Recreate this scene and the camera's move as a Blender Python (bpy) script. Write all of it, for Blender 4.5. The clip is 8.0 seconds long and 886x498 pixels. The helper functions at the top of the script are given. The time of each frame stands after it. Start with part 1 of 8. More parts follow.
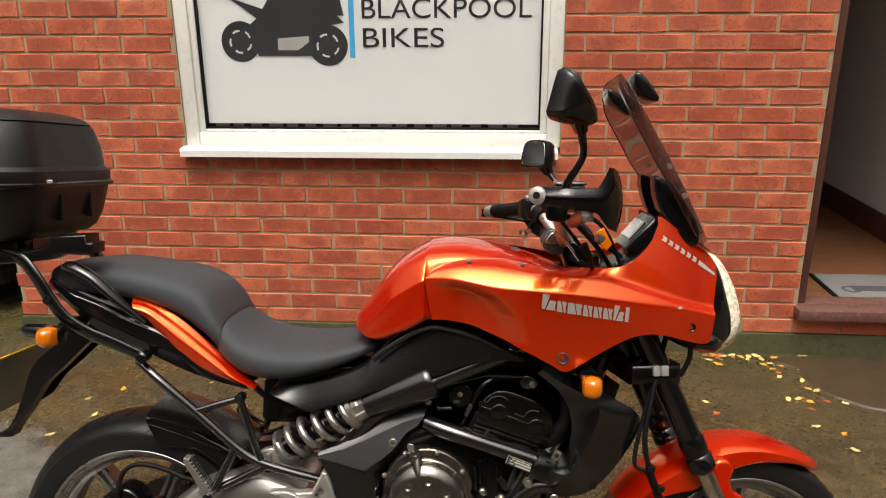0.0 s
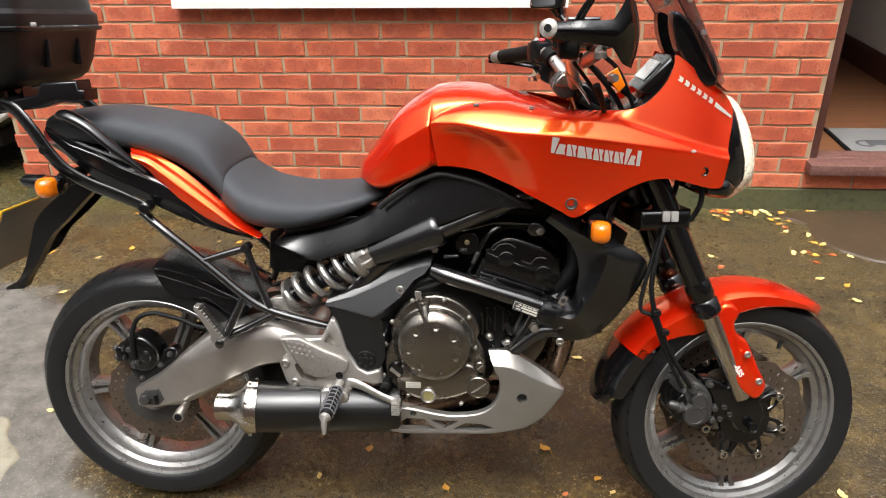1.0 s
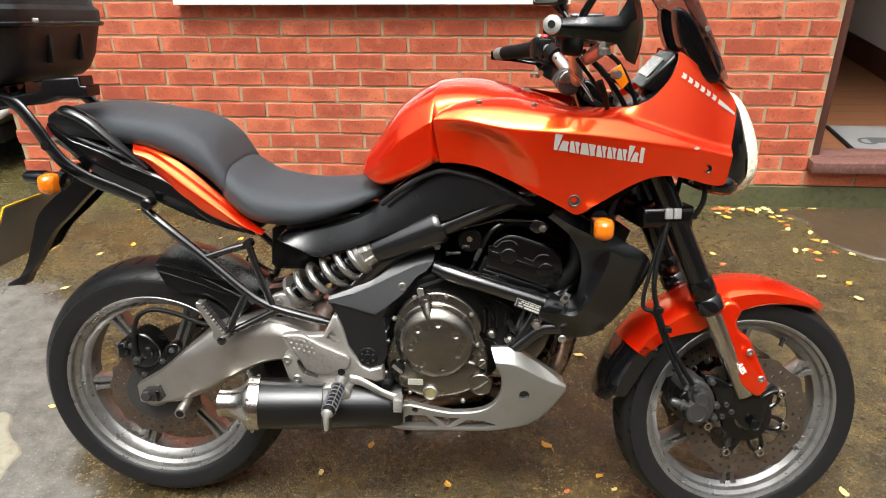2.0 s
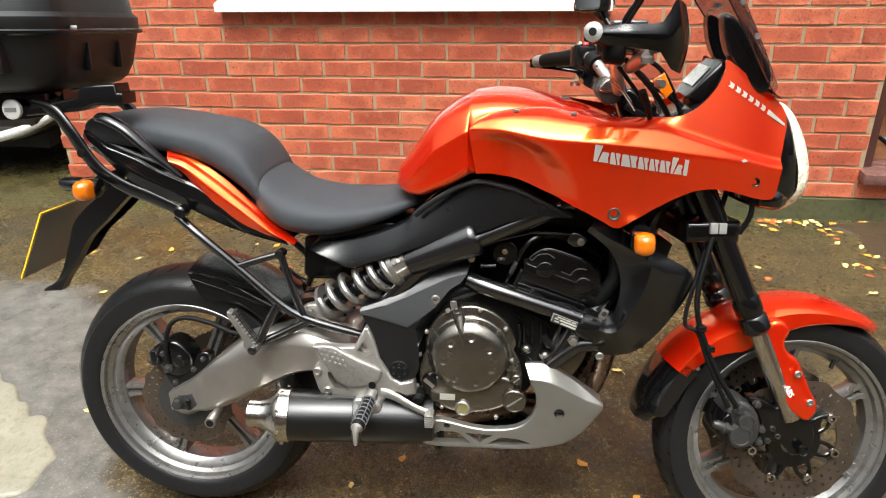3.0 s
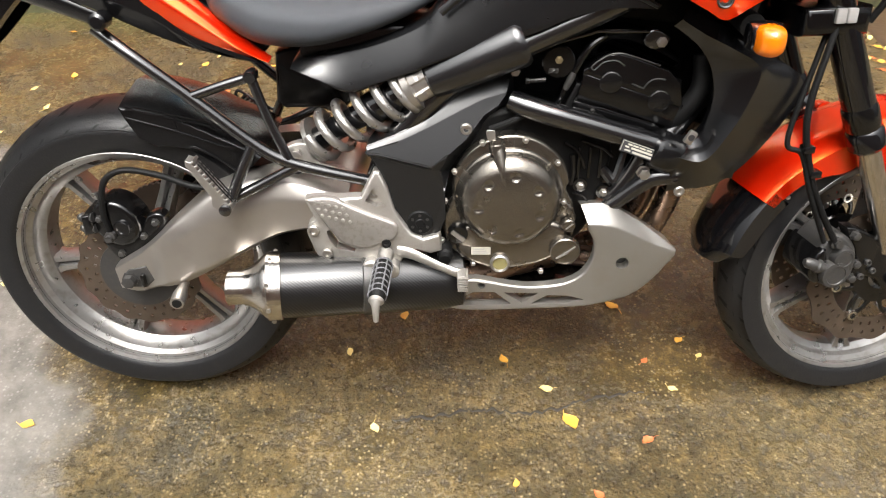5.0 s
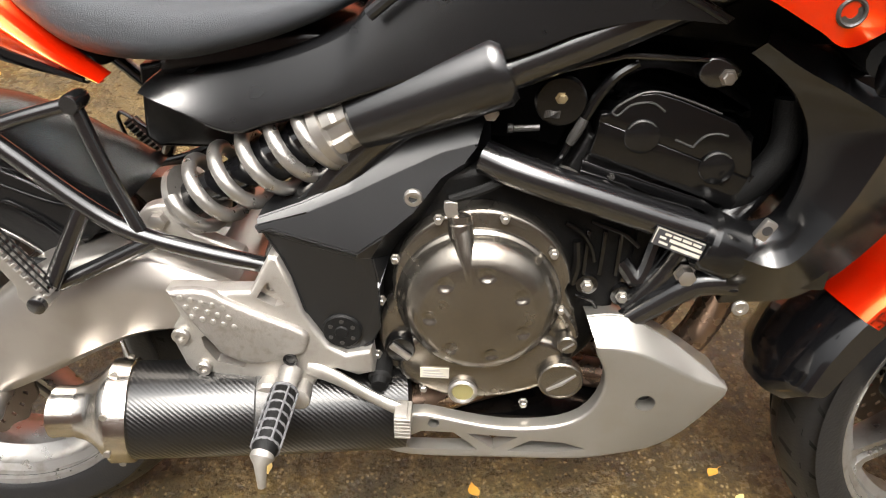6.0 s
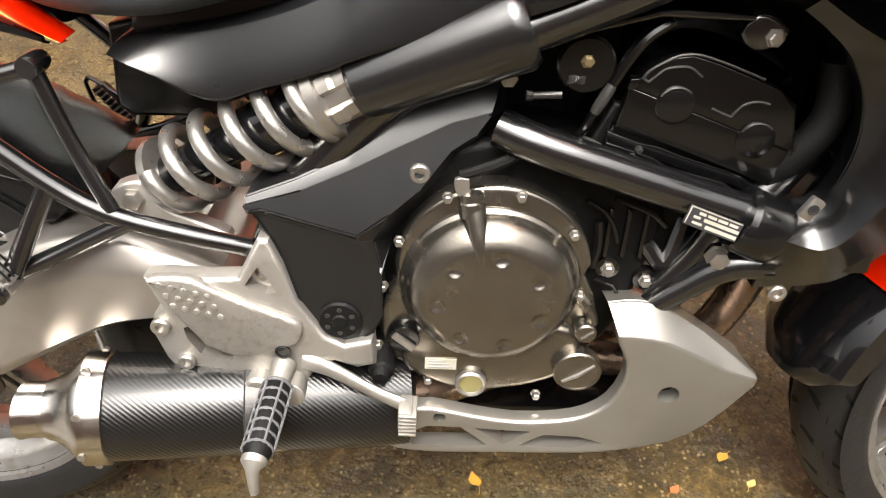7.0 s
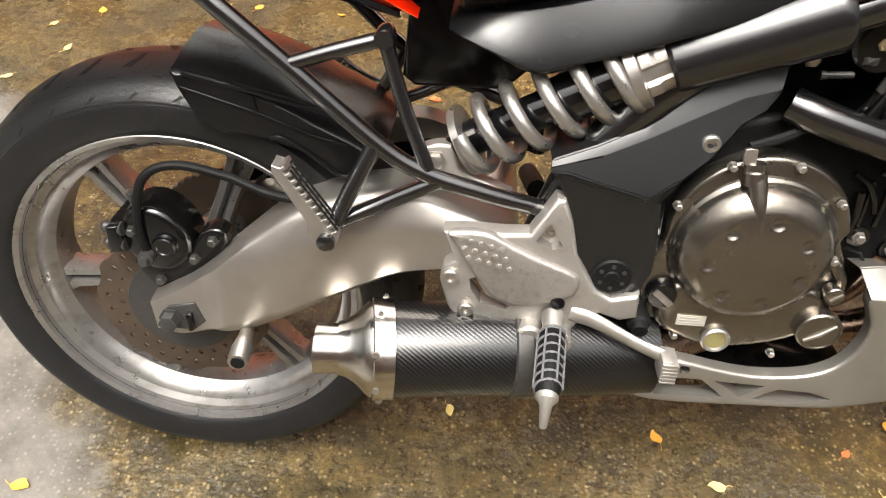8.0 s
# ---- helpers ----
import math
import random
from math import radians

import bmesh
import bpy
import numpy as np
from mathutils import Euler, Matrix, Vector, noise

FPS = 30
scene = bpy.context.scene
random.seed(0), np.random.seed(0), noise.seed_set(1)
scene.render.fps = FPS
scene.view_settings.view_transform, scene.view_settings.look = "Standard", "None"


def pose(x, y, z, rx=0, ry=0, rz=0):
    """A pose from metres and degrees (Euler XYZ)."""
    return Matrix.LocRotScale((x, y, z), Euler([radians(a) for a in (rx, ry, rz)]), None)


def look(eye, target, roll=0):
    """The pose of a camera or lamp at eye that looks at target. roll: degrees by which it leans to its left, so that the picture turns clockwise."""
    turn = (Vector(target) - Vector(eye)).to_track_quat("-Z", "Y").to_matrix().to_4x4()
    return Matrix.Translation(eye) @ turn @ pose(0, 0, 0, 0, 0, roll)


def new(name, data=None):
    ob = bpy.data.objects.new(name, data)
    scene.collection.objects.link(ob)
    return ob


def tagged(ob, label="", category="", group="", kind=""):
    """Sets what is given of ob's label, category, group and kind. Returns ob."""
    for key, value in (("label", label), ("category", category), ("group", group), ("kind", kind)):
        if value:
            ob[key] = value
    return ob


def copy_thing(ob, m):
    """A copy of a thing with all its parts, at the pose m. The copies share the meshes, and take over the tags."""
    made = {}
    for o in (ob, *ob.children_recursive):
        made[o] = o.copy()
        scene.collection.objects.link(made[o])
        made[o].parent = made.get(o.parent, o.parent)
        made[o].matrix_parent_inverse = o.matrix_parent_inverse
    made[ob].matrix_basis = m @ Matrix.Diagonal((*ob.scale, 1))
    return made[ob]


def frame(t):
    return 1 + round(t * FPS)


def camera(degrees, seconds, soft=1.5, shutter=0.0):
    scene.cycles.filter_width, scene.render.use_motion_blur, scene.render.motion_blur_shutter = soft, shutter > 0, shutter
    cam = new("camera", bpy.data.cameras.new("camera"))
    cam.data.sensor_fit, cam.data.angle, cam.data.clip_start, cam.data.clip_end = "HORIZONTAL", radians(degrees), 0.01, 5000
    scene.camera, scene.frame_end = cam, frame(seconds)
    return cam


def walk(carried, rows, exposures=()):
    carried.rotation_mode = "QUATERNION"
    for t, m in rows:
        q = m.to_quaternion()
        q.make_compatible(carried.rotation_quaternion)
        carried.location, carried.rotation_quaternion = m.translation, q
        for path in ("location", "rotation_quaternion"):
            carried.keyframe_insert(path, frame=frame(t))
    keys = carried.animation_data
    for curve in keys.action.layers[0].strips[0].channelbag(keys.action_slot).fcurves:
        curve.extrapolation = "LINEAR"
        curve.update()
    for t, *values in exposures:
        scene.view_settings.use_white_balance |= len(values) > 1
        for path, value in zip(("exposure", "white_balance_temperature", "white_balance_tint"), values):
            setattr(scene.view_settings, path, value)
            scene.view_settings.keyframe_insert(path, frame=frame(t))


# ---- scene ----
cam = camera(60.8, 8.0, 1.1)
PATH = [
    (0, (0.389, -0.341, 1.533), (0.242, 1.557, 0.921), -0.4),
    (0.5, (0.386, -0.333, 1.509), (0.23, 1.498, 0.721), -1.0),
    (1, (0.385, -0.324, 1.48), (0.231, 1.437, 0.545), -1.1),
    (2.5, (0.38, -0.322, 1.477), (0.221, 1.435, 0.535), -0.9),
    (3, (0.384, -0.282, 1.471), (0.129, 1.473, 0.546), -1.7),
    (3.5, (0.399, -0.251, 1.463), (0.179, 1.49, 0.504), -1.5),
    (3.7, (0.379, -0.242, 1.46), (0.145, 1.482, 0.474), -1.4),
    (4, (0.316, -0.22, 1.442), (0.058, 1.472, 0.408), -0.7),
    (4.5, (0.152, -0.141, 1.379), (0.007, 1.473, 0.206), -2.2),
    (5, (0.147, 0.045, 1.299), (0.116, 1.534, -0.035), -0.9),
    (5.2, (0.184, 0.162, 1.266), (0.145, 1.635, -0.087), -0.6),
    (6.3, (0.222, 0.503, 1.075), (0.185, 2.01, -0.24), 2.1),
    (6.5, (0.21, 0.515, 1.07), (0.204, 2.01, -0.259), 3.3),
    (7, (0.189, 0.527, 1.064), (0.193, 1.974, -0.317), 2.4),
    (7.5, (0.097, 0.495, 1.066), (-0.02, 1.9, -0.353), 0.3),
    (8, (-0.077, 0.439, 1.093), (-0.141, 1.852, -0.321), 2.3),
]
walk(cam, [(t, look(eye, target, roll)) for t, eye, target, roll in PATH], [(0, -0.6, 7000, 10), (0.5, -0.5, 7000, 10), (1, -0.02, 6450, 10), (2.5, 0.12, 6400, 6), (4, 0.1, 6350, 6), (4.5, 0.25, 6400, 10), (5, 0.50, 6550, 10), (6.5, 0.75, 6800, 10), (7, 0.72, 6850, 10), (8, 0.50, 6800, 10)])

# ---- world and light: an overcast autumn day ----
world = bpy.data.worlds.new("overcast_sky")
scene.world = world
world.use_nodes = True
wn, wl = world.node_tree.nodes, world.node_tree.links
wn.clear()
sky = wn.new("ShaderNodeTexSky")
sky.sky_type = "NISHITA"
sky.sun_disc = False
sky.sun_elevation, sky.sun_rotation = radians(68), radians(190)
sky.air_density, sky.dust_density, sky.ozone_density = 1.0, 6.0, 1.0
pale = wn.new("ShaderNodeHueSaturation")
pale.inputs["Saturation"].default_value = 0.10
back = wn.new("ShaderNodeBackground")
back.inputs["Strength"].default_value = 0.15
wout = wn.new("ShaderNodeOutputWorld")
wl.new(sky.outputs[0], pale.inputs["Color"])
# an even cloud cover is brightest overhead
way = wn.new("ShaderNodeTexCoord")
up = wn.new("ShaderNodeSeparateXYZ")
cloud = wn.new("ShaderNodeMapRange")
cloud.inputs[1].default_value, cloud.inputs[2].default_value, cloud.inputs[3].default_value, cloud.inputs[4].default_value = 0.0, 1.0, 0.24, 4.6
thick = wn.new("ShaderNodeVectorMath")
thick.operation = "SCALE"
wl.new(way.outputs["Generated"], up.inputs[0])
rise = wn.new("ShaderNodeMath")
rise.operation, rise.use_clamp = "POWER", True
rise.inputs[1].default_value = 2.2
wl.new(up.outputs["Z"], rise.inputs[0])
wl.new(rise.outputs[0], cloud.inputs[0])
wl.new(pale.outputs[0], thick.inputs[0])
wl.new(cloud.outputs[0], thick.inputs["Scale"])
wl.new(thick.outputs[0], back.inputs[0])
wl.new(back.outputs[0], wout.inputs[0])
sun_data = bpy.data.lights.new("sun", "SUN")
sun_data.energy, sun_data.angle, sun_data.color = 1.4, radians(34), (1.0, 0.92, 0.80)
sun = new("sun", sun_data)
sun.matrix_world = look((-0.3, -1.8, 7.6), (0.2, 1.1, 0.4))


# ---- materials ----
def mat(name, color, rough=0.5, metal=0.0, coat=0.0, vary=0.12, scale=12.0, bump=0.0, bscale=200.0, rvary=0.1, second=None, dirt=None, dirt_amount=0.0, spec=0.5, coat_rough=0.04):
    """A surface with colour and gloss that vary at two scales, and a fine relief."""
    m = bpy.data.materials.new(name)
    m.use_nodes = True
    n, l = m.node_tree.nodes, m.node_tree.links
    b = n["Principled BSDF"]
    tc = n.new("ShaderNodeTexCoord")
    big = n.new("ShaderNodeTexNoise")
    big.inputs["Scale"].default_value, big.inputs["Detail"].default_value = scale, 5
    l.new(tc.outputs["Object"], big.inputs["Vector"])
    ramp = n.new("ShaderNodeMix")
    ramp.data_type = "RGBA"
    lo = [c * (1 - vary) for c in color]
    hi = [min(1, c * (1 + vary)) for c in (second or color)]
    ramp.inputs[6].default_value, ramp.inputs[7].default_value = (*lo, 1), (*hi, 1)
    l.new(big.outputs["Fac"], ramp.inputs[0])
    col = ramp.outputs[2]
    if dirt:
        dn = n.new("ShaderNodeTexNoise")
        dn.inputs["Scale"].default_value, dn.inputs["Detail"].default_value = scale * 5, 8
        l.new(tc.outputs["Object"], dn.inputs["Vector"])
        dr = n.new("ShaderNodeMapRange")
        dr.inputs[1].default_value, dr.inputs[2].default_value, dr.inputs[4].default_value = 0.5, 0.72, dirt_amount
        l.new(dn.outputs["Fac"], dr.inputs[0])
        dm = n.new("ShaderNodeMix")
        dm.data_type = "RGBA"
        dm.inputs[7].default_value = (*dirt, 1)
        l.new(dr.outputs[0], dm.inputs[0])
        l.new(col, dm.inputs[6])
        col = dm.outputs[2]
    l.new(col, b.inputs["Base Color"])
    rr = n.new("ShaderNodeMapRange")
    rr.inputs[3].default_value, rr.inputs[4].default_value = max(0.02, rough - rvary), min(1, rough + rvary)
    fine = n.new("ShaderNodeTexNoise")
    fine.inputs["Scale"].default_value, fine.inputs["Detail"].default_value = scale * 4, 6
    l.new(tc.outputs["Object"], fine.inputs["Vector"])
    l.new(fine.outputs["Fac"], rr.inputs[0])
    l.new(rr.outputs[0], b.inputs["Roughness"])
    b.inputs["Metallic"].default_value = metal
    b.inputs["Specular IOR Level"].default_value = spec
    b.inputs["Coat Weight"].default_value = coat
    b.inputs["Coat Roughness"].default_value = coat_rough
    if bump:
        bn = n.new("ShaderNodeTexNoise")
        bn.inputs["Scale"].default_value, bn.inputs["Detail"].default_value = bscale, 3
        l.new(tc.outputs["Object"], bn.inputs["Vector"])
        bp = n.new("ShaderNodeBump")
        bp.inputs["Strength"].default_value, bp.inputs["Distance"].default_value = bump, 0.002
        l.new(bn.outputs["Fac"], bp.inputs["Height"])
        l.new(bp.outputs[0], b.inputs["Normal"])
    return m




def pearl_material():
    """Deep red-orange paint with golden flakes under a clear coat."""
    m = mat("pearl_orange_paint", (0.44, 0.006, 0.0004), 0.35, 0, 0.8, 0.05, 3, second=(0.50, 0.0075, 0.0005), rvary=0.03, spec=0.1)
    m.node_tree.nodes["Principled BSDF"].inputs["Coat Roughness"].default_value = 0.02
    n, l = m.node_tree.nodes, m.node_tree.links
    flake = n.new("ShaderNodeBsdfPrincipled")
    flake.inputs["Base Color"].default_value = (1.0, 0.205, 0.014, 1)
    flake.inputs["Metallic"].default_value = 1.0
    flake.inputs["Roughness"].default_value = 0.22
    flake.inputs["Coat Weight"].default_value = 0.8
    flake.inputs["Coat Roughness"].default_value = 0.02
    for shader in (n["Principled BSDF"], flake):
        shader.inputs["Coat IOR"].default_value = 1.5
    mixer = n.new("ShaderNodeMixShader")
    mixer.inputs[0].default_value = 0.42
    l.new(n["Principled BSDF"].outputs[0], mixer.inputs[1])
    l.new(flake.outputs[0], mixer.inputs[2])
    l.new(mixer.outputs[0], n["Material Output"].inputs["Surface"])
    return m


ORANGE = pearl_material()
BLACK = mat("satin_black_plastic", (0.0035, 0.0035, 0.0038), 0.20, 0, 0.15, 0.2, 14, 0.05, 900, dirt=(0.008, 0.0075, 0.0065), dirt_amount=0.2, spec=0.42, rvary=0.035, coat_rough=0.12)
TEXTURED = mat("grained_black_plastic", (0.0035, 0.0035, 0.004), 0.21, 0, 0.45, 0.2, 10, 0.04, 900, dirt=(0.007, 0.0065, 0.006), dirt_amount=0.2, spec=0.5, rvary=0.03, coat_rough=0.10)
GLOSS = mat("gloss_black_paint", (0.003, 0.003, 0.0035), 0.13, 0, 0.6, 0.2, 8, rvary=0.04)
COVER = mat("matt_moulded_plastic", (0.0045, 0.0046, 0.005), 0.26, 0, 0.1, 0.12, 9, 0.08, 900, rvary=0.04, spec=0.5, coat_rough=0.18)
SATIN = mat("satin_black_tube_paint", (0.005, 0.005, 0.0055), 0.24, 0, 0.4, 0.12, 9, 0.04, 900, rvary=0.03, spec=0.65, coat_rough=0.15)
FRAME = mat("black_frame_enamel", (0.004, 0.004, 0.0044), 0.22, 0, 0.7, 0.2, 20, 0.03, 300, dirt=(0.012, 0.011, 0.010), dirt_amount=0.15, spec=0.9, rvary=0.04, coat_rough=0.14)
CHARCOAL = mat("charcoal_satin_paint", (0.0055, 0.0057, 0.0063), 0.30, 0, 0.25, 0.12, 9, 0.05, 900, rvary=0.04, spec=0.45, coat_rough=0.22)
ENGINE = mat("black_engine_paint", (0.0022, 0.0022, 0.0024), 0.18, 0, 0.3, 0.25, 20, 0.06, 400, dirt=(0.008, 0.007, 0.0055), dirt_amount=0.3, spec=0.4, rvary=0.035, coat_rough=0.1)
BLOCK = mat("dull_black_crankcase", (0.0022, 0.0022, 0.0023), 0.5, 0, 0, 0.3, 18, 0.3, 300, dirt=(0.010, 0.008, 0.006), dirt_amount=0.4, spec=0.14)
VINYL = mat("grained_seat_vinyl", (0.027, 0.031, 0.0365), 0.5, 0, 0, 0.12, 6, 0.7, 1100, rvary=0.06)
RUBBER = mat("tyre_rubber", (0.0075, 0.0075, 0.008), 0.38, 0, 0, 0.15, 14, 0.25, 260, dirt=(0.020, 0.018, 0.016), dirt_amount=0.3, spec=0.36)
PEGGREY = mat("grey_ridged_rubber", (0.085, 0.085, 0.09), 0.5, 0, 0, 0.2, 30, 0.3, 500)
GRIP = mat("black_grip_rubber", (0.003, 0.003, 0.003), 0.6, 0, 0, 0.2, 30, 0.3, 500, spec=0.18)
SILVER = mat("silver_painted_alloy", (0.28, 0.266, 0.244), 0.32, 0.8, 0.1, 0.1, 6, 0.06, 500, dirt=(0.22, 0.19, 0.15), dirt_amount=0.2)
SWING = mat("brushed_swingarm_alloy", (0.40, 0.375, 0.345), 0.36, 0.92, 0.1, 0.08, 5, 0.05, 600, dirt=(0.2, 0.17, 0.14), dirt_amount=0.15)
RIM = mat("grey_rim_paint", (0.32, 0.312, 0.30), 0.30, 0.85, 0.1, 0.15, 9, 0.06, 500, dirt=(0.12, 0.095, 0.07), dirt_amount=0.4)
CAST = mat("bare_cast_alloy", (0.41, 0.392, 0.365), 0.44, 0.85, 0, 0.12, 12, 0.35, 800, dirt=(0.2, 0.17, 0.14), dirt_amount=0.3)
WORN = mat("scuffed_alloy_heel_plate", (0.32, 0.30, 0.28), 0.5, 0.8, 0, 0.18, 25, 0.4, 500, dirt=(0.16, 0.14, 0.12), dirt_amount=0.4)
GUNMETAL = mat("gunmetal_engine_cover", (0.205, 0.187, 0.162), 0.25, 0.95, 0.05, 0.1, 6, 0.08, 600, dirt=(0.09, 0.075, 0.06), dirt_amount=0.3)
STEEL = mat("polished_steel", (0.62, 0.59, 0.55), 0.2, 1.0, 0, 0.08, 20, 0.03, 400, dirt=(0.36, 0.28, 0.18), dirt_amount=0.3)
BOLT = mat("zinc_bolt", (0.38, 0.36, 0.335), 0.35, 0.9, 0, 0.2, 60)
SPRING = mat("grey_spring_paint", (0.34, 0.325, 0.305), 0.30, 0.85, 0.2, 0.1, 20, 0.05, 300, dirt=(0.16, 0.13, 0.1), dirt_amount=0.2)
DISC = mat("rusty_brake_disc", (0.070, 0.055, 0.042), 0.42, 0.7, 0, 0.3, 25, 0.1, 400, second=(0.105, 0.078, 0.058))
BRASS = mat("gold_bobbin", (0.5, 0.42, 0.27), 0.3, 0.9, 0, 0.1, 40)
DECAL = mat("silver_decal", (0.44, 0.42, 0.40), 0.35, 0.3, 0.4, 0.06, 20)
GREYDEC = mat("grey_decal", (0.3, 0.29, 0.28), 0.4, 0.2, 0.3, 0.06, 20)
HEADREFL = mat("headlight_reflector", (0.86, 0.80, 0.66), 0.28, 0.35, 0.5, 0.04, 20)
CALIPER = mat("grey_caliper_paint", (0.036, 0.035, 0.034), 0.42, 0.4, 0.1, 0.2, 30, 0.2, 500, dirt=(0.07, 0.06, 0.048), dirt_amount=0.4)
AMBER = mat("amber_lens", (0.58, 0.135, 0.002), 0.10, 0, 0.8, 0.1, 30, 0.2, 150)
REDLENS = mat("red_lens", (0.45, 0.01, 0.012), 0.15, 0, 0.8, 0.1, 30)
YELLOW = mat("yellow_reflective_edge", (0.75, 0.48, 0.02), 0.4, 0, 0.2, 0.08, 20)
PLATEBACK = mat("grey_plate_back", (0.22, 0.205, 0.185), 0.35, 0, 0.5, 0.15, 12)
REDPLASTIC = mat("red_switch_plastic", (0.5, 0.02, 0.02), 0.4, 0, 0.2, 0.1, 20)
LABEL = mat("pale_printed_label", (0.42, 0.40, 0.34), 0.4, 0.3, 0, 0.08, 40)
RUST = mat("heat_stained_pipe", (0.30, 0.23, 0.18), 0.28, 0.9, 0, 0.3, 12, 0.08, 200, second=(0.2, 0.12, 0.08))
BOXBLACK = mat("grained_luggage_plastic", (0.006, 0.0061, 0.0065), 0.42, 0, 0, 0.15, 6, 0.35, 700, spec=0.4)
SCREENTRIM = mat("lcd_face", (0.42, 0.42, 0.40), 0.25, 0, 0.5, 0.05, 30)
WHITEBADGE = mat("white_badge", (0.75, 0.75, 0.74), 0.3, 0, 0.4, 0.03, 40)
UPVC = mat("white_upvc", (0.80, 0.79, 0.75), 0.3, 0, 0.2, 0.03, 8, dirt=(0.45, 0.42, 0.34), dirt_amount=0.12)
SIGNWHITE = mat("white_printed_board", (0.52, 0.53, 0.53), 0.35, 0, 0.4, 0.03, 3)
SIGNBLACK = mat("black_print", (0.02, 0.02, 0.022), 0.35, 0, 0.4, 0.1, 8)
SIGNBLUE = mat("blue_print", (0.03, 0.28, 0.52), 0.35, 0, 0.4, 0.05, 8)
BROWN = mat("brown_painted_timber", (0.085, 0.030, 0.022), 0.42, 0, 0.2, 0.2, 10, 0.15, 150, dirt=(0.13, 0.07, 0.05), dirt_amount=0.3)
DOORSTEP = mat("worn_red_brown_step", (0.12, 0.052, 0.042), 0.5, 0, 0.1, 0.2, 14, 0.3, 180, dirt=(0.28, 0.17, 0.14), dirt_amount=0.4)
PLASTER = mat("white_interior_plaster", (0.82, 0.80, 0.77), 0.7, 0, 0, 0.05, 3, 0.1, 120)
MORTAR = mat("sandy_mortar", (0.37, 0.265, 0.165), 0.9, 0, 0, 0.2, 25, 0.8, 260, dirt=(0.25, 0.2, 0.15), dirt_amount=0.5)
CONCRETE = mat("mossy_concrete_plinth", (0.125, 0.112, 0.052), 0.8, 0, 0, 0.3, 9, 0.9, 120, second=(0.045, 0.052, 0.018), dirt=(0.04, 0.036, 0.018), dirt_amount=0.8)
MATGREY = mat("grey_door_mat", (0.16, 0.155, 0.15), 0.85, 0, 0, 0.15, 8, 0.6, 500)
MATDARK = mat("dark_mat_print", (0.05, 0.05, 0.052), 0.85, 0, 0, 0.2, 8, 0.6, 500)
CARBLACK = mat("black_car_paint", (0.008, 0.008, 0.009), 0.2, 0, 1.0, 0.1, 3)
CARTRIM = mat("pale_bumper_lip", (0.62, 0.62, 0.60), 0.35, 0.1, 0.4, 0.1, 12, dirt=(0.3, 0.28, 0.24), dirt_amount=0.4)
CARUNDER = mat("dull_black_underbody", (0.012, 0.012, 0.012), 0.8, 0, 0, 0.2, 8)
RENDERED = mat("grey_rendered_wall", (0.16, 0.10, 0.078), 0.85, 0, 0, 0.15, 2, 0.4, 40)


def glass(name, color, rough=0.02, ior=1.45):
    m = bpy.data.materials.new(name)
    m.use_nodes = True
    b = m.node_tree.nodes["Principled BSDF"]
    b.inputs["Base Color"].default_value = (*color, 1)
    b.inputs["Transmission Weight"].default_value = 1.0
    b.inputs["Roughness"].default_value = rough
    b.inputs["IOR"].default_value = ior
    return m


CLEAR = glass("clear_lens", (0.97, 0.95, 0.90), 0.02, 1.12)
PANE = glass("window_glass", (0.97, 0.98, 0.97), 0.0, 1.1)
TINT = glass("smoked_acrylic", (0.44, 0.47, 0.56), 0.01, 1.06)
MIRROR = mat("mirror_glass", (0.85, 0.85, 0.85), 0.03, 1.0, 0, 0.0, 5, rvary=0.01)


def carbon_material():
    """A twill carbon weave under lacquer."""
    m = bpy.data.materials.new("carbon_weave")
    m.use_nodes = True
    n, l = m.node_tree.nodes, m.node_tree.links
    b = n["Principled BSDF"]
    tc = n.new("ShaderNodeTexCoord")
    w = n.new("ShaderNodeTexWave")
    w.wave_type, w.bands_direction = "BANDS", "DIAGONAL"
    w.inputs["Scale"].default_value, w.inputs["Distortion"].default_value = 90, 0.5
    w.inputs["Detail"].default_value, w.inputs["Detail Scale"].default_value = 1, 6
    l.new(tc.outputs["Object"], w.inputs["Vector"])
    mix = n.new("ShaderNodeMix")
    mix.data_type = "RGBA"
    mix.inputs[6].default_value, mix.inputs[7].default_value = (0.0025, 0.0025, 0.0028, 1), (0.0065, 0.0063, 0.0061, 1)
    l.new(w.outputs["Fac"], mix.inputs[0])
    l.new(mix.outputs[2], b.inputs["Base Color"])
    b.inputs["Roughness"].default_value = 0.30
    b.inputs["Coat Weight"].default_value, b.inputs["Coat Roughness"].default_value = 0.45, 0.06
    b.inputs["Specular IOR Level"].default_value = 0.3
    bp = n.new("ShaderNodeBump")
    bp.inputs["Strength"].default_value, bp.inputs["Distance"].default_value = 0.3, 0.001
    l.new(w.outputs["Fac"], bp.inputs["Height"])
    l.new(bp.outputs[0], b.inputs["Normal"])
    return m


CARBON = carbon_material()


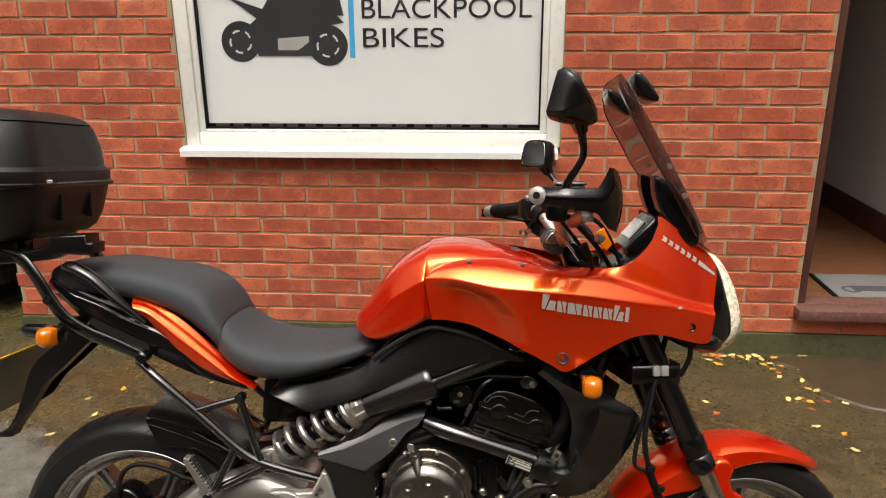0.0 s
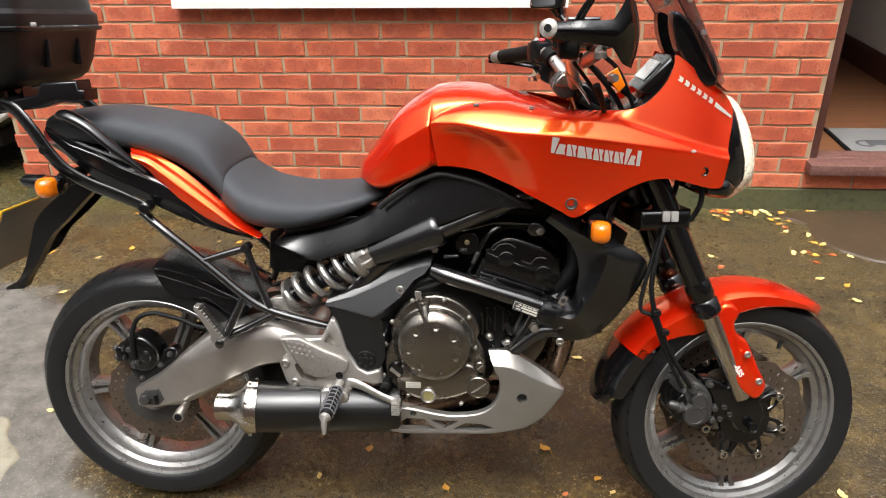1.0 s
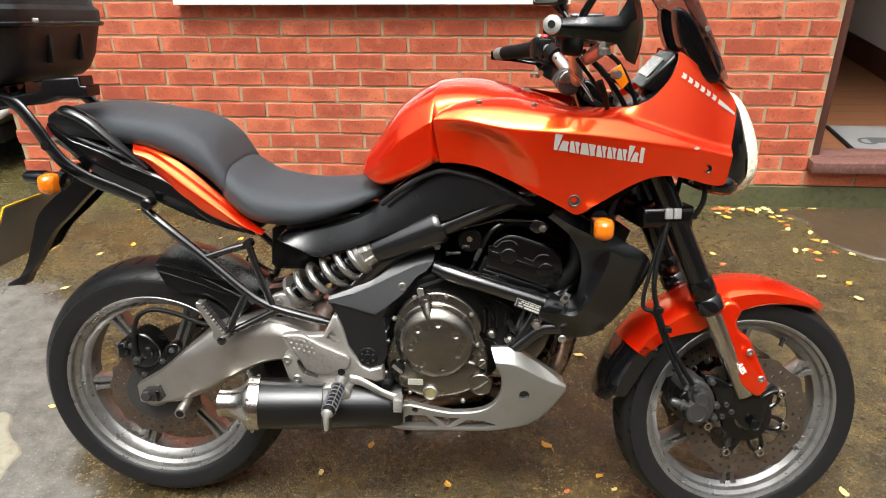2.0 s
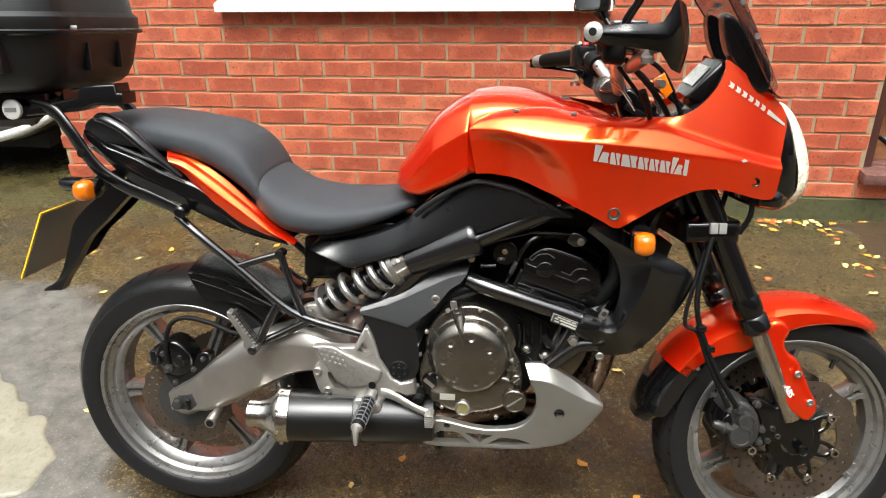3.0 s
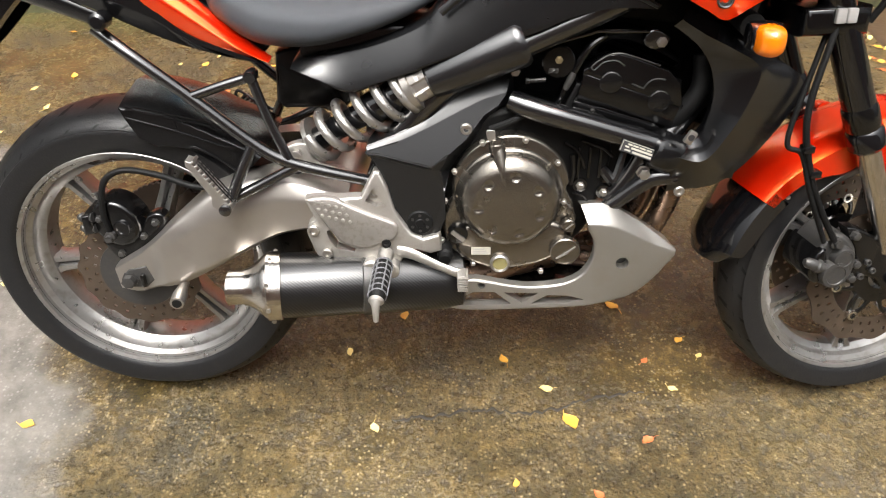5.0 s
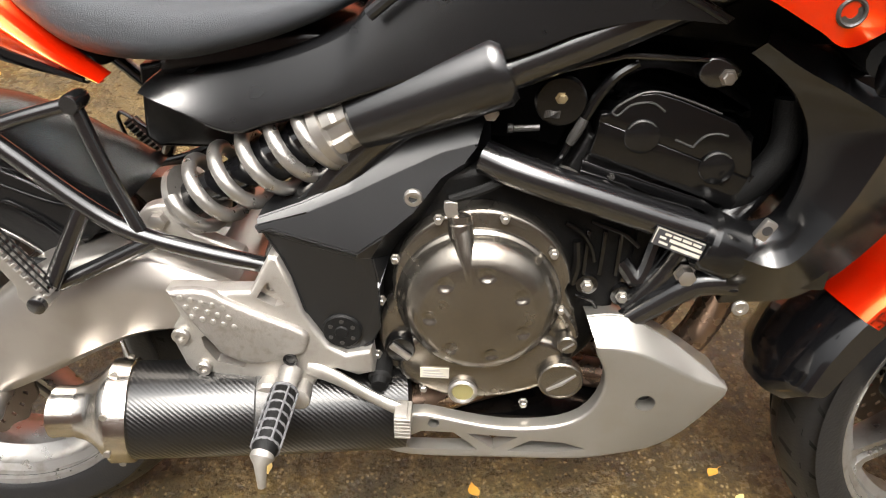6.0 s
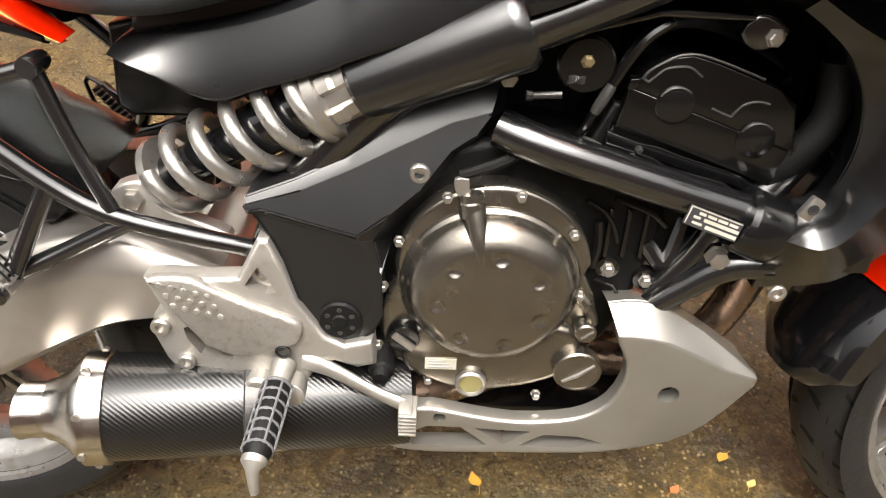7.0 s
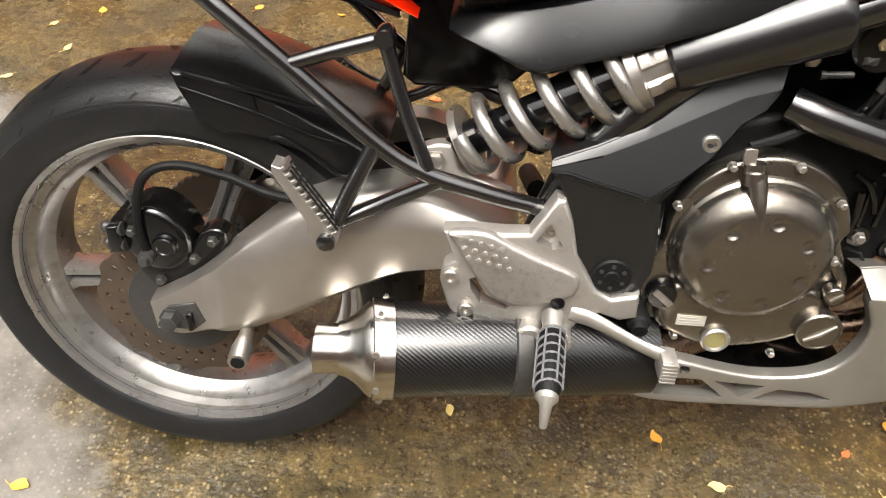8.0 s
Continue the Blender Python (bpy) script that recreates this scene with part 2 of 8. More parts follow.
def brick_material():
    """Red facing brick: each brick has its own tone, a dark kiss mark and speckles."""
    m = bpy.data.materials.new("red_facing_brick")
    m.use_nodes = True
    n, l = m.node_tree.nodes, m.node_tree.links
    b = n["Principled BSDF"]
    tc, info, geo = n.new("ShaderNodeTexCoord"), n.new("ShaderNodeObjectInfo"), n.new("ShaderNodeNewGeometry")
    rnd = n.new("ShaderNodeMath")
    rnd.operation = "ADD"
    l.new(info.outputs["Random"], rnd.inputs[0])
    l.new(geo.outputs["Random Per Island"], rnd.inputs[1])
    shift = n.new("ShaderNodeMath")
    shift.operation = "MULTIPLY"
    shift.inputs[1].default_value = 71.0
    l.new(rnd.outputs[0], shift.inputs[0])
    tone = n.new("ShaderNodeTexWhiteNoise")
    tone.noise_dimensions = "1D"
    l.new(rnd.outputs[0], tone.inputs["W"])
    base = n.new("ShaderNodeValToRGB")
    base.color_ramp.elements[0].color, base.color_ramp.elements[1].color = (0.40, 0.078, 0.034, 1), (0.60, 0.165, 0.080, 1)
    mid = base.color_ramp.elements.new(0.45)
    mid.color = (0.51, 0.112, 0.048, 1)
    l.new(tone.outputs["Value"], base.inputs[0])
    smudge = n.new("ShaderNodeTexNoise")
    smudge.noise_dimensions = "4D"
    smudge.inputs["Scale"].default_value, smudge.inputs["Detail"].default_value = 7.5, 3
    l.new(tc.outputs["Object"], smudge.inputs["Vector"])
    l.new(shift.outputs[0], smudge.inputs["W"])
    sr = n.new("ShaderNodeMapRange")
    sr.inputs[1].default_value, sr.inputs[2].default_value, sr.inputs[4].default_value = 0.50, 0.68, 0.62
    # the dark kiss mark sits in the middle of a brick's face
    sepo = n.new("ShaderNodeSeparateXYZ")
    l.new(tc.outputs["Object"], sepo.inputs[0])

    def op(kind, a, c):
        k = n.new("ShaderNodeMath")
        k.operation = kind
        for i, v in enumerate((a, c)):
            if isinstance(v, float):
                k.inputs[i].default_value = v
            else:
                l.new(v, k.inputs[i])
        return k.outputs[0]

    ex = op("POWER", op("MULTIPLY", op("ABSOLUTE", sepo.outputs["X"], 0.0), 9.5), 4.0)
    ez = op("POWER", op("MULTIPLY", op("ABSOLUTE", sepo.outputs["Z"], 0.0), 33.0), 4.0)
    inner = op("SUBTRACT", 0.16, op("MINIMUM", op("MULTIPLY", op("ADD", ex, ez), 0.20), 0.30))
    l.new(op("ADD", smudge.outputs["Fac"], inner), sr.inputs[0])
    dark = n.new("ShaderNodeMix")
    dark.data_type = "RGBA"
    dark.inputs[7].default_value = (0.27, 0.050, 0.027, 1)
    l.new(sr.outputs[0], dark.inputs[0])
    l.new(base.outputs[0], dark.inputs[6])
    bloom = n.new("ShaderNodeTexNoise")
    bloom.noise_dimensions = "4D"
    bloom.inputs["Scale"].default_value, bloom.inputs["Detail"].default_value, bloom.inputs["Roughness"].default_value = 16, 6, 0.7
    l.new(tc.outputs["Object"], bloom.inputs["Vector"])
    l.new(op("ADD", shift.outputs[0], 13.0), bloom.inputs["W"])
    br = n.new("ShaderNodeMapRange")
    br.inputs[1].default_value, br.inputs[2].default_value, br.inputs[4].default_value = 0.52, 0.76, 0.5
    l.new(bloom.outputs["Fac"], br.inputs[0])
    pale_mix = n.new("ShaderNodeMix")
    pale_mix.data_type = "RGBA"
    pale_mix.inputs[7].default_value = (0.66, 0.26, 0.15, 1)
    l.new(br.outputs[0], pale_mix.inputs[0])
    l.new(dark.outputs[2], pale_mix.inputs[6])
    speck = n.new("ShaderNodeTexNoise")
    speck.noise_dimensions = "4D"
    speck.inputs["Scale"].default_value, speck.inputs["Detail"].default_value = 110, 4
    l.new(tc.outputs["Object"], speck.inputs["Vector"])
    l.new(shift.outputs[0], speck.inputs["W"])
    pr = n.new("ShaderNodeMapRange")
    pr.inputs[1].default_value, pr.inputs[2].default_value, pr.inputs[4].default_value = 0.55, 0.70, 0.75
    l.new(speck.outputs["Fac"], pr.inputs[0])
    spot = n.new("ShaderNodeMix")
    spot.data_type = "RGBA"
    spot.inputs[7].default_value = (0.11, 0.032, 0.024, 1)
    l.new(pr.outputs[0], spot.inputs[0])
    l.new(pale_mix.outputs[2], spot.inputs[6])
    l.new(spot.outputs[2], b.inputs["Base Color"])
    b.inputs["Roughness"].default_value = 0.72
    bp = n.new("ShaderNodeBump")
    bp.inputs["Strength"].default_value, bp.inputs["Distance"].default_value = 0.6, 0.003
    l.new(speck.outputs["Fac"], bp.inputs["Height"])
    l.new(bp.outputs[0], b.inputs["Normal"])
    return m


BRICK = brick_material()


def ground_material():
    """Wet worn yard: brown aggregate with algae, and a smoother grey slab beside it, damp all over."""
    m = bpy.data.materials.new("wet_yard_surface")
    m.use_nodes = True
    n, l = m.node_tree.nodes, m.node_tree.links
    b = n["Principled BSDF"]
    geo = n.new("ShaderNodeNewGeometry")
    pos = geo.outputs["Position"]

    def math_node(op, a, c):
        k = n.new("ShaderNodeMath")
        k.operation = op
        for i, v in enumerate((a, c)):
            if isinstance(v, (int, float)):
                k.inputs[i].default_value = v
            else:
                l.new(v, k.inputs[i])
        return k.outputs[0]

    def noise_node(scale, detail=6, rough=0.6):
        k = n.new("ShaderNodeTexNoise")
        k.inputs["Scale"].default_value, k.inputs["Detail"].default_value, k.inputs["Roughness"].default_value = scale, detail, rough
        l.new(pos, k.inputs["Vector"])
        return k.outputs["Fac"]

    def ramp_node(v, lo, hi, a=0.0, c=1.0):
        k = n.new("ShaderNodeMapRange")
        k.inputs[1].default_value, k.inputs[2].default_value, k.inputs[3].default_value, k.inputs[4].default_value = lo, hi, a, c
        l.new(v, k.inputs[0])
        return k.outputs[0]

    def mix_node(f, a, c):
        k = n.new("ShaderNodeMix")
        k.data_type = "RGBA"
        for i, v in ((0, f), (6, a), (7, c)):
            if isinstance(v, tuple):
                k.inputs[i].default_value = (*v, 1)
            elif isinstance(v, float):
                k.inputs[i].default_value = v
            else:
                l.new(v, k.inputs[i])
        return k.outputs[2]

    sep = n.new("ShaderNodeSeparateXYZ")
    l.new(pos, sep.inputs[0])
    wob = noise_node(5.0, 6, 0.65)
    # edge of the grey slab
    edge = math_node("SUBTRACT", -0.62, math_node("MULTIPLY", math_node("MAXIMUM", math_node("SUBTRACT", sep.outputs["Y"], 0.97), 0.0), 0.63))
    side = math_node("SUBTRACT", edge, sep.outputs["X"])
    side = math_node("ADD", side, math_node("MULTIPLY", math_node("SUBTRACT", wob, 0.5), 0.30))
    far = math_node("SUBTRACT", 2.12, sep.outputs["Y"])
    far = math_node("ADD", far, math_node("MULTIPLY", math_node("SUBTRACT", wob, 0.5), 0.7))
    slab = math_node("MULTIPLY", ramp_node(side, -0.03, 0.05), ramp_node(far, -0.05, 0.12))
    # aggregate
    vor = n.new("ShaderNodeTexVoronoi")
    vor.inputs["Scale"].default_value = 125
    l.new(pos, vor.inputs["Vector"])
    vc = n.new("ShaderNodeSeparateColor")
    l.new(vor.outputs["Color"], vc.inputs[0])
    grain = noise_node(210, 5, 0.7)
    clump = noise_node(48, 9, 0.72)
    blot = noise_node(2.6, 6, 0.65)
    patch = noise_node(11, 7, 0.65)
    brown = mix_node(ramp_node(blot, 0.40, 0.60), (0.082, 0.058, 0.018), (0.035, 0.0265, 0.0105))
    brown = mix_node(ramp_node(patch, 0.44, 0.66, 0.0, 0.75), brown, (0.145, 0.098, 0.033))
    stone = mix_node(ramp_node(clump, 0.40, 0.58, 0.75, 0.0), brown, (0.024, 0.018, 0.0095))
    chip = math_node("MULTIPLY", ramp_node(vc.outputs[0], 0.55, 0.95), ramp_node(math_node("ADD", vor.outputs["Distance"], math_node("MULTIPLY", grain, 0.5)), 0.72, 0.44))
    pebble = ramp_node(vor.outputs["Distance"], 0.0, 0.7, 1.0, 0.0)
    stone = mix_node(math_node("MULTIPLY", chip, 0.62), stone, (0.32, 0.25, 0.13))
    stone = mix_node(ramp_node(grain, 0.50, 0.66, 0.0, 0.65), stone, (0.018, 0.014, 0.008))
    grey = mix_node(ramp_node(patch, 0.35, 0.7), (0.072, 0.066, 0.056), (0.160, 0.148, 0.128))
    grey = mix_node(ramp_node(clump, 0.38, 0.58, 0.35, 0.0), grey, (0.10, 0.093, 0.083))
    grey = mix_node(math_node("MULTIPLY", chip, 0.16), grey, (0.42, 0.40, 0.36))
    # algae by the wall
    moss = math_node("MULTIPLY", ramp_node(math_node("ADD", sep.outputs["Y"], math_node("MULTIPLY", wob, 0.35)), 2.90, 3.08), ramp_node(patch, 0.35, 0.6))
    col = mix_node(slab, stone, grey)
    col = mix_node(math_node("MULTIPLY", moss, 0.6), col, (0.060, 0.060, 0.022))
    l.new(col, b.inputs["Base Color"])
    wet = math_node("MAXIMUM", ramp_node(noise_node(2.1, 6, 0.62), 0.42, 0.60), math_node("MULTIPLY", slab, ramp_node(noise_node(3.4, 5, 0.6), 0.36, 0.52, 0.35, 1.0)))
    # wetness scaled down towards +x, to keep the glare on the left
    wet = math_node("MULTIPLY", wet, ramp_node(math_node("ADD", sep.outputs["X"], wob), 2.0, 0.9, 0.25, 1.0))
    rough = math_node("ADD", ramp_node(wet, 0.0, 1.0, 0.26, 0.05), math_node("MULTIPLY", ramp_node(clump, 0.40, 0.62), ramp_node(slab, 0.0, 1.0, 0.20, 0.07)))
    l.new(rough, b.inputs["Roughness"])
    b.inputs["Specular IOR Level"].default_value = 0.34
    h = math_node("ADD", math_node("MULTIPLY", clump, 1.6), math_node("MULTIPLY", grain, 0.35))
    h = math_node("ADD", h, math_node("MULTIPLY", patch, 1.6))
    h = math_node("ADD", h, math_node("MULTIPLY", pebble, 0.35))
    bp = n.new("ShaderNodeBump")
    bp.inputs["Distance"].default_value = 0.010
    l.new(math_node("MULTIPLY", ramp_node(wet, 0.0, 1.0, 0.75, 0.24), ramp_node(slab, 0.0, 1.0, 1.0, 0.6)), bp.inputs["Strength"])
    l.new(h, bp.inputs["Height"])
    l.new(bp.outputs[0], b.inputs["Normal"])
    # a film of water that lies smoother than the stones under it
    film = n.new("ShaderNodeBump")
    film.inputs["Distance"].default_value, film.inputs["Strength"].default_value = 0.008, 0.18
    l.new(math_node("ADD", math_node("MULTIPLY", patch, 1.0), math_node("MULTIPLY", clump, 0.9)), film.inputs["Height"])
    l.new(film.outputs[0], b.inputs["Coat Normal"])
    l.new(math_node("MULTIPLY", ramp_node(wet, 0.15, 0.85, 0.04, 0.36), ramp_node(slab, 0.0, 1.0, 1.0, 1.5)), b.inputs["Coat Weight"])
    b.inputs["Coat Roughness"].default_value, b.inputs["Coat IOR"].default_value = 0.05, 1.38
    return m


GROUND = ground_material()
PATCH = mat("cream_concrete_patch", (0.175, 0.160, 0.115), 0.45, 0, 0, 0.25, 9, 1.0, 90, second=(0.235, 0.218, 0.165), dirt=(0.15, 0.13, 0.08), dirt_amount=0.75)
APRON = mat("wet_brown_concrete", (0.036, 0.022, 0.0105), 0.5, 0, 0, 0.25, 6, 0.8, 90, second=(0.054, 0.033, 0.016), dirt=(0.025, 0.022, 0.012), dirt_amount=0.6)
LEAF = mat("yellow_birch_leaf", (0.62, 0.36, 0.05), 0.5, 0, 0.1, 0.25, 60, second=(0.55, 0.24, 0.03))
LEAFPALE = mat("pale_birch_leaf", (0.66, 0.50, 0.18), 0.5, 0, 0.1, 0.2, 60)
LEAFRED = mat("russet_leaf", (0.40, 0.10, 0.025), 0.5, 0, 0.1, 0.3, 60)


def floor_material():
    m = bpy.data.materials.new("laminate_board")
    m.use_nodes = True
    n, l = m.node_tree.nodes, m.node_tree.links
    b = n["Principled BSDF"]
    tc, info = n.new("ShaderNodeTexCoord"), n.new("ShaderNodeObjectInfo")
    mp = n.new("ShaderNodeMapping")
    mp.inputs["Scale"].default_value = (1.5, 22, 4)
    l.new(tc.outputs["Object"], mp.inputs["Vector"])
    no = n.new("ShaderNodeTexNoise")
    no.noise_dimensions = "4D"
    no.inputs["Scale"].default_value, no.inputs["Detail"].default_value = 3, 6
    l.new(mp.outputs[0], no.inputs["Vector"])
    l.new(info.outputs["Random"], no.inputs["W"])
    r = n.new("ShaderNodeValToRGB")
    r.color_ramp.elements[0].color, r.color_ramp.elements[1].color = (0.11, 0.040, 0.018, 1), (0.24, 0.105, 0.048, 1)
    l.new(no.outputs["Fac"], r.inputs[0])
    l.new(r.outputs[0], b.inputs["Base Color"])
    b.inputs["Roughness"].default_value = 0.32
    return m


LAMINATE = floor_material()


# ---- shapes ----
def empty(name, m=None):
    e = new(name)
    if m is not None:
        e.matrix_world = m
    return e


def part(name, bm, material, parent=None, label="", sharp=35, m=None):
    """Links a bmesh as one mesh object, in the space of its parent."""
    if m is not None:
        bm.transform(m)
    bmesh.ops.recalc_face_normals(bm, faces=bm.faces)
    me = bpy.data.meshes.new(name)
    bm.to_mesh(me)
    bm.free()
    me.materials.append(material)
    for p in me.polygons:
        p.use_smooth = True
    me.set_sharp_from_angle(angle=radians(sharp))
    ob = new(name, me)
    if parent is not None:
        ob.parent = parent
    if label:
        tagged(ob, label)
    return ob


def spline(pts, n=8, closed=False):
    """A smooth curve through the points."""
    p = [np.array(q, float) for q in pts]
    k = len(p)
    out = []
    for i in range(k if closed else k - 1):
        if closed:
            a, b, c, d = p[(i - 1) % k], p[i], p[(i + 1) % k], p[(i + 2) % k]
        else:
            b, c = p[i], p[i + 1]
            a = p[i - 1] if i else 2 * b - c
            d = p[i + 2] if i + 2 < k else 2 * c - b
        for j in range(n):
            t = j / n
            out.append(0.5 * (2 * b + (c - a) * t + (2 * a - 5 * b + 4 * c - d) * t * t + (3 * b - a - 3 * c + d) * t ** 3))
    if not closed:
        out.append(p[-1])
    return out


def rings(bm, loops, cap=True, closed=False):
    """Joins loops of equal length into a skin."""
    vs = [[bm.verts.new(v) for v in lp] for lp in loops]
    n = len(vs[0])
    for a, b in zip(vs, vs[1:] + (vs[:1] if closed else [])):
        for i in range(n):
            bm.faces.new((a[i], a[(i + 1) % n], b[(i + 1) % n], b[i]))
    if cap and not closed:
        bm.faces.new(vs[0])
        bm.faces.new(vs[-1])
    return bm


def tube_bm(pts, r, n=12, smooth=6, flat=1.0):
    """A round bar along a smooth curve; r: one radius, or one for each point."""
    ctrl = [(*p, q) for p, q in zip(pts, r if isinstance(r, (list, tuple)) else [r] * len(pts))]
    path = spline(ctrl, smooth) if smooth > 1 and len(pts) > 2 else [np.array(c, float) for c in ctrl]
    xyz = [Vector(p[:3]) for p in path]
    up = Vector((0.13, 0.97, 0.2)).normalized()
    loops = []
    for i, c in enumerate(xyz):
        d = (xyz[min(i + 1, len(xyz) - 1)] - xyz[max(i - 1, 0)]).normalized()
        u = (up - d * up.dot(d)).normalized()
        w = d.cross(u)
        up = u
        rad = path[i][3]
        loops.append([c + (u * math.cos(t) * flat + w * math.sin(t)) * rad for t in [2 * math.pi * k / n for k in range(n)]])
    return rings(bmesh.new(), loops)


def lathe_bm(profile, centre=(0, 0, 0), axis="y", n=48, closed=False, wave=0.0, waves=0):
    """Turns a profile of (radius, height) about an axis."""
    loops = []
    for r, h in profile:
        lp = []
        for k in range(n):
            t = 2 * math.pi * k / n
            q = r * (1 + wave * math.sin(waves * t)) if wave else r
            c, s = q * math.cos(t), q * math.sin(t)
            v = {"y": (c, h, s), "x": (h, c, s), "z": (c, s, h)}[axis]
            lp.append(Vector(v) + Vector(centre))
        loops.append(lp)
    return rings(bmesh.new(), loops, cap=not closed, closed=closed)


def inset(poly, d):
    """A closed outline moved inward by d."""
    n = len(poly)
    area = sum(poly[i][0] * poly[(i + 1) % n][1] - poly[(i + 1) % n][0] * poly[i][1] for i in range(n))
    sg = 1 if area > 0 else -1
    out = []
    for i in range(n):
        a, b, c = (Vector(poly[(i + k) % n][:2]) for k in (-1, 0, 1))
        e, f = (b - a).normalized(), (c - b).normalized()
        na, nb = Vector((-e.y, e.x)) * sg, Vector((-f.y, f.x)) * sg
        mid = na + nb
        if mid.length < 1e-6:
            mid = na
        mid.normalize()
        k = max(0.55, mid.dot(na))
        out.append(b + mid * (d / k))
    return out


def slab_bm(outline, s0, s1, bevel=0.004, smooth=0, holes=(), bulge=None, steps=3):
    """A plate in the side view's plane, from s0 to s1 metres to the bike's right, with a rounded outer edge and real holes."""
    poly = [Vector(p) for p in (spline(outline, smooth, True) if smooth else outline)]
    bm = bmesh.new()
    put = lambda q, s: bm.verts.new((q[0], -s, q[1]))
    loops = [[put(q, s0) for q in poly]]
    for k in range(steps + 1):
        a = k / steps * math.pi / 2
        ins = inset(poly, bevel * (1 - math.cos(a)))
        loops.append([put(q, s1 - math.copysign(bevel, s1 - s0) * (1 - math.sin(a))) for q in ins])
    n = len(poly)
    for a, b in zip(loops, loops[1:]):
        for i in range(n):
            bm.faces.new((a[i], a[(i + 1) % n], b[(i + 1) % n], b[i]))
    edges = [bm.edges.get((loops[-1][i], loops[-1][(i + 1) % n])) for i in range(n)]
    if not holes:
        bm.faces.new(loops[-1])
        bm.faces.new(loops[0])
        for v in bm.verts if bulge else ():
            v.co.y -= bulge(v.co.x, v.co.z)
        return bm
    back_edges = [bm.edges.get((loops[0][i], loops[0][(i + 1) % n])) for i in range(n)]
    for h in holes:
        fr_, bk_ = [put(q, s1) for q in h], [put(q, s0) for q in h]
        k = len(h)
        for i in range(k):
            bm.faces.new((fr_[i], fr_[(i + 1) % k], bk_[(i + 1) % k], bk_[i]))
            edges.append(bm.edges.get((fr_[i], fr_[(i + 1) % k])))
            back_edges.append(bm.edges.get((bk_[i], bk_[(i + 1) % k])))
    bmesh.ops.triangle_fill(bm, use_beauty=True, edges=edges)
    bmesh.ops.triangle_fill(bm, use_beauty=True, edges=back_edges)
    for v in bm.verts if bulge else ():
        v.co.y -= bulge(v.co.x, v.co.z)
    return bm


def circle(x, z, r, n=16):
    return [(x + r * math.cos(2 * math.pi * k / n), z + r * math.sin(2 * math.pi * k / n)) for k in range(n)]


def body_bm(stations, n=32, power=2.6, per=6):
    """A rounded solid along x from stations of x, low z, high z, half width, middle y."""
    st = spline(stations, per)
    loops = []
    for x, lo, hi, w, y in st:
        lp = []
        for k in range(n):
            t = 2 * math.pi * (k + 0.5) / n
            c, s = math.cos(t), math.sin(t)
            lp.append((x, y + max(w, 0.002) * math.copysign(abs(c) ** (2 / power), c), (lo + hi) / 2 + max(hi - lo, 0.003) / 2 * math.copysign(abs(s) ** (2 / power), s)))
        loops.append(lp)
    return rings(bmesh.new(), loops)


def sheet_bm(top, bottom, depth, nu=8, nv=12, thick=0.004, side=1):
    """A panel between two side-view curves; depth(u, v, x, z) is its distance from the bike's middle; side -1 is the far one."""
    a, b = spline(top, nu), spline(bottom, nu)
    bm = bmesh.new()
    outer, inner = [], []
    for i in range(len(a)):
        u = i / (len(a) - 1)
        co, ci = [], []
        for j in range(nv + 1):
            v = j / nv
            x, z = a[i] * (1 - v) + b[i] * v
            s = depth(u, v, x, z)
            co.append(bm.verts.new((x, -s * side, z)))
            ci.append(bm.verts.new((x, -(s - thick) * side, z)))
        outer.append(co)
        inner.append(ci)
    for i in range(len(a) - 1):
        for j in range(nv):
            bm.faces.new((outer[i][j], outer[i + 1][j], outer[i + 1][j + 1], outer[i][j + 1]))
            bm.faces.new((inner[i][j], inner[i][j + 1], inner[i + 1][j + 1], inner[i + 1][j]))
        for j in (0, nv):
            bm.faces.new((outer[i][j], inner[i][j], inner[i + 1][j], outer[i + 1][j]))
    for i in (0, -1):
        for j in range(nv):
            bm.faces.new((outer[i][j], outer[i][j + 1], inner[i][j + 1], inner[i][j]))
    return bm


def box_bm(x0, x1, y0, y1, z0, z1, bevel=0.0, seg=2):
    bm = bmesh.new()
    bmesh.ops.create_cube(bm, size=1)
    bm.transform(Matrix.Translation(((x0 + x1) / 2, (y0 + y1) / 2, (z0 + z1) / 2)) @ Matrix.Diagonal((x1 - x0, y1 - y0, z1 - z0, 1)))
    if bevel:
        bmesh.ops.bevel(bm, geom=bm.edges[:], offset=bevel, segments=seg, affect="EDGES", profile=0.5)
    return bm


def bolt_bm(x, z, s, r=0.008, h=0.006, six=False):
    """A bolt head facing the bike's right, with a socket or six flats."""
    if six:
        return lathe_bm([(r * 1.18, -s), (r * 1.18, -s - 0.0015), (r * 0.9, -s - 0.0015), (r * 0.9, -s - h), (r * 0.7, -s - h - 0.001)], (x, 0, z), n=6)
    return lathe_bm([(r, -s), (r, -s - h * 0.7), (r * 0.85, -s - h), (r * 0.5, -s - h), (r * 0.45, -s - h * 0.3)], (x, 0, z), n=14)


def lerp_table(table, x):
    return float(np.interp(x, [t[0] for t in table], [t[1] for t in table]))


def smooth01(x):
    x = min(1, max(0, x))
    return x * x * (3 - 2 * x)


# ---- the yard ----
WALL_Y = 3.0
WX0, WX1 = -1.985, 1.764
WIN = (-1.047, 0.652, 0.900, 2.12)
DOOR = (1.764, 2.69, 0.147, 2.22)


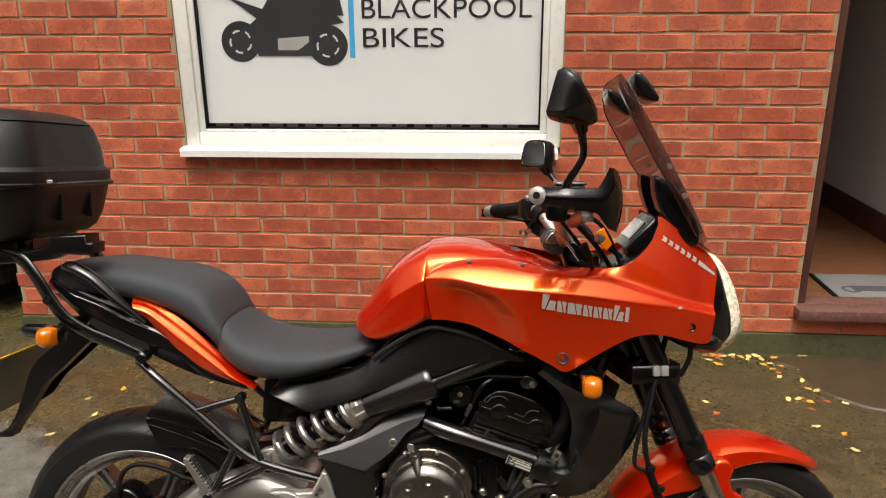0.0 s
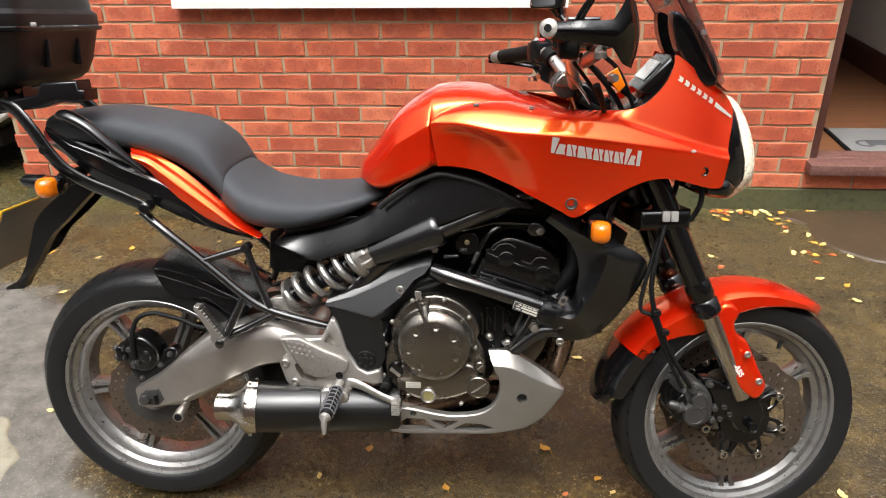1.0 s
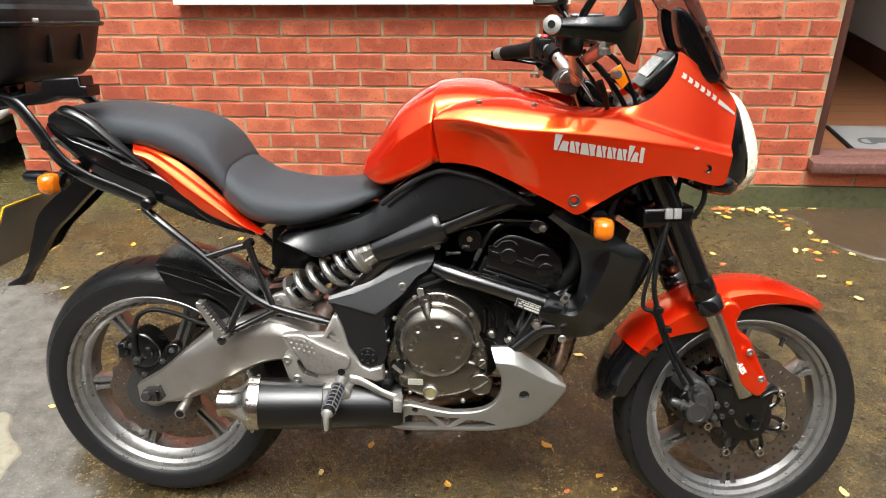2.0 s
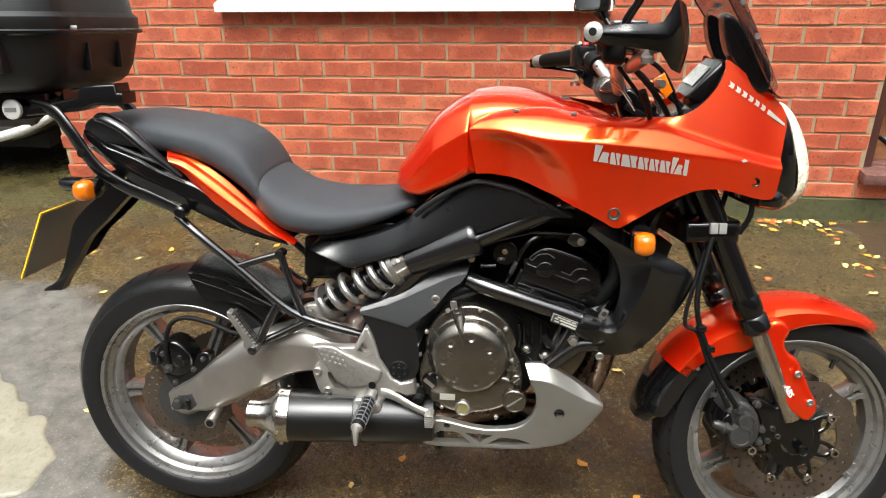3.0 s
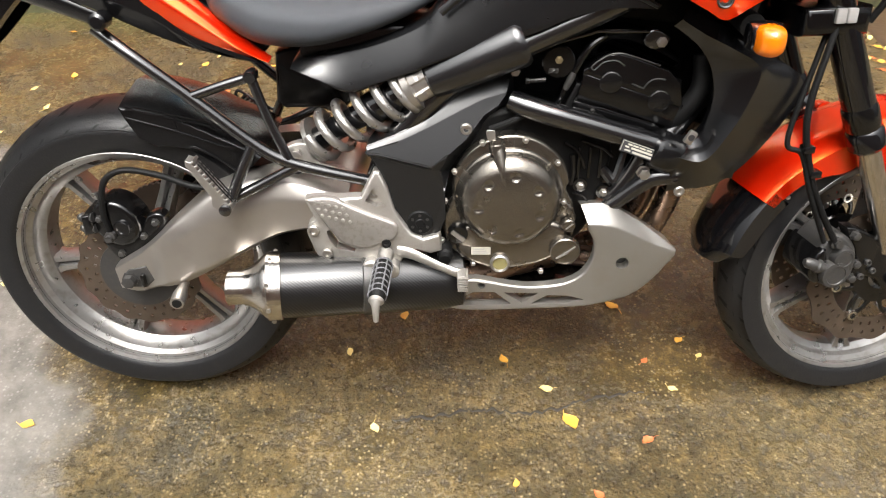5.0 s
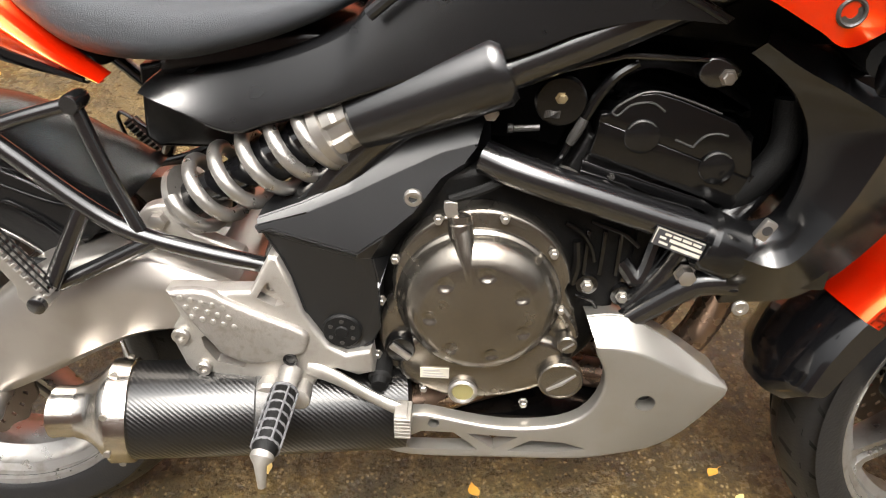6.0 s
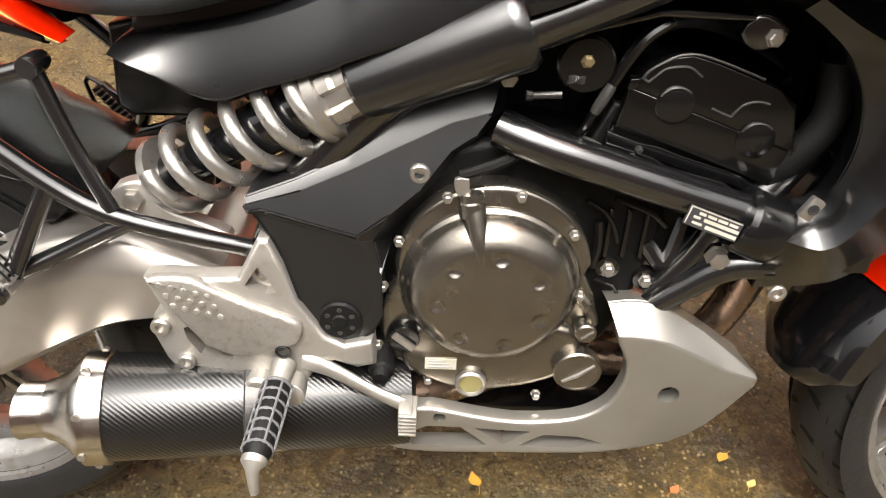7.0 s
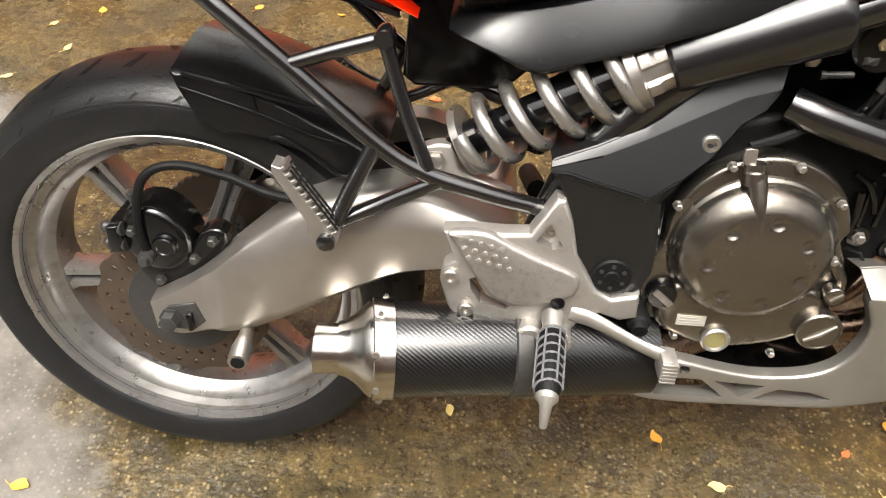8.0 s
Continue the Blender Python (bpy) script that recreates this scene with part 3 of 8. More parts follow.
def lift(x, y):
    """The lie of the yard: it falls a little to the wall and is uneven."""
    z = -0.016 * max(0.0, min(y, 3.2) - 1.15)
    if abs(x) < 4 and abs(y) < 5:
        z += 0.004 * noise.noise(Vector((x * 1.3, y * 1.3, 0))) + 0.0025 * noise.noise(Vector((x * 6, y * 6, 3)))
    return z


def ground():
    near = [i * 0.035 for i in range(-80, 81)]
    grow = [3.0, 3.4, 4, 5, 6.5, 9, 13, 20, 35, 70, 150, 400, 1200]
    xs = [-g for g in grow[::-1]] + near + grow
    ys = [-g for g in grow[::-1]] + [y for y in near if y > -0.6 or round(y / 0.035) % 4 == 0] + [2.9, 3.0, 3.1] + grow[1:]
    ys = sorted(set(ys))
    bm = bmesh.new()
    grid = [[bm.verts.new((x, y, lift(x, y))) for x in xs] for y in ys]
    for a, b in zip(grid, grid[1:]):
        for i in range(len(xs) - 1):
            bm.faces.new((a[i], a[i + 1], b[i + 1], b[i]))
    return tagged(part("ground", bm, GROUND, sharp=180), "wet brown yard surface with a grey slab and fallen leaves", "ground", kind="structure")


ground()


def joined_boxes(boxes):
    bm = bmesh.new()
    for b in boxes:
        t = box_bm(*b)
        me = bpy.data.meshes.new("piece")
        t.to_mesh(me)
        t.free()
        bm.from_mesh(me)
        bpy.data.meshes.remove(me)
    return bm


TOP = 3.2
# mortar bed of the brick wall, with window and door openings
yf, yb = WALL_Y + 0.005, WALL_Y + 0.28
wall = tagged(part("wall_north", joined_boxes([
    (WX0 + 0.008, WIN[0], yf, yb, 0.072, TOP), (WIN[0], WIN[1], yf, yb, 0.072, WIN[2]), (WIN[0], WIN[1], yf, yb, WIN[3], TOP),
    (WIN[1], DOOR[0], yf, yb, 0.072, TOP), (DOOR[0], DOOR[1], yf, yb, 0.072, DOOR[2]), (DOOR[0], DOOR[1], yf, yb, DOOR[3], TOP),
    (DOOR[1], 4.0, yf, yb, 0.072, TOP)]), MORTAR), "red brick wall with sandy mortar joints", "wall", kind="structure")
tagged(part("plinth", joined_boxes([(WX0 - 0.005, 4.0, WALL_Y - 0.012, yb, -0.15, 0.070)]), CONCRETE), "mossy concrete plinth below the brick wall", "plinth", kind="structure")
# flank of the same building, along the alley
tagged(part("wall_west", joined_boxes([(WX0 + 0.01, WX0 + 0.24, yb, 9.0, -0.15, TOP)]), RENDERED), "plain flank wall of the building", "wall", kind="structure")
# unseen wall behind the camera, added so that side faces reflect dark
tagged(part("added_wall_south", joined_boxes([(-14, 14, -6.6, -6.3, -0.1, 5.6)]), RENDERED), "unseen plain wall added across the yard to darken reflections", "wall", kind="structure")
tagged(part("roof", joined_boxes([(WX0 - 0.1, 4.1, WALL_Y - 0.1, 9.1, TOP, TOP + 0.12)]), RENDERED), "flat roof slab of the building", "roof", kind="structure")


def window():
    w = tagged(empty("window_1"), "white plastic window with a printed shop board behind the glass", "window", kind="structure")
    x0, x1, z0, z1 = WIN
    fy = WALL_Y + 0.012
    f = 0.062
    for name, b in (("window_frame", (x0, x0 + f, fy, fy + 0.07, z0 + 0.03, z1)), ("window_frame", (x1 - f, x1, fy, fy + 0.07, z0 + 0.03, z1)),
                    ("window_frame", (x0 + f, x1 - f, fy, fy + 0.07, z0 + 0.03, z0 + 0.03 + f)), ("window_frame", (x0 + f, x1 - f, fy, fy + 0.07, z1 - f, z1))):
        part(name, box_bm(*b, 0.006), UPVC, w)
    g = 0.028
    a0, a1, c0, c1 = x0 + f, x1 - f, z0 + 0.03 + f, z1 - f
    for b in ((a0, a0 + g, fy + 0.012, fy + 0.06, c0, c1), (a1 - g, a1, fy + 0.012, fy + 0.06, c0, c1), (a0 + g, a1 - g, fy + 0.012, fy + 0.06, c0, c0 + g * 0.5), (a0 + g, a1 - g, fy + 0.012, fy + 0.06, c1 - g, c1)):
        part("glazing_bead", box_bm(*b, 0.005), UPVC, w)
    k = 0.007
    b0, b1, d0, d1 = a0 + g, a1 - g, c0 + g * 0.5, c1 - g
    for b in ((b0, b0 + k, fy + 0.02, fy + 0.05, d0, d1), (b1 - k, b1, fy + 0.02, fy + 0.05, d0, d1), (b0 + k, b1 - k, fy + 0.02, fy + 0.05, d0, d0 + k)):
        part("gasket", box_bm(*b), GRIP, w)
    pane = part("pane", box_bm(b0, b1, fy + 0.030, fy + 0.034, d0, d1), PANE, w)
    pane.visible_shadow = False
    bm = bmesh.new()
    rings(bm, [[(x, y, z) for y, z in ((WALL_Y - 0.055, z0 - 0.008), (WALL_Y - 0.055, z0 + 0.020), (WALL_Y - 0.045, z0 + 0.027), (WALL_Y + 0.06, z0 + 0.036), (WALL_Y + 0.06, z0 - 0.008))] for x in (x0 - 0.01, x1 - 0.012)])
    part("window_sill", bm, UPVC, w)
    return b0, b1, d0, d1, fy


GLASS = window()


def text_bm(words, size):
    cu = bpy.data.curves.new("letters", "FONT")
    cu.body, cu.size, cu.extrude = words, size, 0.0006
    t = new("letters", cu)
    bpy.context.view_layer.update()
    me = bpy.data.meshes.new_from_object(t.evaluated_get(bpy.context.evaluated_depsgraph_get()))
    bpy.data.objects.remove(t)
    bm = bmesh.new()
    bm.from_mesh(me)
    bpy.data.meshes.remove(me)
    return bm


def shop_board():
    b0, b1, d0, d1, fy = GLASS
    y = fy + 0.046
    board = tagged(empty("shop_sign"), "white shop board with a black motorcycle picture and dark lettering", "sign")
    part("board", box_bm(b0 + 0.004, b1 - 0.004, y, y + 0.006, d0 + 0.022, d1 - 0.01), SIGNWHITE, board)
    yy = y - 0.002
    # black strip painted as shade in the gap, with the ends of the blind below the board
    part("blind_gap_shade", box_bm(b0 + 0.002, b1 - 0.002, y + 0.03, y + 0.035, d0, d0 + 0.03), SIGNBLACK, board)
    for k in range(17):
        x = b0 + 0.03 + k * 0.084
        part("blind_weight", box_bm(x, x + (0.05 if k % 3 else 0.065), y + 0.018, y + 0.022, d0, d0 + 0.03), GREYDEC, board)
    bm = text_bm("BIKES", 0.119)
    wide = max(v.co.x for v in bm.verts) - min(v.co.x for v in bm.verts)
    bm.transform(Matrix.Translation((-0.231, yy, 1.363)) @ Matrix.Rotation(radians(90), 4, "X") @ Matrix.Diagonal((0.357 / wide, 1, 1, 1)))
    part("lettering", bm, SIGNBLACK, board)
    bm = text_bm("BLACKPOOL", 0.119)
    wide = max(v.co.x for v in bm.verts) - min(v.co.x for v in bm.verts)
    bm.transform(Matrix.Translation((-0.231, yy, 1.485)) @ Matrix.Rotation(radians(90), 4, "X") @ Matrix.Diagonal((0.735 / wide, 1, 1, 1)))
    part("lettering", bm, SIGNBLACK, board)
    part("blue_stripe", box_bm(-0.279, -0.256, yy, yy + 0.001, 1.319, 1.9), SIGNBLUE, board)

    def flat(poly, m, yo=0.0):
        bm2 = bmesh.new()
        rings(bm2, [[(px, yy + yo, pz) for px, pz in poly], [(px, yy + yo + 0.001, pz) for px, pz in poly]])
        return part("picture", bm2, m, board)
    for cx, cz in ((-0.768, 1.389), (-0.376, 1.372)):
        flat(circle(cx, cz, 0.088, 40), SIGNBLACK)
        for k in range(5):
            a = radians(72 * k + 20)
            arc = [(cx + r * math.cos(a + q), cz + r * math.sin(a + q)) for r, q in ((0.050, 0), (0.052, 0.35), (0.052, 0.7), (0.044, 0.7), (0.044, 0.35), (0.042, 0))]
            flat(arc, SIGNWHITE, -0.0015)
    flat([(-0.69, 1.327), (-0.45, 1.327), (-0.44, 1.387), (-0.36, 1.457), (-0.30, 1.467), (-0.33, 1.497), (-0.30, 1.497), (-0.32, 1.587), (-0.36, 1.647), (-0.55, 1.647), (-0.62, 1.587), (-0.66, 1.527), (-0.78, 1.567), (-0.86, 1.607), (-0.74, 1.527), (-0.69, 1.487), (-0.74, 1.447), (-0.72, 1.397)], SIGNBLACK, -0.0008)
    flat([(-0.60, 1.352), (-0.51, 1.352), (-0.46, 1.387), (-0.46, 1.412), (-0.60, 1.402)], GREYDEC, -0.0016)
    # the dim room behind
    tagged(part("ceiling", joined_boxes([(WX0 + 0.25, 4.0, yb + 0.01, 7.0, 2.55, 2.65)]), PLASTER), "white ceiling of the shop", "ceiling", kind="structure")
    tagged(part("wall_inner", joined_boxes([(1.60, 1.72, yb + 0.01, 7.0, 0.1, 2.55), (2.675, 2.77, yb + 0.01, 7.0, 0.1, 2.55), (WX0 + 0.25, 4.0, 7.0, 7.1, 0.1, 2.65)]), PLASTER), "plain white painted hall walls", "wall", kind="structure")


shop_board()


def doorway():
    d = tagged(empty("door_1"), "open doorway with a dark brown timber frame and worn step", "doorway", kind="structure")
    x0, x1, z0, z1 = DOOR
    fy = WALL_Y + 0.03
    zs = 0.207
    for b in ((x0, x0 + 0.045, fy, fy + 0.085, zs, z1), (x1 - 0.045, x1, fy, fy + 0.085, zs, z1), (x0 + 0.045, x1 - 0.045, fy, fy + 0.085, z1 - 0.06, z1)):
        part("door_frame", box_bm(*b, 0.004), BROWN, d)
    part("door_stop", box_bm(x0 + 0.045, x0 + 0.058, fy + 0.05, fy + 0.085, zs, z1 - 0.06, 0.002), BROWN, d)
    part("doorstep", box_bm(x0 - 0.012, x1 + 0.012, WALL_Y - 0.065, fy + 0.02, 0.160, zs + 0.004, 0.006), DOORSTEP, d)
    part("threshold", box_bm(x0 + 0.046, x1 - 0.046, fy + 0.0, fy + 0.09, zs - 0.02, zs + 0.008, 0.004), DOORSTEP, d)
    part("door_lining", box_bm(x0 - 0.02, x0 + 0.03, fy + 0.09, yb + 0.02, zs, z1), BROWN, d)


doorway()
floor = tagged(part("floor", joined_boxes([(1.72, 2.675, WALL_Y + 0.125, 7.0, 0.05, 0.180)]), BROWN), "warm brown laminate board floor", "floor", kind="structure")
tagged(part("baseboard", joined_boxes([(2.655, 2.674, WALL_Y + 0.3, 7.0, 0.182, 0.32), (2.66, 2.674, WALL_Y + 0.3, 7.0, 0.32, 0.338)]), BROWN), "dark brown skirting board", "skirting", kind="structure")


def door_mat():
    d = tagged(empty("door_mat"), "grey door mat with a dark motorcycle print, on the hall floor", "mat")
    part("mat_base", box_bm(2.005, 2.58, 3.135, 3.50, 0.189, 0.196, 0.003), MATGREY, d)
    part("mat_edge", box_bm(1.998, 2.020, 3.133, 3.502, 0.1885, 0.198, 0.003), GRIP, d)
    for cx, cy in ((2.12, 3.27), (2.42, 3.27)):
        part("print", lathe_bm([(0.045, 0.1962), (0.045, 0.1972), (0.03, 0.1972), (0.03, 0.1962)], (cx, cy, 0), "z", 20, closed=True), MATDARK, d)
    part("print", box_bm(2.13, 2.40, 3.25, 3.32, 0.1962, 0.1973, 0.0), MATDARK, d)


door_mat()


def parked_car():
    """The front corner of a dark car in the alley; only its bumper comes into view."""
    c = tagged(empty("parked_car", pose(-3.02, 3.15, -0.04)), "black car with a pale bumper lip, parked beside the building", "car")
    st = [(0.02, 0.24, 0.62, 0.70, 0), (0.10, 0.20, 0.72, 0.80, 0), (0.5, 0.18, 0.86, 0.86, 0), (1.2, 0.18, 0.98, 0.87, 0), (2.4, 0.18, 1.0, 0.87, 0), (3.6, 0.2, 0.98, 0.85, 0), (3.9, 0.3, 0.8, 0.75, 0)]
    turn = Matrix.Rotation(radians(90), 4, "Z")
    part("body", body_bm(st, 32, 5.0, 5), CARBLACK, c, m=turn)
    part("cabin", body_bm([(1.0, 0.9, 1.0, 0.72, 0), (1.7, 0.9, 1.42, 0.66, 0), (2.8, 0.9, 1.45, 0.66, 0), (3.5, 0.9, 1.02, 0.7, 0)], 24, 4.0, 5), CARBLACK, c, m=turn)
    part("underbody", box_bm(-0.74, 0.74, 0.16, 3.7, 0.14, 0.30, 0.03), CARUNDER, c)
    lip = [(-0.86, 0.34, 0.40), (-0.80, 0.12, 0.335), (-0.62, 0.0, 0.275), (-0.3, -0.035, 0.235), (0.0, -0.04, 0.225), (0.3, -0.035, 0.235), (0.62, 0.0, 0.275), (0.80, 0.12, 0.335), (0.86, 0.34, 0.40)]
    part("bumper_lip", tube_bm(lip, 0.026, 10, 6, 0.7), CARTRIM, c, "pale bumper lip")
    for x in (-0.76, 0.76):
        for y in (0.78, 3.1):
            w = part("wheel", lathe_bm([(0.2, -0.09), (0.27, -0.10), (0.30, -0.07), (0.30, 0.07), (0.27, 0.10), (0.2, 0.09)], (x, y, 0.30), "x", 28), RUBBER, c)
            part("wheel_cover", lathe_bm([(0.2, -0.095), (0.2, 0.095)], (x, y, 0.30), "x", 28), RIM, w)


parked_car()


def cement_patch():
    """A cream skim of old concrete with a ragged rim."""
    rim = [(-1.42, 1.52), (-1.30, 1.475), (-1.22, 1.41), (-1.17, 1.40), (-1.13, 1.33), (-1.07, 1.32), (-1.02, 1.24), (-0.965, 1.20), (-0.945, 1.13), (-0.955, 1.05), (-1.01, 1.0), (-1.02, 0.945), (-1.10, 0.90), (-1.22, 0.89), (-1.36, 0.84), (-1.6, 0.86), (-1.75, 1.1), (-1.65, 1.4)]
    pts = spline(rim, 8, True)
    pts = [p + np.array([noise.noise(Vector((p[0] * 14, p[1] * 14, 1))), noise.noise(Vector((p[0] * 14, p[1] * 14, 9)))]) * 0.025 for p in pts]
    cx, cy = -1.3, 1.15
    bm = bmesh.new()
    loops = []
    for k, (f, h) in enumerate(((1.0, -0.004), (0.985, 0.004), (0.95, 0.007), (0.8, 0.008), (0.6, 0.007), (0.4, 0.008), (0.2, 0.008))):
        loops.append([(cx + (p[0] - cx) * f, cy + (p[1] - cy) * f, h + lift(p[0], p[1]) + 0.003 * noise.noise(Vector((p[0] * 9 * f, p[1] * 9 * f, 5)))) for p in pts])
    rings(bm, loops)
    tagged(part("concrete_patch", bm, PATCH, sharp=60), "broken cream concrete patch on the yard", "patch", kind="structure")


cement_patch()



def door_apron():
    """A thin worn skim of reddish concrete before the doorstep."""
    rim = [(1.735, 2.955), (1.730, 2.80), (1.735, 2.66), (1.79, 2.56), (1.90, 2.47), (2.10, 2.42), (2.5, 2.40), (2.9, 2.44), (3.0, 2.7), (2.95, 2.955)]
    pts = [p + np.array([noise.noise(Vector((p[0] * 11, p[1] * 11, 2))), noise.noise(Vector((p[0] * 11, p[1] * 11, 7)))]) * 0.012 for p in spline(rim, 8, True)]
    cx, cy = 2.3, 2.7
    loops = []
    for f, h in ((1.0, -0.004), (0.99, 0.005), (0.96, 0.008), (0.7, 0.009), (0.4, 0.008), (0.15, 0.009)):
        loops.append([(cx + (p[0] - cx) * f, min(2.975, cy + (p[1] - cy) * f), h + lift(cx + (p[0] - cx) * f, cy + (p[1] - cy) * f)) for p in pts])
    tagged(part("door_apron", rings(bmesh.new(), loops), APRON, sharp=60), "thin worn brown concrete apron before the doorstep", "apron", kind="structure")


door_apron()


def crack():
    """A ragged crack in the yard: a flat ribbon with the groove's shade in its colour."""
    rng = random.Random(31)
    line = spline([(0.02, 0.968), (0.10, 0.974), (0.20, 0.990), (0.31, 0.984), (0.42, 1.015), (0.545, 1.042)], 14)
    bm = bmesh.new()
    rows = []
    for k, p in enumerate(line):
        w = 0.0022 * rng.uniform(0.3, 1.6) * min(1, k / 6, (len(line) - k) / 8 + 0.1)
        x, y = p[0] + rng.uniform(-0.004, 0.004), p[1] + rng.uniform(-0.006, 0.006)
        rows.append([bm.verts.new((x, y + d, lift(x, y) + h)) for d, h in ((-w - 0.001, 0.0008), (-w * 0.3, 0.0013), (w * 0.3, 0.0013), (w + 0.001, 0.0008))])
    for a, b in zip(rows, rows[1:]):
        for i in range(3):
            bm.faces.new((a[i], a[i + 1], b[i + 1], b[i]))
    tagged(part("crack", bm, mat("crack_shade", (0.012, 0.010, 0.007), 0.7, 0, 0, 0.3, 60)), "thin ragged dark crack in the yard", "crack", kind="structure")


crack()


# ---- the motorcycle: x ahead, y to its left, z up, from the ground under the rear axle; it leans on its side stand ----
bike = tagged(empty("motorcycle", pose(-0.446, 1.100, 0, -11.0, 0, 0)), "orange and black touring motorcycle on its side stand in the yard", "motorcycle")
RAKE, STEER = 25.0, 10.0
_axis = Vector((-math.sin(radians(RAKE)), 0, math.cos(radians(RAKE))))
_foot = Vector((1.523, 0, 0))
TURNED = Matrix.Translation(_foot) @ Matrix.Rotation(radians(STEER), 4, _axis) @ Matrix.Translation(-_foot)


def wheel(name, centre, r_out, half, r_rim, spokes, first, m=None, treads=34, hub=0.105):
    """A tubeless wheel: tyre with tread cuts, cast rim, split spokes and hub."""
    cx, cy, cz = centre
    root = part(name, lathe_bm([(0.020, -hub), (0.034, -hub), (0.040, 0.015 - hub), (0.040, -0.045), (0.062, -0.03), (0.062, 0.03), (0.040, 0.045), (0.040, hub - 0.015), (0.020, hub)], centre), RIM, bike, "grey cast alloy wheel with black tyre", m=m)
    h = half
    side = [(r_rim - 0.010, h * 0.78), (r_rim + 0.004, h * 0.93), (r_rim + 0.020, h * 0.985), (r_rim + 0.040, h), (r_out - 0.032, h * 0.93), (r_out - 0.014, h * 0.70), (r_out - 0.004, h * 0.38), (r_out, h * 0.06)]
    prof = [(r, -y) for r, y in side] + [(r, y) for r, y in side[::-1]]
    loops, n = [], 144
    prof = [tuple(p) for p in spline(prof, 3)]
    for r, y in prof:
        loops.append([(cx + r * math.cos(t), cy + y, cz + r * math.sin(t)) for t in [2 * math.pi * k / n for k in range(n)]])
    part("tyre", rings(bmesh.new(), loops, cap=False), RUBBER, root, "black road tyre", m=m)
    # sunken tread cuts as dark slits
    bm = bmesh.new()
    for k in range(treads):
        for sg in (-1, 1):
            a0 = 2 * math.pi * (k + (0.5 if sg > 0 else 0)) / treads
            line = []
            for j in range(7):
                u = j / 6
                y = sg * h * (0.10 + 0.82 * u)
                r = float(np.interp(abs(y), [h * 0.06, h * 0.38, h * 0.70, h * 0.93], [r_out, r_out - 0.004, r_out - 0.014, r_out - 0.032])) + 0.0007
                a = a0 + 0.16 * u * u + 0.03 * u
                line.append((r, y, a, 0.0042 * (0.4 + math.sin(math.pi * (0.1 + 0.85 * u)))))
            va = [bm.verts.new((cx + r * math.cos(a - w / r), cy + y, cz + r * math.sin(a - w / r))) for r, y, a, w in line]
            vb = [bm.verts.new((cx + r * math.cos(a + w / r), cy + y, cz + r * math.sin(a + w / r))) for r, y, a, w in line]
            for i in range(6):
                bm.faces.new((va[i], va[i + 1], vb[i + 1], vb[i]))
    tagged(part("tread_pattern", bm, GRIP, root, m=m), kind="stuff")
    # rim barrel with lips
    q = r_rim
    prof = [(q + 0.001, -h * 0.80), (q + 0.003, -h * 0.86), (q - 0.002, -h * 0.90), (q - 0.008, -h * 0.86), (q - 0.011, -h * 0.70), (q - 0.020, -h * 0.62), (q - 0.024, -h * 0.45), (q - 0.036, -h * 0.32), (q - 0.040, 0),
            (q - 0.036, h * 0.32), (q - 0.024, h * 0.45), (q - 0.020, h * 0.62), (q - 0.011, h * 0.70), (q - 0.008, h * 0.86), (q - 0.002, h * 0.90), (q + 0.003, h * 0.86), (q + 0.001, h * 0.80), (q - 0.014, h * 0.4), (q - 0.026, 0), (q - 0.014, -h * 0.4)]
    part("rim", lathe_bm(prof, centre, n=96, closed=True), RIM, root, m=m)
    for k in range(spokes):
        a = radians(first + 360 / spokes * k)
        bm = bmesh.new()
        for off in (-1, 1):
            loops = []
            for r, w, d, gap in ((0.048, 0.010, 0.030, 0.011), (0.08, 0.0075, 0.026, 0.009), (0.14, 0.0065, 0.022, 0.0085), (q - 0.045, 0.0075, 0.020, 0.0105), (q - 0.028, 0.013, 0.024, 0.015)):
                lp = []
                for t, y in ((-1, -0.6), (-0.6, -1), (0.6, -1), (1, -0.6), (1, 0.6), (0.6, 1), (-0.6, 1), (-1, 0.6)):
                    lp.append((r, y * d, off * gap + t * w))
                loops.append(lp)
            rings(bm, loops)
        loops = [[(r, y, t) for y, t in ((-0.008, -0.010), (-0.008, 0.010), (0.008, 0.010), (0.008, -0.010))] for r in (0.05, q - 0.04)]
        rings(bm, loops)
        bm.transform(Matrix.Translation(centre) @ Matrix.Rotation(-a, 4, "Y"))
        part("spoke", bm, RIM, root, m=m)
    return root


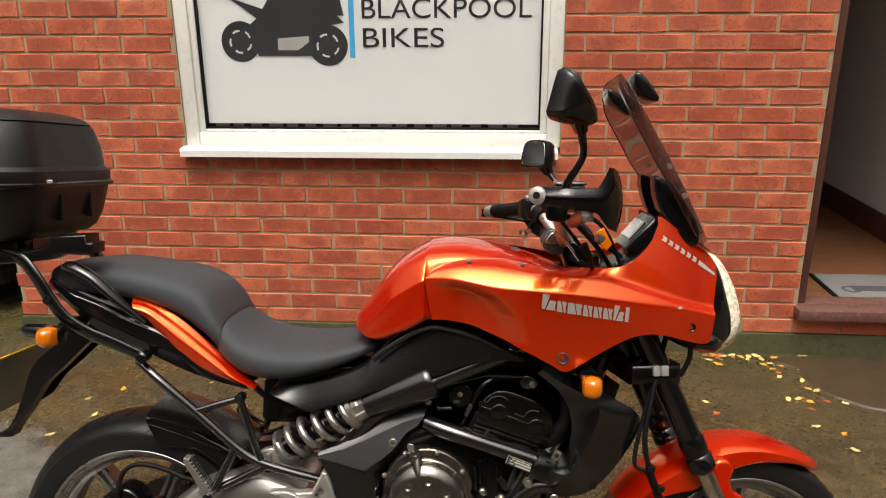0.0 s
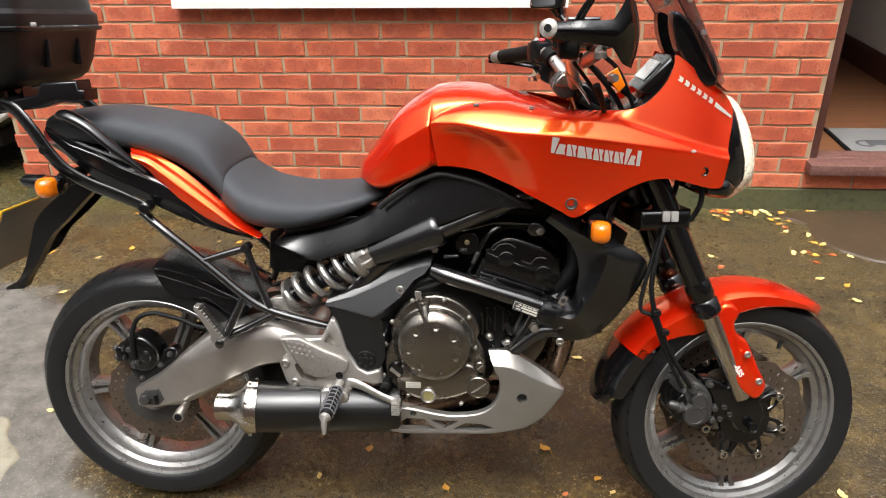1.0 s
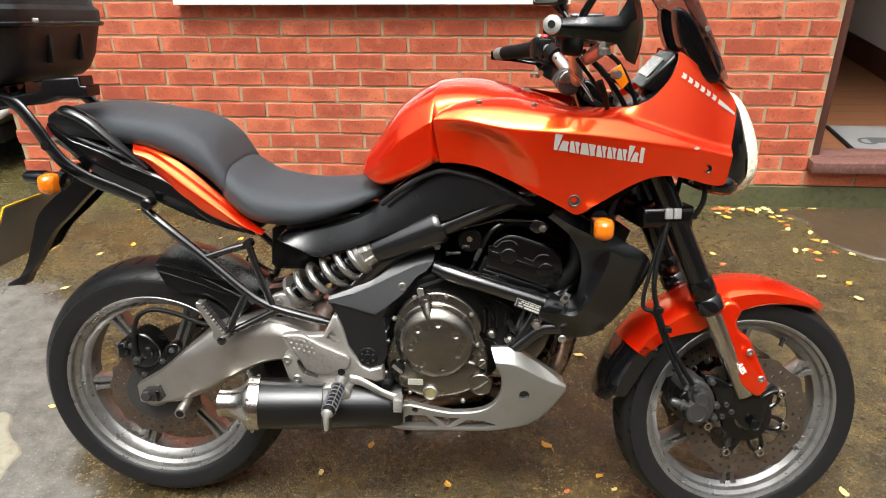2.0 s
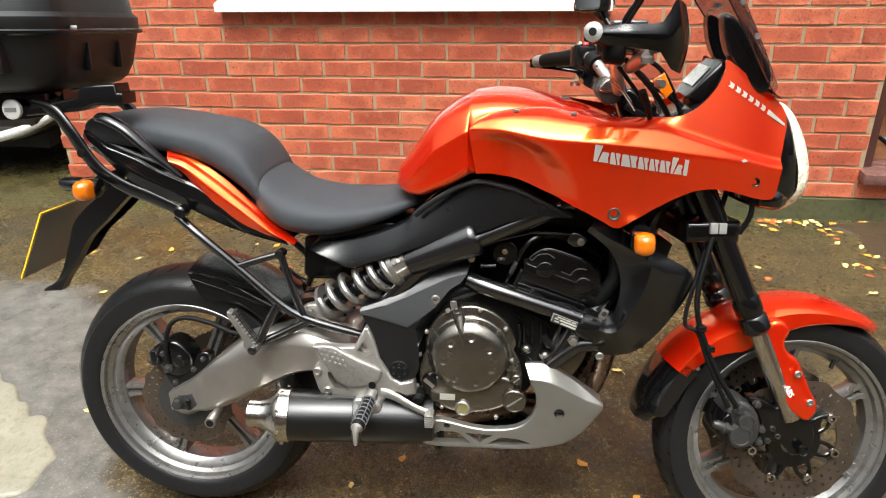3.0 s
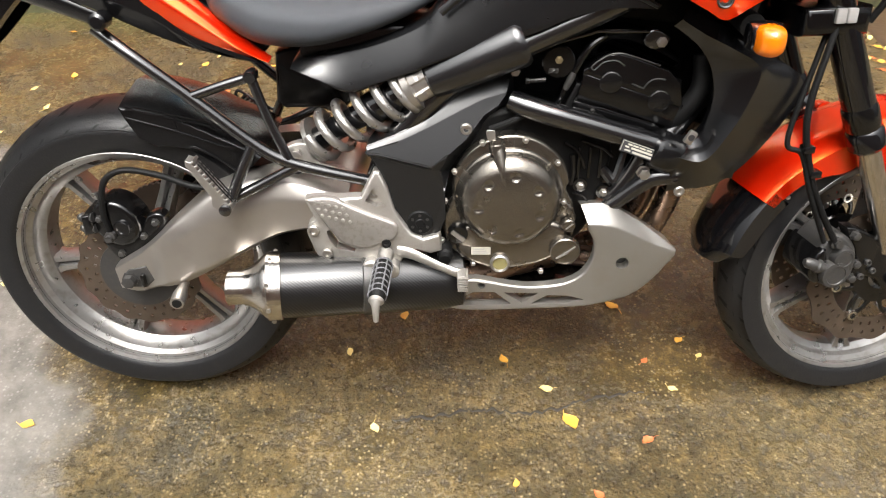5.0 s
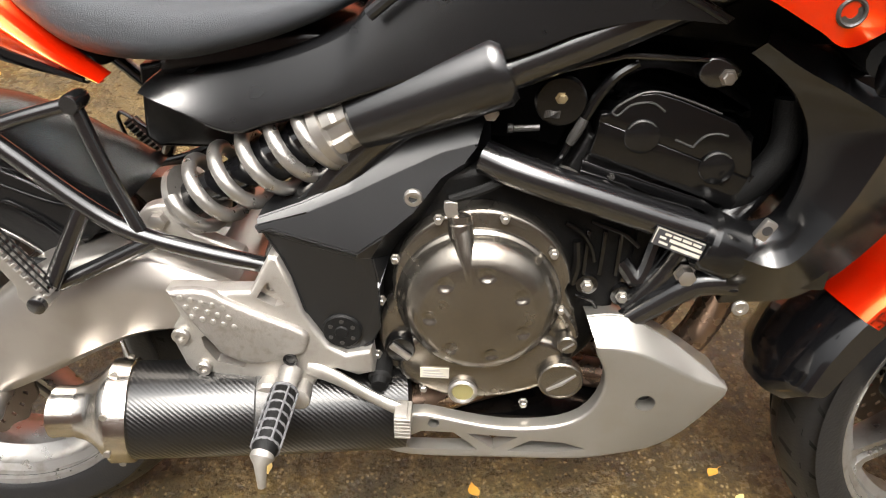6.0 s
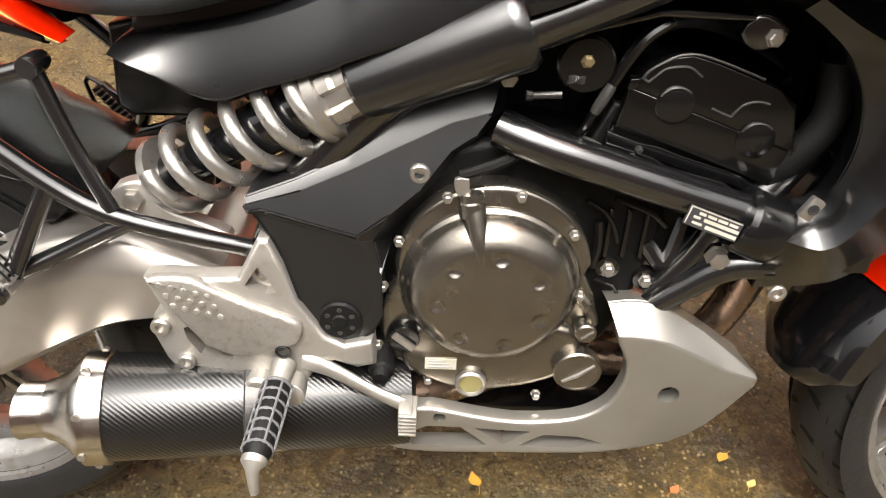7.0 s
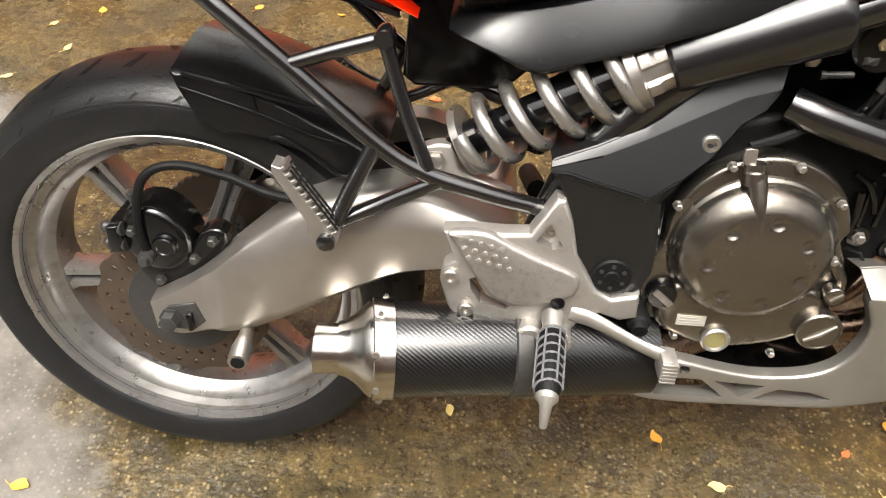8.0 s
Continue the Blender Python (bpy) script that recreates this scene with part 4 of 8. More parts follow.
def disc_bm(cx, cy, cz, r0, r1, waves, nh=30, depth=0.004):
    """A drilled brake disc with a wavy rim."""
    bm = bmesh.new()
    n = nh * 4
    radii = [r0, r0 + (r1 - r0) * 0.2, r0 + (r1 - r0) * 0.36, r0 + (r1 - r0) * 0.6, r0 + (r1 - r0) * 0.76, r1]
    layers = []
    for y in (cy - depth / 2, cy + depth / 2):
        g = []
        for i, r in enumerate(radii):
            row = []
            for k in range(n):
                t = 2 * math.pi * k / n
                f = 1 + (0.030 * max(-0.6, math.sin(waves * t)) if i == len(radii) - 1 else 0)
                row.append(bm.verts.new((cx + r * f * math.cos(t), y, cz + r * f * math.sin(t))))
            g.append(row)
        layers.append(g)
    hole = lambda i, k: (i == 1 and k % 4 == 0) or (i == 3 and k % 4 == 2)
    for i in range(len(radii) - 1):
        for k in range(n):
            k2 = (k + 1) % n
            if hole(i, k):
                f, b = layers[0], layers[1]
                q = ((i, k), (i, k2), (i + 1, k2), (i + 1, k))
                for a, c in zip(q, q[1:] + q[:1]):
                    bm.faces.new((f[a[0]][a[1]], f[c[0]][c[1]], b[c[0]][c[1]], b[a[0]][a[1]]))
                continue
            for g in layers:
                bm.faces.new((g[i][k], g[i][k2], g[i + 1][k2], g[i + 1][k]))
    for i in (0, len(radii) - 1):
        for k in range(n):
            k2 = (k + 1) % n
            bm.faces.new((layers[0][i][k], layers[0][i][k2], layers[1][i][k2], layers[1][i][k]))
    return bm


rear = wheel("rear_wheel", (0, 0, 0.312), 0.312, 0.080, 0.236, 6, 8)
part("brake_disc", disc_bm(0, -0.092, 0.312, 0.070, 0.112, 15, 26), DISC, rear, "rusty drilled brake disc")
part("disc_carrier", lathe_bm([(0.03, -0.088), (0.072, -0.088), (0.074, -0.092), (0.072, -0.096), (0.03, -0.096)], (0, 0, 0.312)), CALIPER, rear)
part("sprocket", lathe_bm([(0.05, 0.088), (0.098, 0.088), (0.1, 0.092), (0.098, 0.096), (0.05, 0.096)], (0, 0, 0.312), wave=0.02, waves=46, n=184), DISC, rear)
fx, fz = 1.388, 0.289
front = wheel("front_wheel", (fx, 0, fz), 0.290, 0.060, 0.229, 6, 29, TURNED, 30, 0.068)
for sgn in (-1, 1):
    part("brake_disc", disc_bm(fx, sgn * 0.072, fz, 0.097, 0.145, 12, 36), DISC, front, "rusty drilled brake disc", m=TURNED)
    for k in range(7):
        bm = bmesh.new()
        a = 2 * math.pi * k / 7 + radians(36)
        for da in (-0.11, 0.11):
            p = [(fx + r * math.cos(a + q), sgn * 0.074, fz + r * math.sin(a + q)) for r, q in ((0.042, da * 2.4), (0.062, da * 2.2), (0.080, da * 1.5), (0.094, da * 0.3))]
            t = tube_bm(p, [0.009, 0.0055, 0.0048, 0.0070], 8, 4, 0.6)
            me = bpy.data.meshes.new("arm")
            t.to_mesh(me)
            t.free()
            bm.from_mesh(me)
            bpy.data.meshes.remove(me)
        part("disc_carrier", bm, ENGINE, front, m=TURNED)
        for da in (0.0,):
            part("bobbin", lathe_bm([(0.0050, 0.004), (0.0058, -0.007), (0.0098, -0.007), (0.0112, -0.004), (0.0112, 0.004), (0.0098, 0.007), (0.0050, 0.007)], (fx + 0.095 * math.cos(a + da), sgn * 0.076, fz + 0.095 * math.sin(a + da)), n=18), STEEL, front, "bright disc bobbin", m=TURNED)
for sgn in (-1, 1):
    part("carrier_ring", lathe_bm([(0.030, sgn * 0.068), (0.058, sgn * 0.068), (0.062, sgn * 0.072), (0.058, sgn * 0.078), (0.030, sgn * 0.078)], (fx, 0, fz), n=36, closed=True), ENGINE, front, m=TURNED)
part("valve", tube_bm([(fx + 0.10, -0.02, fz + 0.17), (fx + 0.092, -0.025, fz + 0.152)], 0.005, 8, 1), GRIP, front, m=TURNED)


# front fork, unsteered, then turned with the wheel
def fork(sgn):
    y = sgn * 0.102
    at = lambda z: (1.350 - (z - 0.385) * math.tan(radians(RAKE)), y, z)
    f = part("fork_leg", tube_bm([at(0.93), at(0.592), at(0.587), at(0.562), at(0.556)], [0.026, 0.026, 0.030, 0.031, 0.026], 20, 1), GLOSS, bike, "black upside-down fork leg", m=TURNED)
    part("slider", tube_bm([at(0.565), at(0.36)], 0.0205, 20, 1), STEEL, f, "bright fork slider", m=TURNED)
    part("dust_seal", tube_bm([at(0.632), at(0.624), at(0.600), at(0.592)], [0.0265, 0.029, 0.029, 0.0265], 20, 1), ENGINE, f, m=TURNED)
    low = [(1.300, 0.378), (1.318, 0.386), (1.352, 0.386), (1.392, 0.366), (1.412, 0.332), (1.412, 0.298), (1.398, 0.276), (1.370, 0.275), (1.346, 0.300), (1.312, 0.312), (1.296, 0.336)]
    part("axle_clamp", slab_bm(low, sgn * -0.085, sgn * -0.1105, 0.006, 3), ENGINE, f, m=TURNED)
    part("axle_cap", lathe_bm([(0.0125, y * 1.18), (0.0125, y * 1.26), (0.010, y * 1.27), (0.007, y * 1.22)], (fx - 0.004, 0, fz + 0.004), n=20), ENGINE, f, m=TURNED)
    return f


for sgn in (-1, 1):
    fork(sgn)
for z, h in ((0.770, 0.022), (0.935, 0.018)):
    xc = 1.350 - (z - 0.385) * math.tan(radians(RAKE))
    part("triple_clamp", slab_bm([(xc - 0.075, z - h), (xc + 0.036, z - h), (xc + 0.036, z + h), (xc - 0.075, z + h)], -0.128, 0.128, 0.012), ENGINE, bike, m=TURNED)
for cx_ in (1.150, 1.168):
    part("clamp_reflector", box_bm(cx_ - 0.008, cx_ + 0.008, -0.134, -0.126, 0.768, 0.790, 0.002), GREYDEC, bike, m=TURNED)
part("steering_head", tube_bm([(1.055, 0, 0.968), (1.153, 0, 0.748)], 0.035, 18, 1), FRAME, bike)


def front_fender():
    """A shell over the front tyre with orange cheeks that bolt to the fork, and a black tail."""
    def shell(a0, a1, m, name, lab, skirts, lip=0.0, n=26):
        bm = bmesh.new()
        loops = []
        for i in range(n + 1):
            u = i / n
            a = radians(a0 + (a1 - a0) * u)
            sk = lerp_table(skirts, a0 + (a1 - a0) * u)
            lp = []
            k = 30
            deg = a0 + (a1 - a0) * u
            taper = lerp_table(((52, 0.30), (57, 0.60), (66, 0.9), (76, 1.0), (168, 1.0), (173, 0.6)), deg)
            crown = lerp_table(((52, 0.316), (120, 0.318), (141, 0.334), (172, 0.350)), deg) + lip
            prof = []
            for j in range(k + 1):
                t = -1 + 2 * j / k
                y = 0.080 * taper * math.copysign(min(1, abs(t) * 1.25) ** 0.85, t)
                drop = 0.020 * min(1, abs(t) * 1.25) ** 2.6 + max(0, (abs(t) - 0.8) / 0.2) * sk
                prof.append((crown - drop, y))
            for r, y in prof:
                lp.append((fx + r * math.cos(a), y, fz + r * math.sin(a)))
            for r, y in prof[::-1]:
                lp.append((fx + (r - 0.004) * math.cos(a), y * 0.955, fz + (r - 0.004) * math.sin(a)))
            loops.append(lp)
        rings(bm, loops)
        return part(name, bm, m, bike, lab, m=TURNED)
    fen = shell(52, 148, ORANGE, "front_fender", "glossy orange front mudguard", ((52, 0.0), (66, 0.006), (75, 0.014), (88, 0.024), (105, 0.040), (121, 0.050), (135, 0.026), (148, 0.022)))
    shell(144, 173, GLOSS, "fender_tail", "black mudguard tail", ((144, 0.034), (160, 0.032), (167, 0.026), (173, 0.004)), -0.004, 30)
    for sgn in (1, -1):
        cheek = [(1.284, 0.551), (1.291, 0.570), (1.302, 0.580), (1.324, 0.577), (1.338, 0.556), (1.330, 0.534), (1.337, 0.511), (1.362, 0.491), (1.389, 0.431), (1.406, 0.397), (1.403, 0.374), (1.387, 0.359), (1.367, 0.368), (1.342, 0.389), (1.319, 0.439), (1.299, 0.492)]
        ch = part("fender_cheek", slab_bm(cheek, sgn * 0.082, sgn * 0.112, 0.010, 4, bulge=lambda x, z: sgn * 0.012 * smooth01((0.50 - z) / 0.1)), ORANGE, fen, m=TURNED)
        for bx, bz in ((1.356, 0.467), (1.388, 0.403)):
            part("bolt", bolt_bm(bx, bz, 0.122, 0.008, 0.005) if sgn > 0 else lathe_bm([(0.008, 0.12), (0.008, 0.126)], (bx, 0, bz), n=12), BOLT, ch, m=TURNED)
        if sgn > 0:
            bm = text_bm("ABS", 0.017)
            bm.transform(Matrix.Translation((1.328, -0.1255, 0.440)) @ Matrix.Rotation(radians(61), 4, "Y") @ Matrix.Rotation(radians(90), 4, "X"))
            part("lettering", bm, WHITEBADGE, ch, m=TURNED)
    part("bolt", bolt_bm(1.162, 0.462, 0.074, 0.004, 0.004), BOLT, fen, m=TURNED)


front_fender()


def front_caliper(sgn):
    """A sliding caliper: bracket, cast body over the disc, two piston caps, pin boot and banjo."""
    body = [(1.206, 0.352), (1.214, 0.384), (1.236, 0.404), (1.262, 0.398), (1.284, 0.372), (1.290, 0.334), (1.278, 0.304), (1.250, 0.300), (1.222, 0.312)]
    c = part("brake_caliper", slab_bm(body, sgn * 0.050, sgn * 0.122, 0.010, 3), CALIPER, bike, "dark grey two-piston brake caliper", m=TURNED)
    part("bridge", slab_bm([(1.198, 0.330), (1.206, 0.372), (1.222, 0.380), (1.230, 0.330), (1.215, 0.312)], sgn * 0.04, sgn * 0.128, 0.006, 2), ENGINE, c, m=TURNED)
    for x, z, r in ((1.252, 0.364, 0.0195), (1.242, 0.333, 0.0255)):
        part("piston_cap", lathe_bm([(r * 1.05, -sgn * 0.118), (r * 1.05, -sgn * 0.132), (r * 0.95, -sgn * 0.138), (r * 0.72, -sgn * 0.139), (r * 0.68, -sgn * 0.1375), (0.002, -sgn * 0.1375)], (x, 0, z), n=28), CALIPER, c, m=TURNED)
    pin = [(1.184, -sgn * 0.126, 0.360), (1.190, -sgn * 0.127, 0.358), (1.204, -sgn * 0.128, 0.352), (1.206, -sgn * 0.128, 0.351), (1.212, -sgn * 0.128, 0.349), (1.214, -sgn * 0.128, 0.348), (1.236, -sgn * 0.128, 0.340)]
    part("slide_pin", tube_bm(pin, [0.006, 0.010, 0.010, 0.013, 0.013, 0.009, 0.010], 14, 1), CALIPER, c, m=TURNED)
    part("bleed_nipple", tube_bm([(1.226, -sgn * 0.118, 0.398), (1.216, -sgn * 0.120, 0.412), (1.212, -sgn * 0.120, 0.418)], [0.006, 0.004, 0.005], 10, 1), BOLT, c, m=TURNED)
    part("banjo", lathe_bm([(0.011, -sgn * 0.118), (0.011, -sgn * 0.130), (0.007, -sgn * 0.131), (0.007, -sgn * 0.138), (0.002, -sgn * 0.138)], (1.236, 0, 0.392), n=16), CALIPER, c, m=TURNED)
    part("bracket", slab_bm([(1.262, 0.412), (1.300, 0.402), (1.335, 0.372), (1.325, 0.318), (1.300, 0.296), (1.284, 0.308), (1.296, 0.345), (1.282, 0.378)], sgn * 0.085, sgn * 0.112, 0.005, 2), ENGINE, c, m=TURNED)
    for bx, bz in ((1.279, 0.397), (1.293, 0.340), (1.290, 0.311)):
        part("bolt", bolt_bm(bx, bz, 0.112, 0.0085, 0.010, True) if sgn > 0 else lathe_bm([(0.008, 0.112), (0.008, 0.122)], (bx, 0, bz), n=8), CALIPER, c, m=TURNED)
    for bx, bz in ((1.318, 0.340), (1.331, 0.322), (1.310, 0.312)):
        part("bolt", bolt_bm(bx, bz, 0.112, 0.006, 0.006) if sgn > 0 else lathe_bm([(0.006, 0.112), (0.006, 0.118)], (bx, 0, bz), n=8), CALIPER, c, m=TURNED)


front_caliper(1)
front_caliper(-1)
for pts, r in (([(1.186, -0.10, 0.868), (1.148, -0.125, 0.747), (1.126, -0.135, 0.628), (1.154, -0.132, 0.531), (1.188, -0.13, 0.463), (1.231, -0.128, 0.396)], 0.0055),
               ([(1.174, -0.09, 0.809), (1.127, -0.115, 0.669), (1.110, -0.12, 0.581), (1.135, -0.128, 0.561), (1.163, -0.13, 0.492), (1.211, -0.128, 0.396)], 0.0045),
               ([(1.196, -0.11, 0.897), (1.218, -0.13, 0.845), (1.221, -0.13, 0.806), (1.206, -0.12, 0.767)], 0.0055)):
    part("brake_hose", tube_bm(pts, r, 10, 8), GRIP, bike, "black brake hose", m=TURNED)
for hx, hz in ((1.161, 0.528), (1.140, 0.572)):
    part("hose_clip", box_bm(hx - 0.009, hx + 0.009, -0.141, -0.122, hz - 0.006, hz + 0.006, 0.002), BLACK, bike, m=TURNED)


# ---- swingarm, rear brake, chain side ----
arm_top = [(-0.022, 0.350), (0.005, 0.366), (0.040, 0.389), (0.104, 0.444), (0.168, 0.494), (0.215, 0.512), (0.256, 0.523), (0.300, 0.526), (0.340, 0.515), (0.410, 0.489)]
arm_low = [(-0.018, 0.303), (0.010, 0.295), (0.035, 0.300), (0.068, 0.310), (0.100, 0.319), (0.142, 0.339), (0.193, 0.368), (0.249, 0.399), (0.300, 0.421), (0.409, 0.438)]


def arm_depth(u, v, x, z):
    """A deep box beam: flat flank, a top that rolls in, a rounded lower rim."""
    s = 0.136 + 0.010 * smooth01((x - 0.045) / 0.03) - 0.006 * smooth01((x - 0.15) / 0.2)
    s -= 0.016 * max(0.0, 0.34 - v) ** 1.5 * smooth01((x - 0.06) / 0.08) / 0.2 + 0.010 * smooth01((0.05 - v) / 0.05)
    return s - 0.008 * smooth01((v - 0.92) / 0.08)


arm = part("swingarm", sheet_bm(arm_top, arm_low, arm_depth, 8, 24, 0.045), SWING, bike, "silver banana-shaped alloy swingarm", sharp=40)
part("arm_left", sheet_bm(arm_top, arm_low, arm_depth, 5, 8, 0.04, -1), SWING, arm)
part("cross_tube", tube_bm([(0.389, -0.12, 0.454), (0.389, 0.12, 0.454)], 0.04, 16, 1), SWING, arm)
part("axle_slot", slab_bm([(-0.010, 0.309), (0.030, 0.309), (0.046, 0.324), (0.036, 0.354), (0.002, 0.346), (-0.012, 0.330)], 0.12, 0.1385, 0.003), CALIPER, arm)
part("axle_nut", bolt_bm(0.003, 0.327, 0.139, 0.0135, 0.014, True), CALIPER, arm)
part("adjuster", box_bm(0.024, 0.032, -0.147, -0.13, 0.313, 0.340, 0.003), ENGINE, arm)
sp = part("stand_bobbin", tube_bm([(0.096, -0.125, 0.312), (0.099, -0.15, 0.314), (0.100, -0.168, 0.312), (0.101, -0.192, 0.310)], [0.008, 0.009, 0.013, 0.0125], 16, 1), BOLT, arm, "bright paddock stand bobbin")
part("bobbin_cap", tube_bm([(0.101, -0.192, 0.310), (0.101, -0.194, 0.310)], [0.009, 0.008], 16, 1), GRIP, arm)
cal = part("rear_caliper", slab_bm([(-0.052, 0.420), (-0.046, 0.456), (-0.034, 0.470), (-0.010, 0.474), (0.012, 0.464), (0.030, 0.440), (0.034, 0.414), (0.018, 0.392), (-0.006, 0.382), (-0.032, 0.392)], 0.064, 0.118, 0.009, 2), ENGINE, bike, "black rear brake caliper above the disc")
part("piston_housing", lathe_bm([(0.0155, -0.112), (0.0155, -0.124), (0.0135, -0.127), (0.009, -0.127), (0.008, -0.1255), (0.002, -0.1255)], (0.004, 0, 0.424), n=24), ENGINE, cal)
part("bridge", slab_bm([(-0.066, 0.410), (-0.064, 0.448), (-0.048, 0.452), (-0.044, 0.414)], 0.060, 0.126, 0.005), ENGINE, cal)
for pz_ in (0.420, 0.442):
    part("caliper_pin", tube_bm([(-0.074, -0.112, pz_), (-0.066, -0.114, pz_), (-0.060, -0.116, pz_), (-0.044, -0.118, pz_ + 0.002)], [0.005, 0.009, 0.007, 0.009], 12, 1), CALIPER, cal)
part("caliper_bracket", slab_bm([(-0.044, 0.392), (-0.030, 0.360), (-0.012, 0.346), (0.022, 0.352), (0.052, 0.392), (0.078, 0.428), (0.070, 0.446), (0.046, 0.440), (0.020, 0.400), (-0.012, 0.388)], 0.085, 0.110, 0.005, 2), ENGINE, cal)
for px_, pz_ in ((0.034, 0.402), (-0.014, 0.366), (0.060, 0.430), (-0.034, 0.442)):
    part("bolt", bolt_bm(px_, pz_, 0.110 if pz_ != 0.442 else 0.118, 0.0065, 0.007, True), CALIPER, cal)
part("banjo", lathe_bm([(0.010, -0.116), (0.010, -0.128), (0.006, -0.129), (0.006, -0.136), (0.002, -0.136)], (-0.021, 0, 0.407), n=16), CALIPER, cal)
part("bleed_nipple", tube_bm([(-0.026, -0.110, 0.470), (-0.030, -0.112, 0.484), (-0.031, -0.112, 0.490)], [0.005, 0.0035, 0.0045], 10, 1), CALIPER, cal)
part("rear_brake_hose", tube_bm([(-0.021, -0.118, 0.407), (-0.023, -0.122, 0.460), (-0.009, -0.118, 0.514), (0.028, -0.112, 0.532), (0.086, -0.105, 0.518), (0.148, -0.108, 0.498), (0.240, -0.112, 0.502), (0.329, -0.10, 0.526)], 0.0055, 10, 8), GRIP, bike, "black brake hose")
part("chain_guard", sheet_bm([(-0.029, 0.406), (0.141, 0.446), (0.350, 0.496)], [(-0.027, 0.380), (0.142, 0.420), (0.350, 0.469)], lambda u, v, x, z: -0.10, 4, 3), BLACK, bike)


# hugger over the rear tyre
def hugger():
    """A deep shell over the front half of the rear tyre's crown, with ribbed cheeks."""
    bm = bmesh.new()
    loops = []
    for i in range(29):
        u = i / 28
        deg = 84 - 42 * u
        a = radians(deg)
        shoulder = lerp_table(((42, 0.352), (55, 0.334), (70, 0.330), (84, 0.328)), deg)
        crown = lerp_table(((42, 0.362), (50, 0.345), (60, 0.339), (70, 0.342), (84, 0.345)), deg)
        low = lerp_table(((42, 0.306), (51, 0.302), (61, 0.289), (72, 0.272), (78, 0.280), (82, 0.306), (84, 0.330)), deg)
        half = [(low, 0.096), ((low + shoulder) / 2, 0.095), (shoulder - 0.004, 0.094), (shoulder, 0.090), (shoulder + 0.004, 0.075), ((shoulder + crown) / 2 + 0.002, 0.05), (crown, 0.0)]
        prof = [(r, -y) for r, y in half] + [(r, y) for r, y in half[-2::-1]]
        lp = [(r * math.cos(a), y, 0.312 + r * math.sin(a)) for r, y in prof]
        lp += [((r - 0.004) * math.cos(a), y * 0.96, 0.312 + (r - 0.004) * math.sin(a)) for r, y in prof[::-1]]
        loops.append(lp)
    h = part("rear_hugger", rings(bm, loops), BLACK, bike, "black plastic hugger over the rear tyre")
    for pts in ([(0.047, 0.642), (0.126, 0.625), (0.218, 0.603)], [(0.047, 0.636), (0.126, 0.619), (0.210, 0.599)], [(0.044, 0.620), (0.124, 0.596), (0.192, 0.571), (0.228, 0.564)], [(0.122, 0.615), (0.126, 0.598)]):
        part("rib", tube_bm([(x, -0.0965, z) for x, z in pts], 0.0018, 6, 4), BLACK, h)
    part("bracket", tube_bm([(0.140, -0.099, 0.567), (0.153, -0.099, 0.568), (0.190, -0.099, 0.546), (0.216, -0.099, 0.526), (0.235, -0.099, 0.527)], 0.0022, 6, 3), BLACK, h)


hugger()


# ---- shock absorber and its perch ----
S0, S1 = Vector((0.360, -0.095, 0.580)), Vector((0.548, -0.112, 0.690))
shock = part("rear_shock", tube_bm([tuple(S0.lerp(S1, -0.10)), tuple(S0.lerp(S1, 0.0)), tuple(S0.lerp(S1, 0.45)), tuple(S0.lerp(S1, 0.46)), tuple(S0.lerp(S1, 1.0))], [0.012, 0.02, 0.02, 0.027, 0.027], 20, 1), GLOSS, bike, "black shock absorber with a grey coil spring")
d = (S1 - S0).normalized()
u = d.cross(Vector((0, 1, 0))).normalized()
w = d.cross(u)
pts = []
turns = 5.4
for k in range(int(turns * 24) + 1):
    t = k / (turns * 24)
    e = t + 0.035 * math.sin(2 * math.pi * t) * 0
    f = 0.02 + 0.85 * (t * 0.8 + 0.2 * (3 * t * t - 2 * t ** 3))
    a = 2 * math.pi * turns * t + 1.0
    c = S0.lerp(S1, f)
    pts.append(tuple(c + (u * math.cos(a) + w * math.sin(a)) * 0.0365))
part("spring", tube_bm(pts, 0.0080, 12, 1), SPRING, shock, "silver-grey coil spring")
part("spring_seat", tube_bm([tuple(S0.lerp(S1, -0.02)), tuple(S0.lerp(S1, 0.02))], 0.040, 24, 1), SPRING, shock)
coll = part("preload_collar", tube_bm([tuple(S0.lerp(S1, t)) for t in (0.85, 0.86, 0.91, 0.92)], [0.038, 0.042, 0.042, 0.036], 24, 1), BOLT, shock, "notched steel preload collar")
loops = []
for t, deep in ((0.905, 0.0), (0.92, 1.0), (0.97, 1.0), (0.99, 0.4), (1.04, 0.4), (1.05, 0.0)):
    c = S0.lerp(S1, t)
    lp = []
    for k in range(72):
        a = 2 * math.pi * k / 72
        tooth = 0.0055 * deep if (k // 5) % 2 == 0 else 0.0
        lp.append(c + (u * math.cos(a) + w * math.sin(a)) * (0.0335 + tooth))
    loops.append(lp)
part("castellation", rings(bmesh.new(), loops), BOLT, coll, sharp=25)
cl = part("shock_clevis", slab_bm([(0.302, 0.556), (0.305, 0.568), (0.317, 0.577), (0.344, 0.580), (0.354, 0.553), (0.376, 0.541), (0.416, 0.524), (0.410, 0.514), (0.357, 0.526), (0.304, 0.546)], 0.095, 0.112, 0.004, 2), CAST, bike, "cast alloy shock mount")
part("bolt", bolt_bm(0.327, 0.561, 0.112, 0.0105, 0.008, True), BOLT, cl)

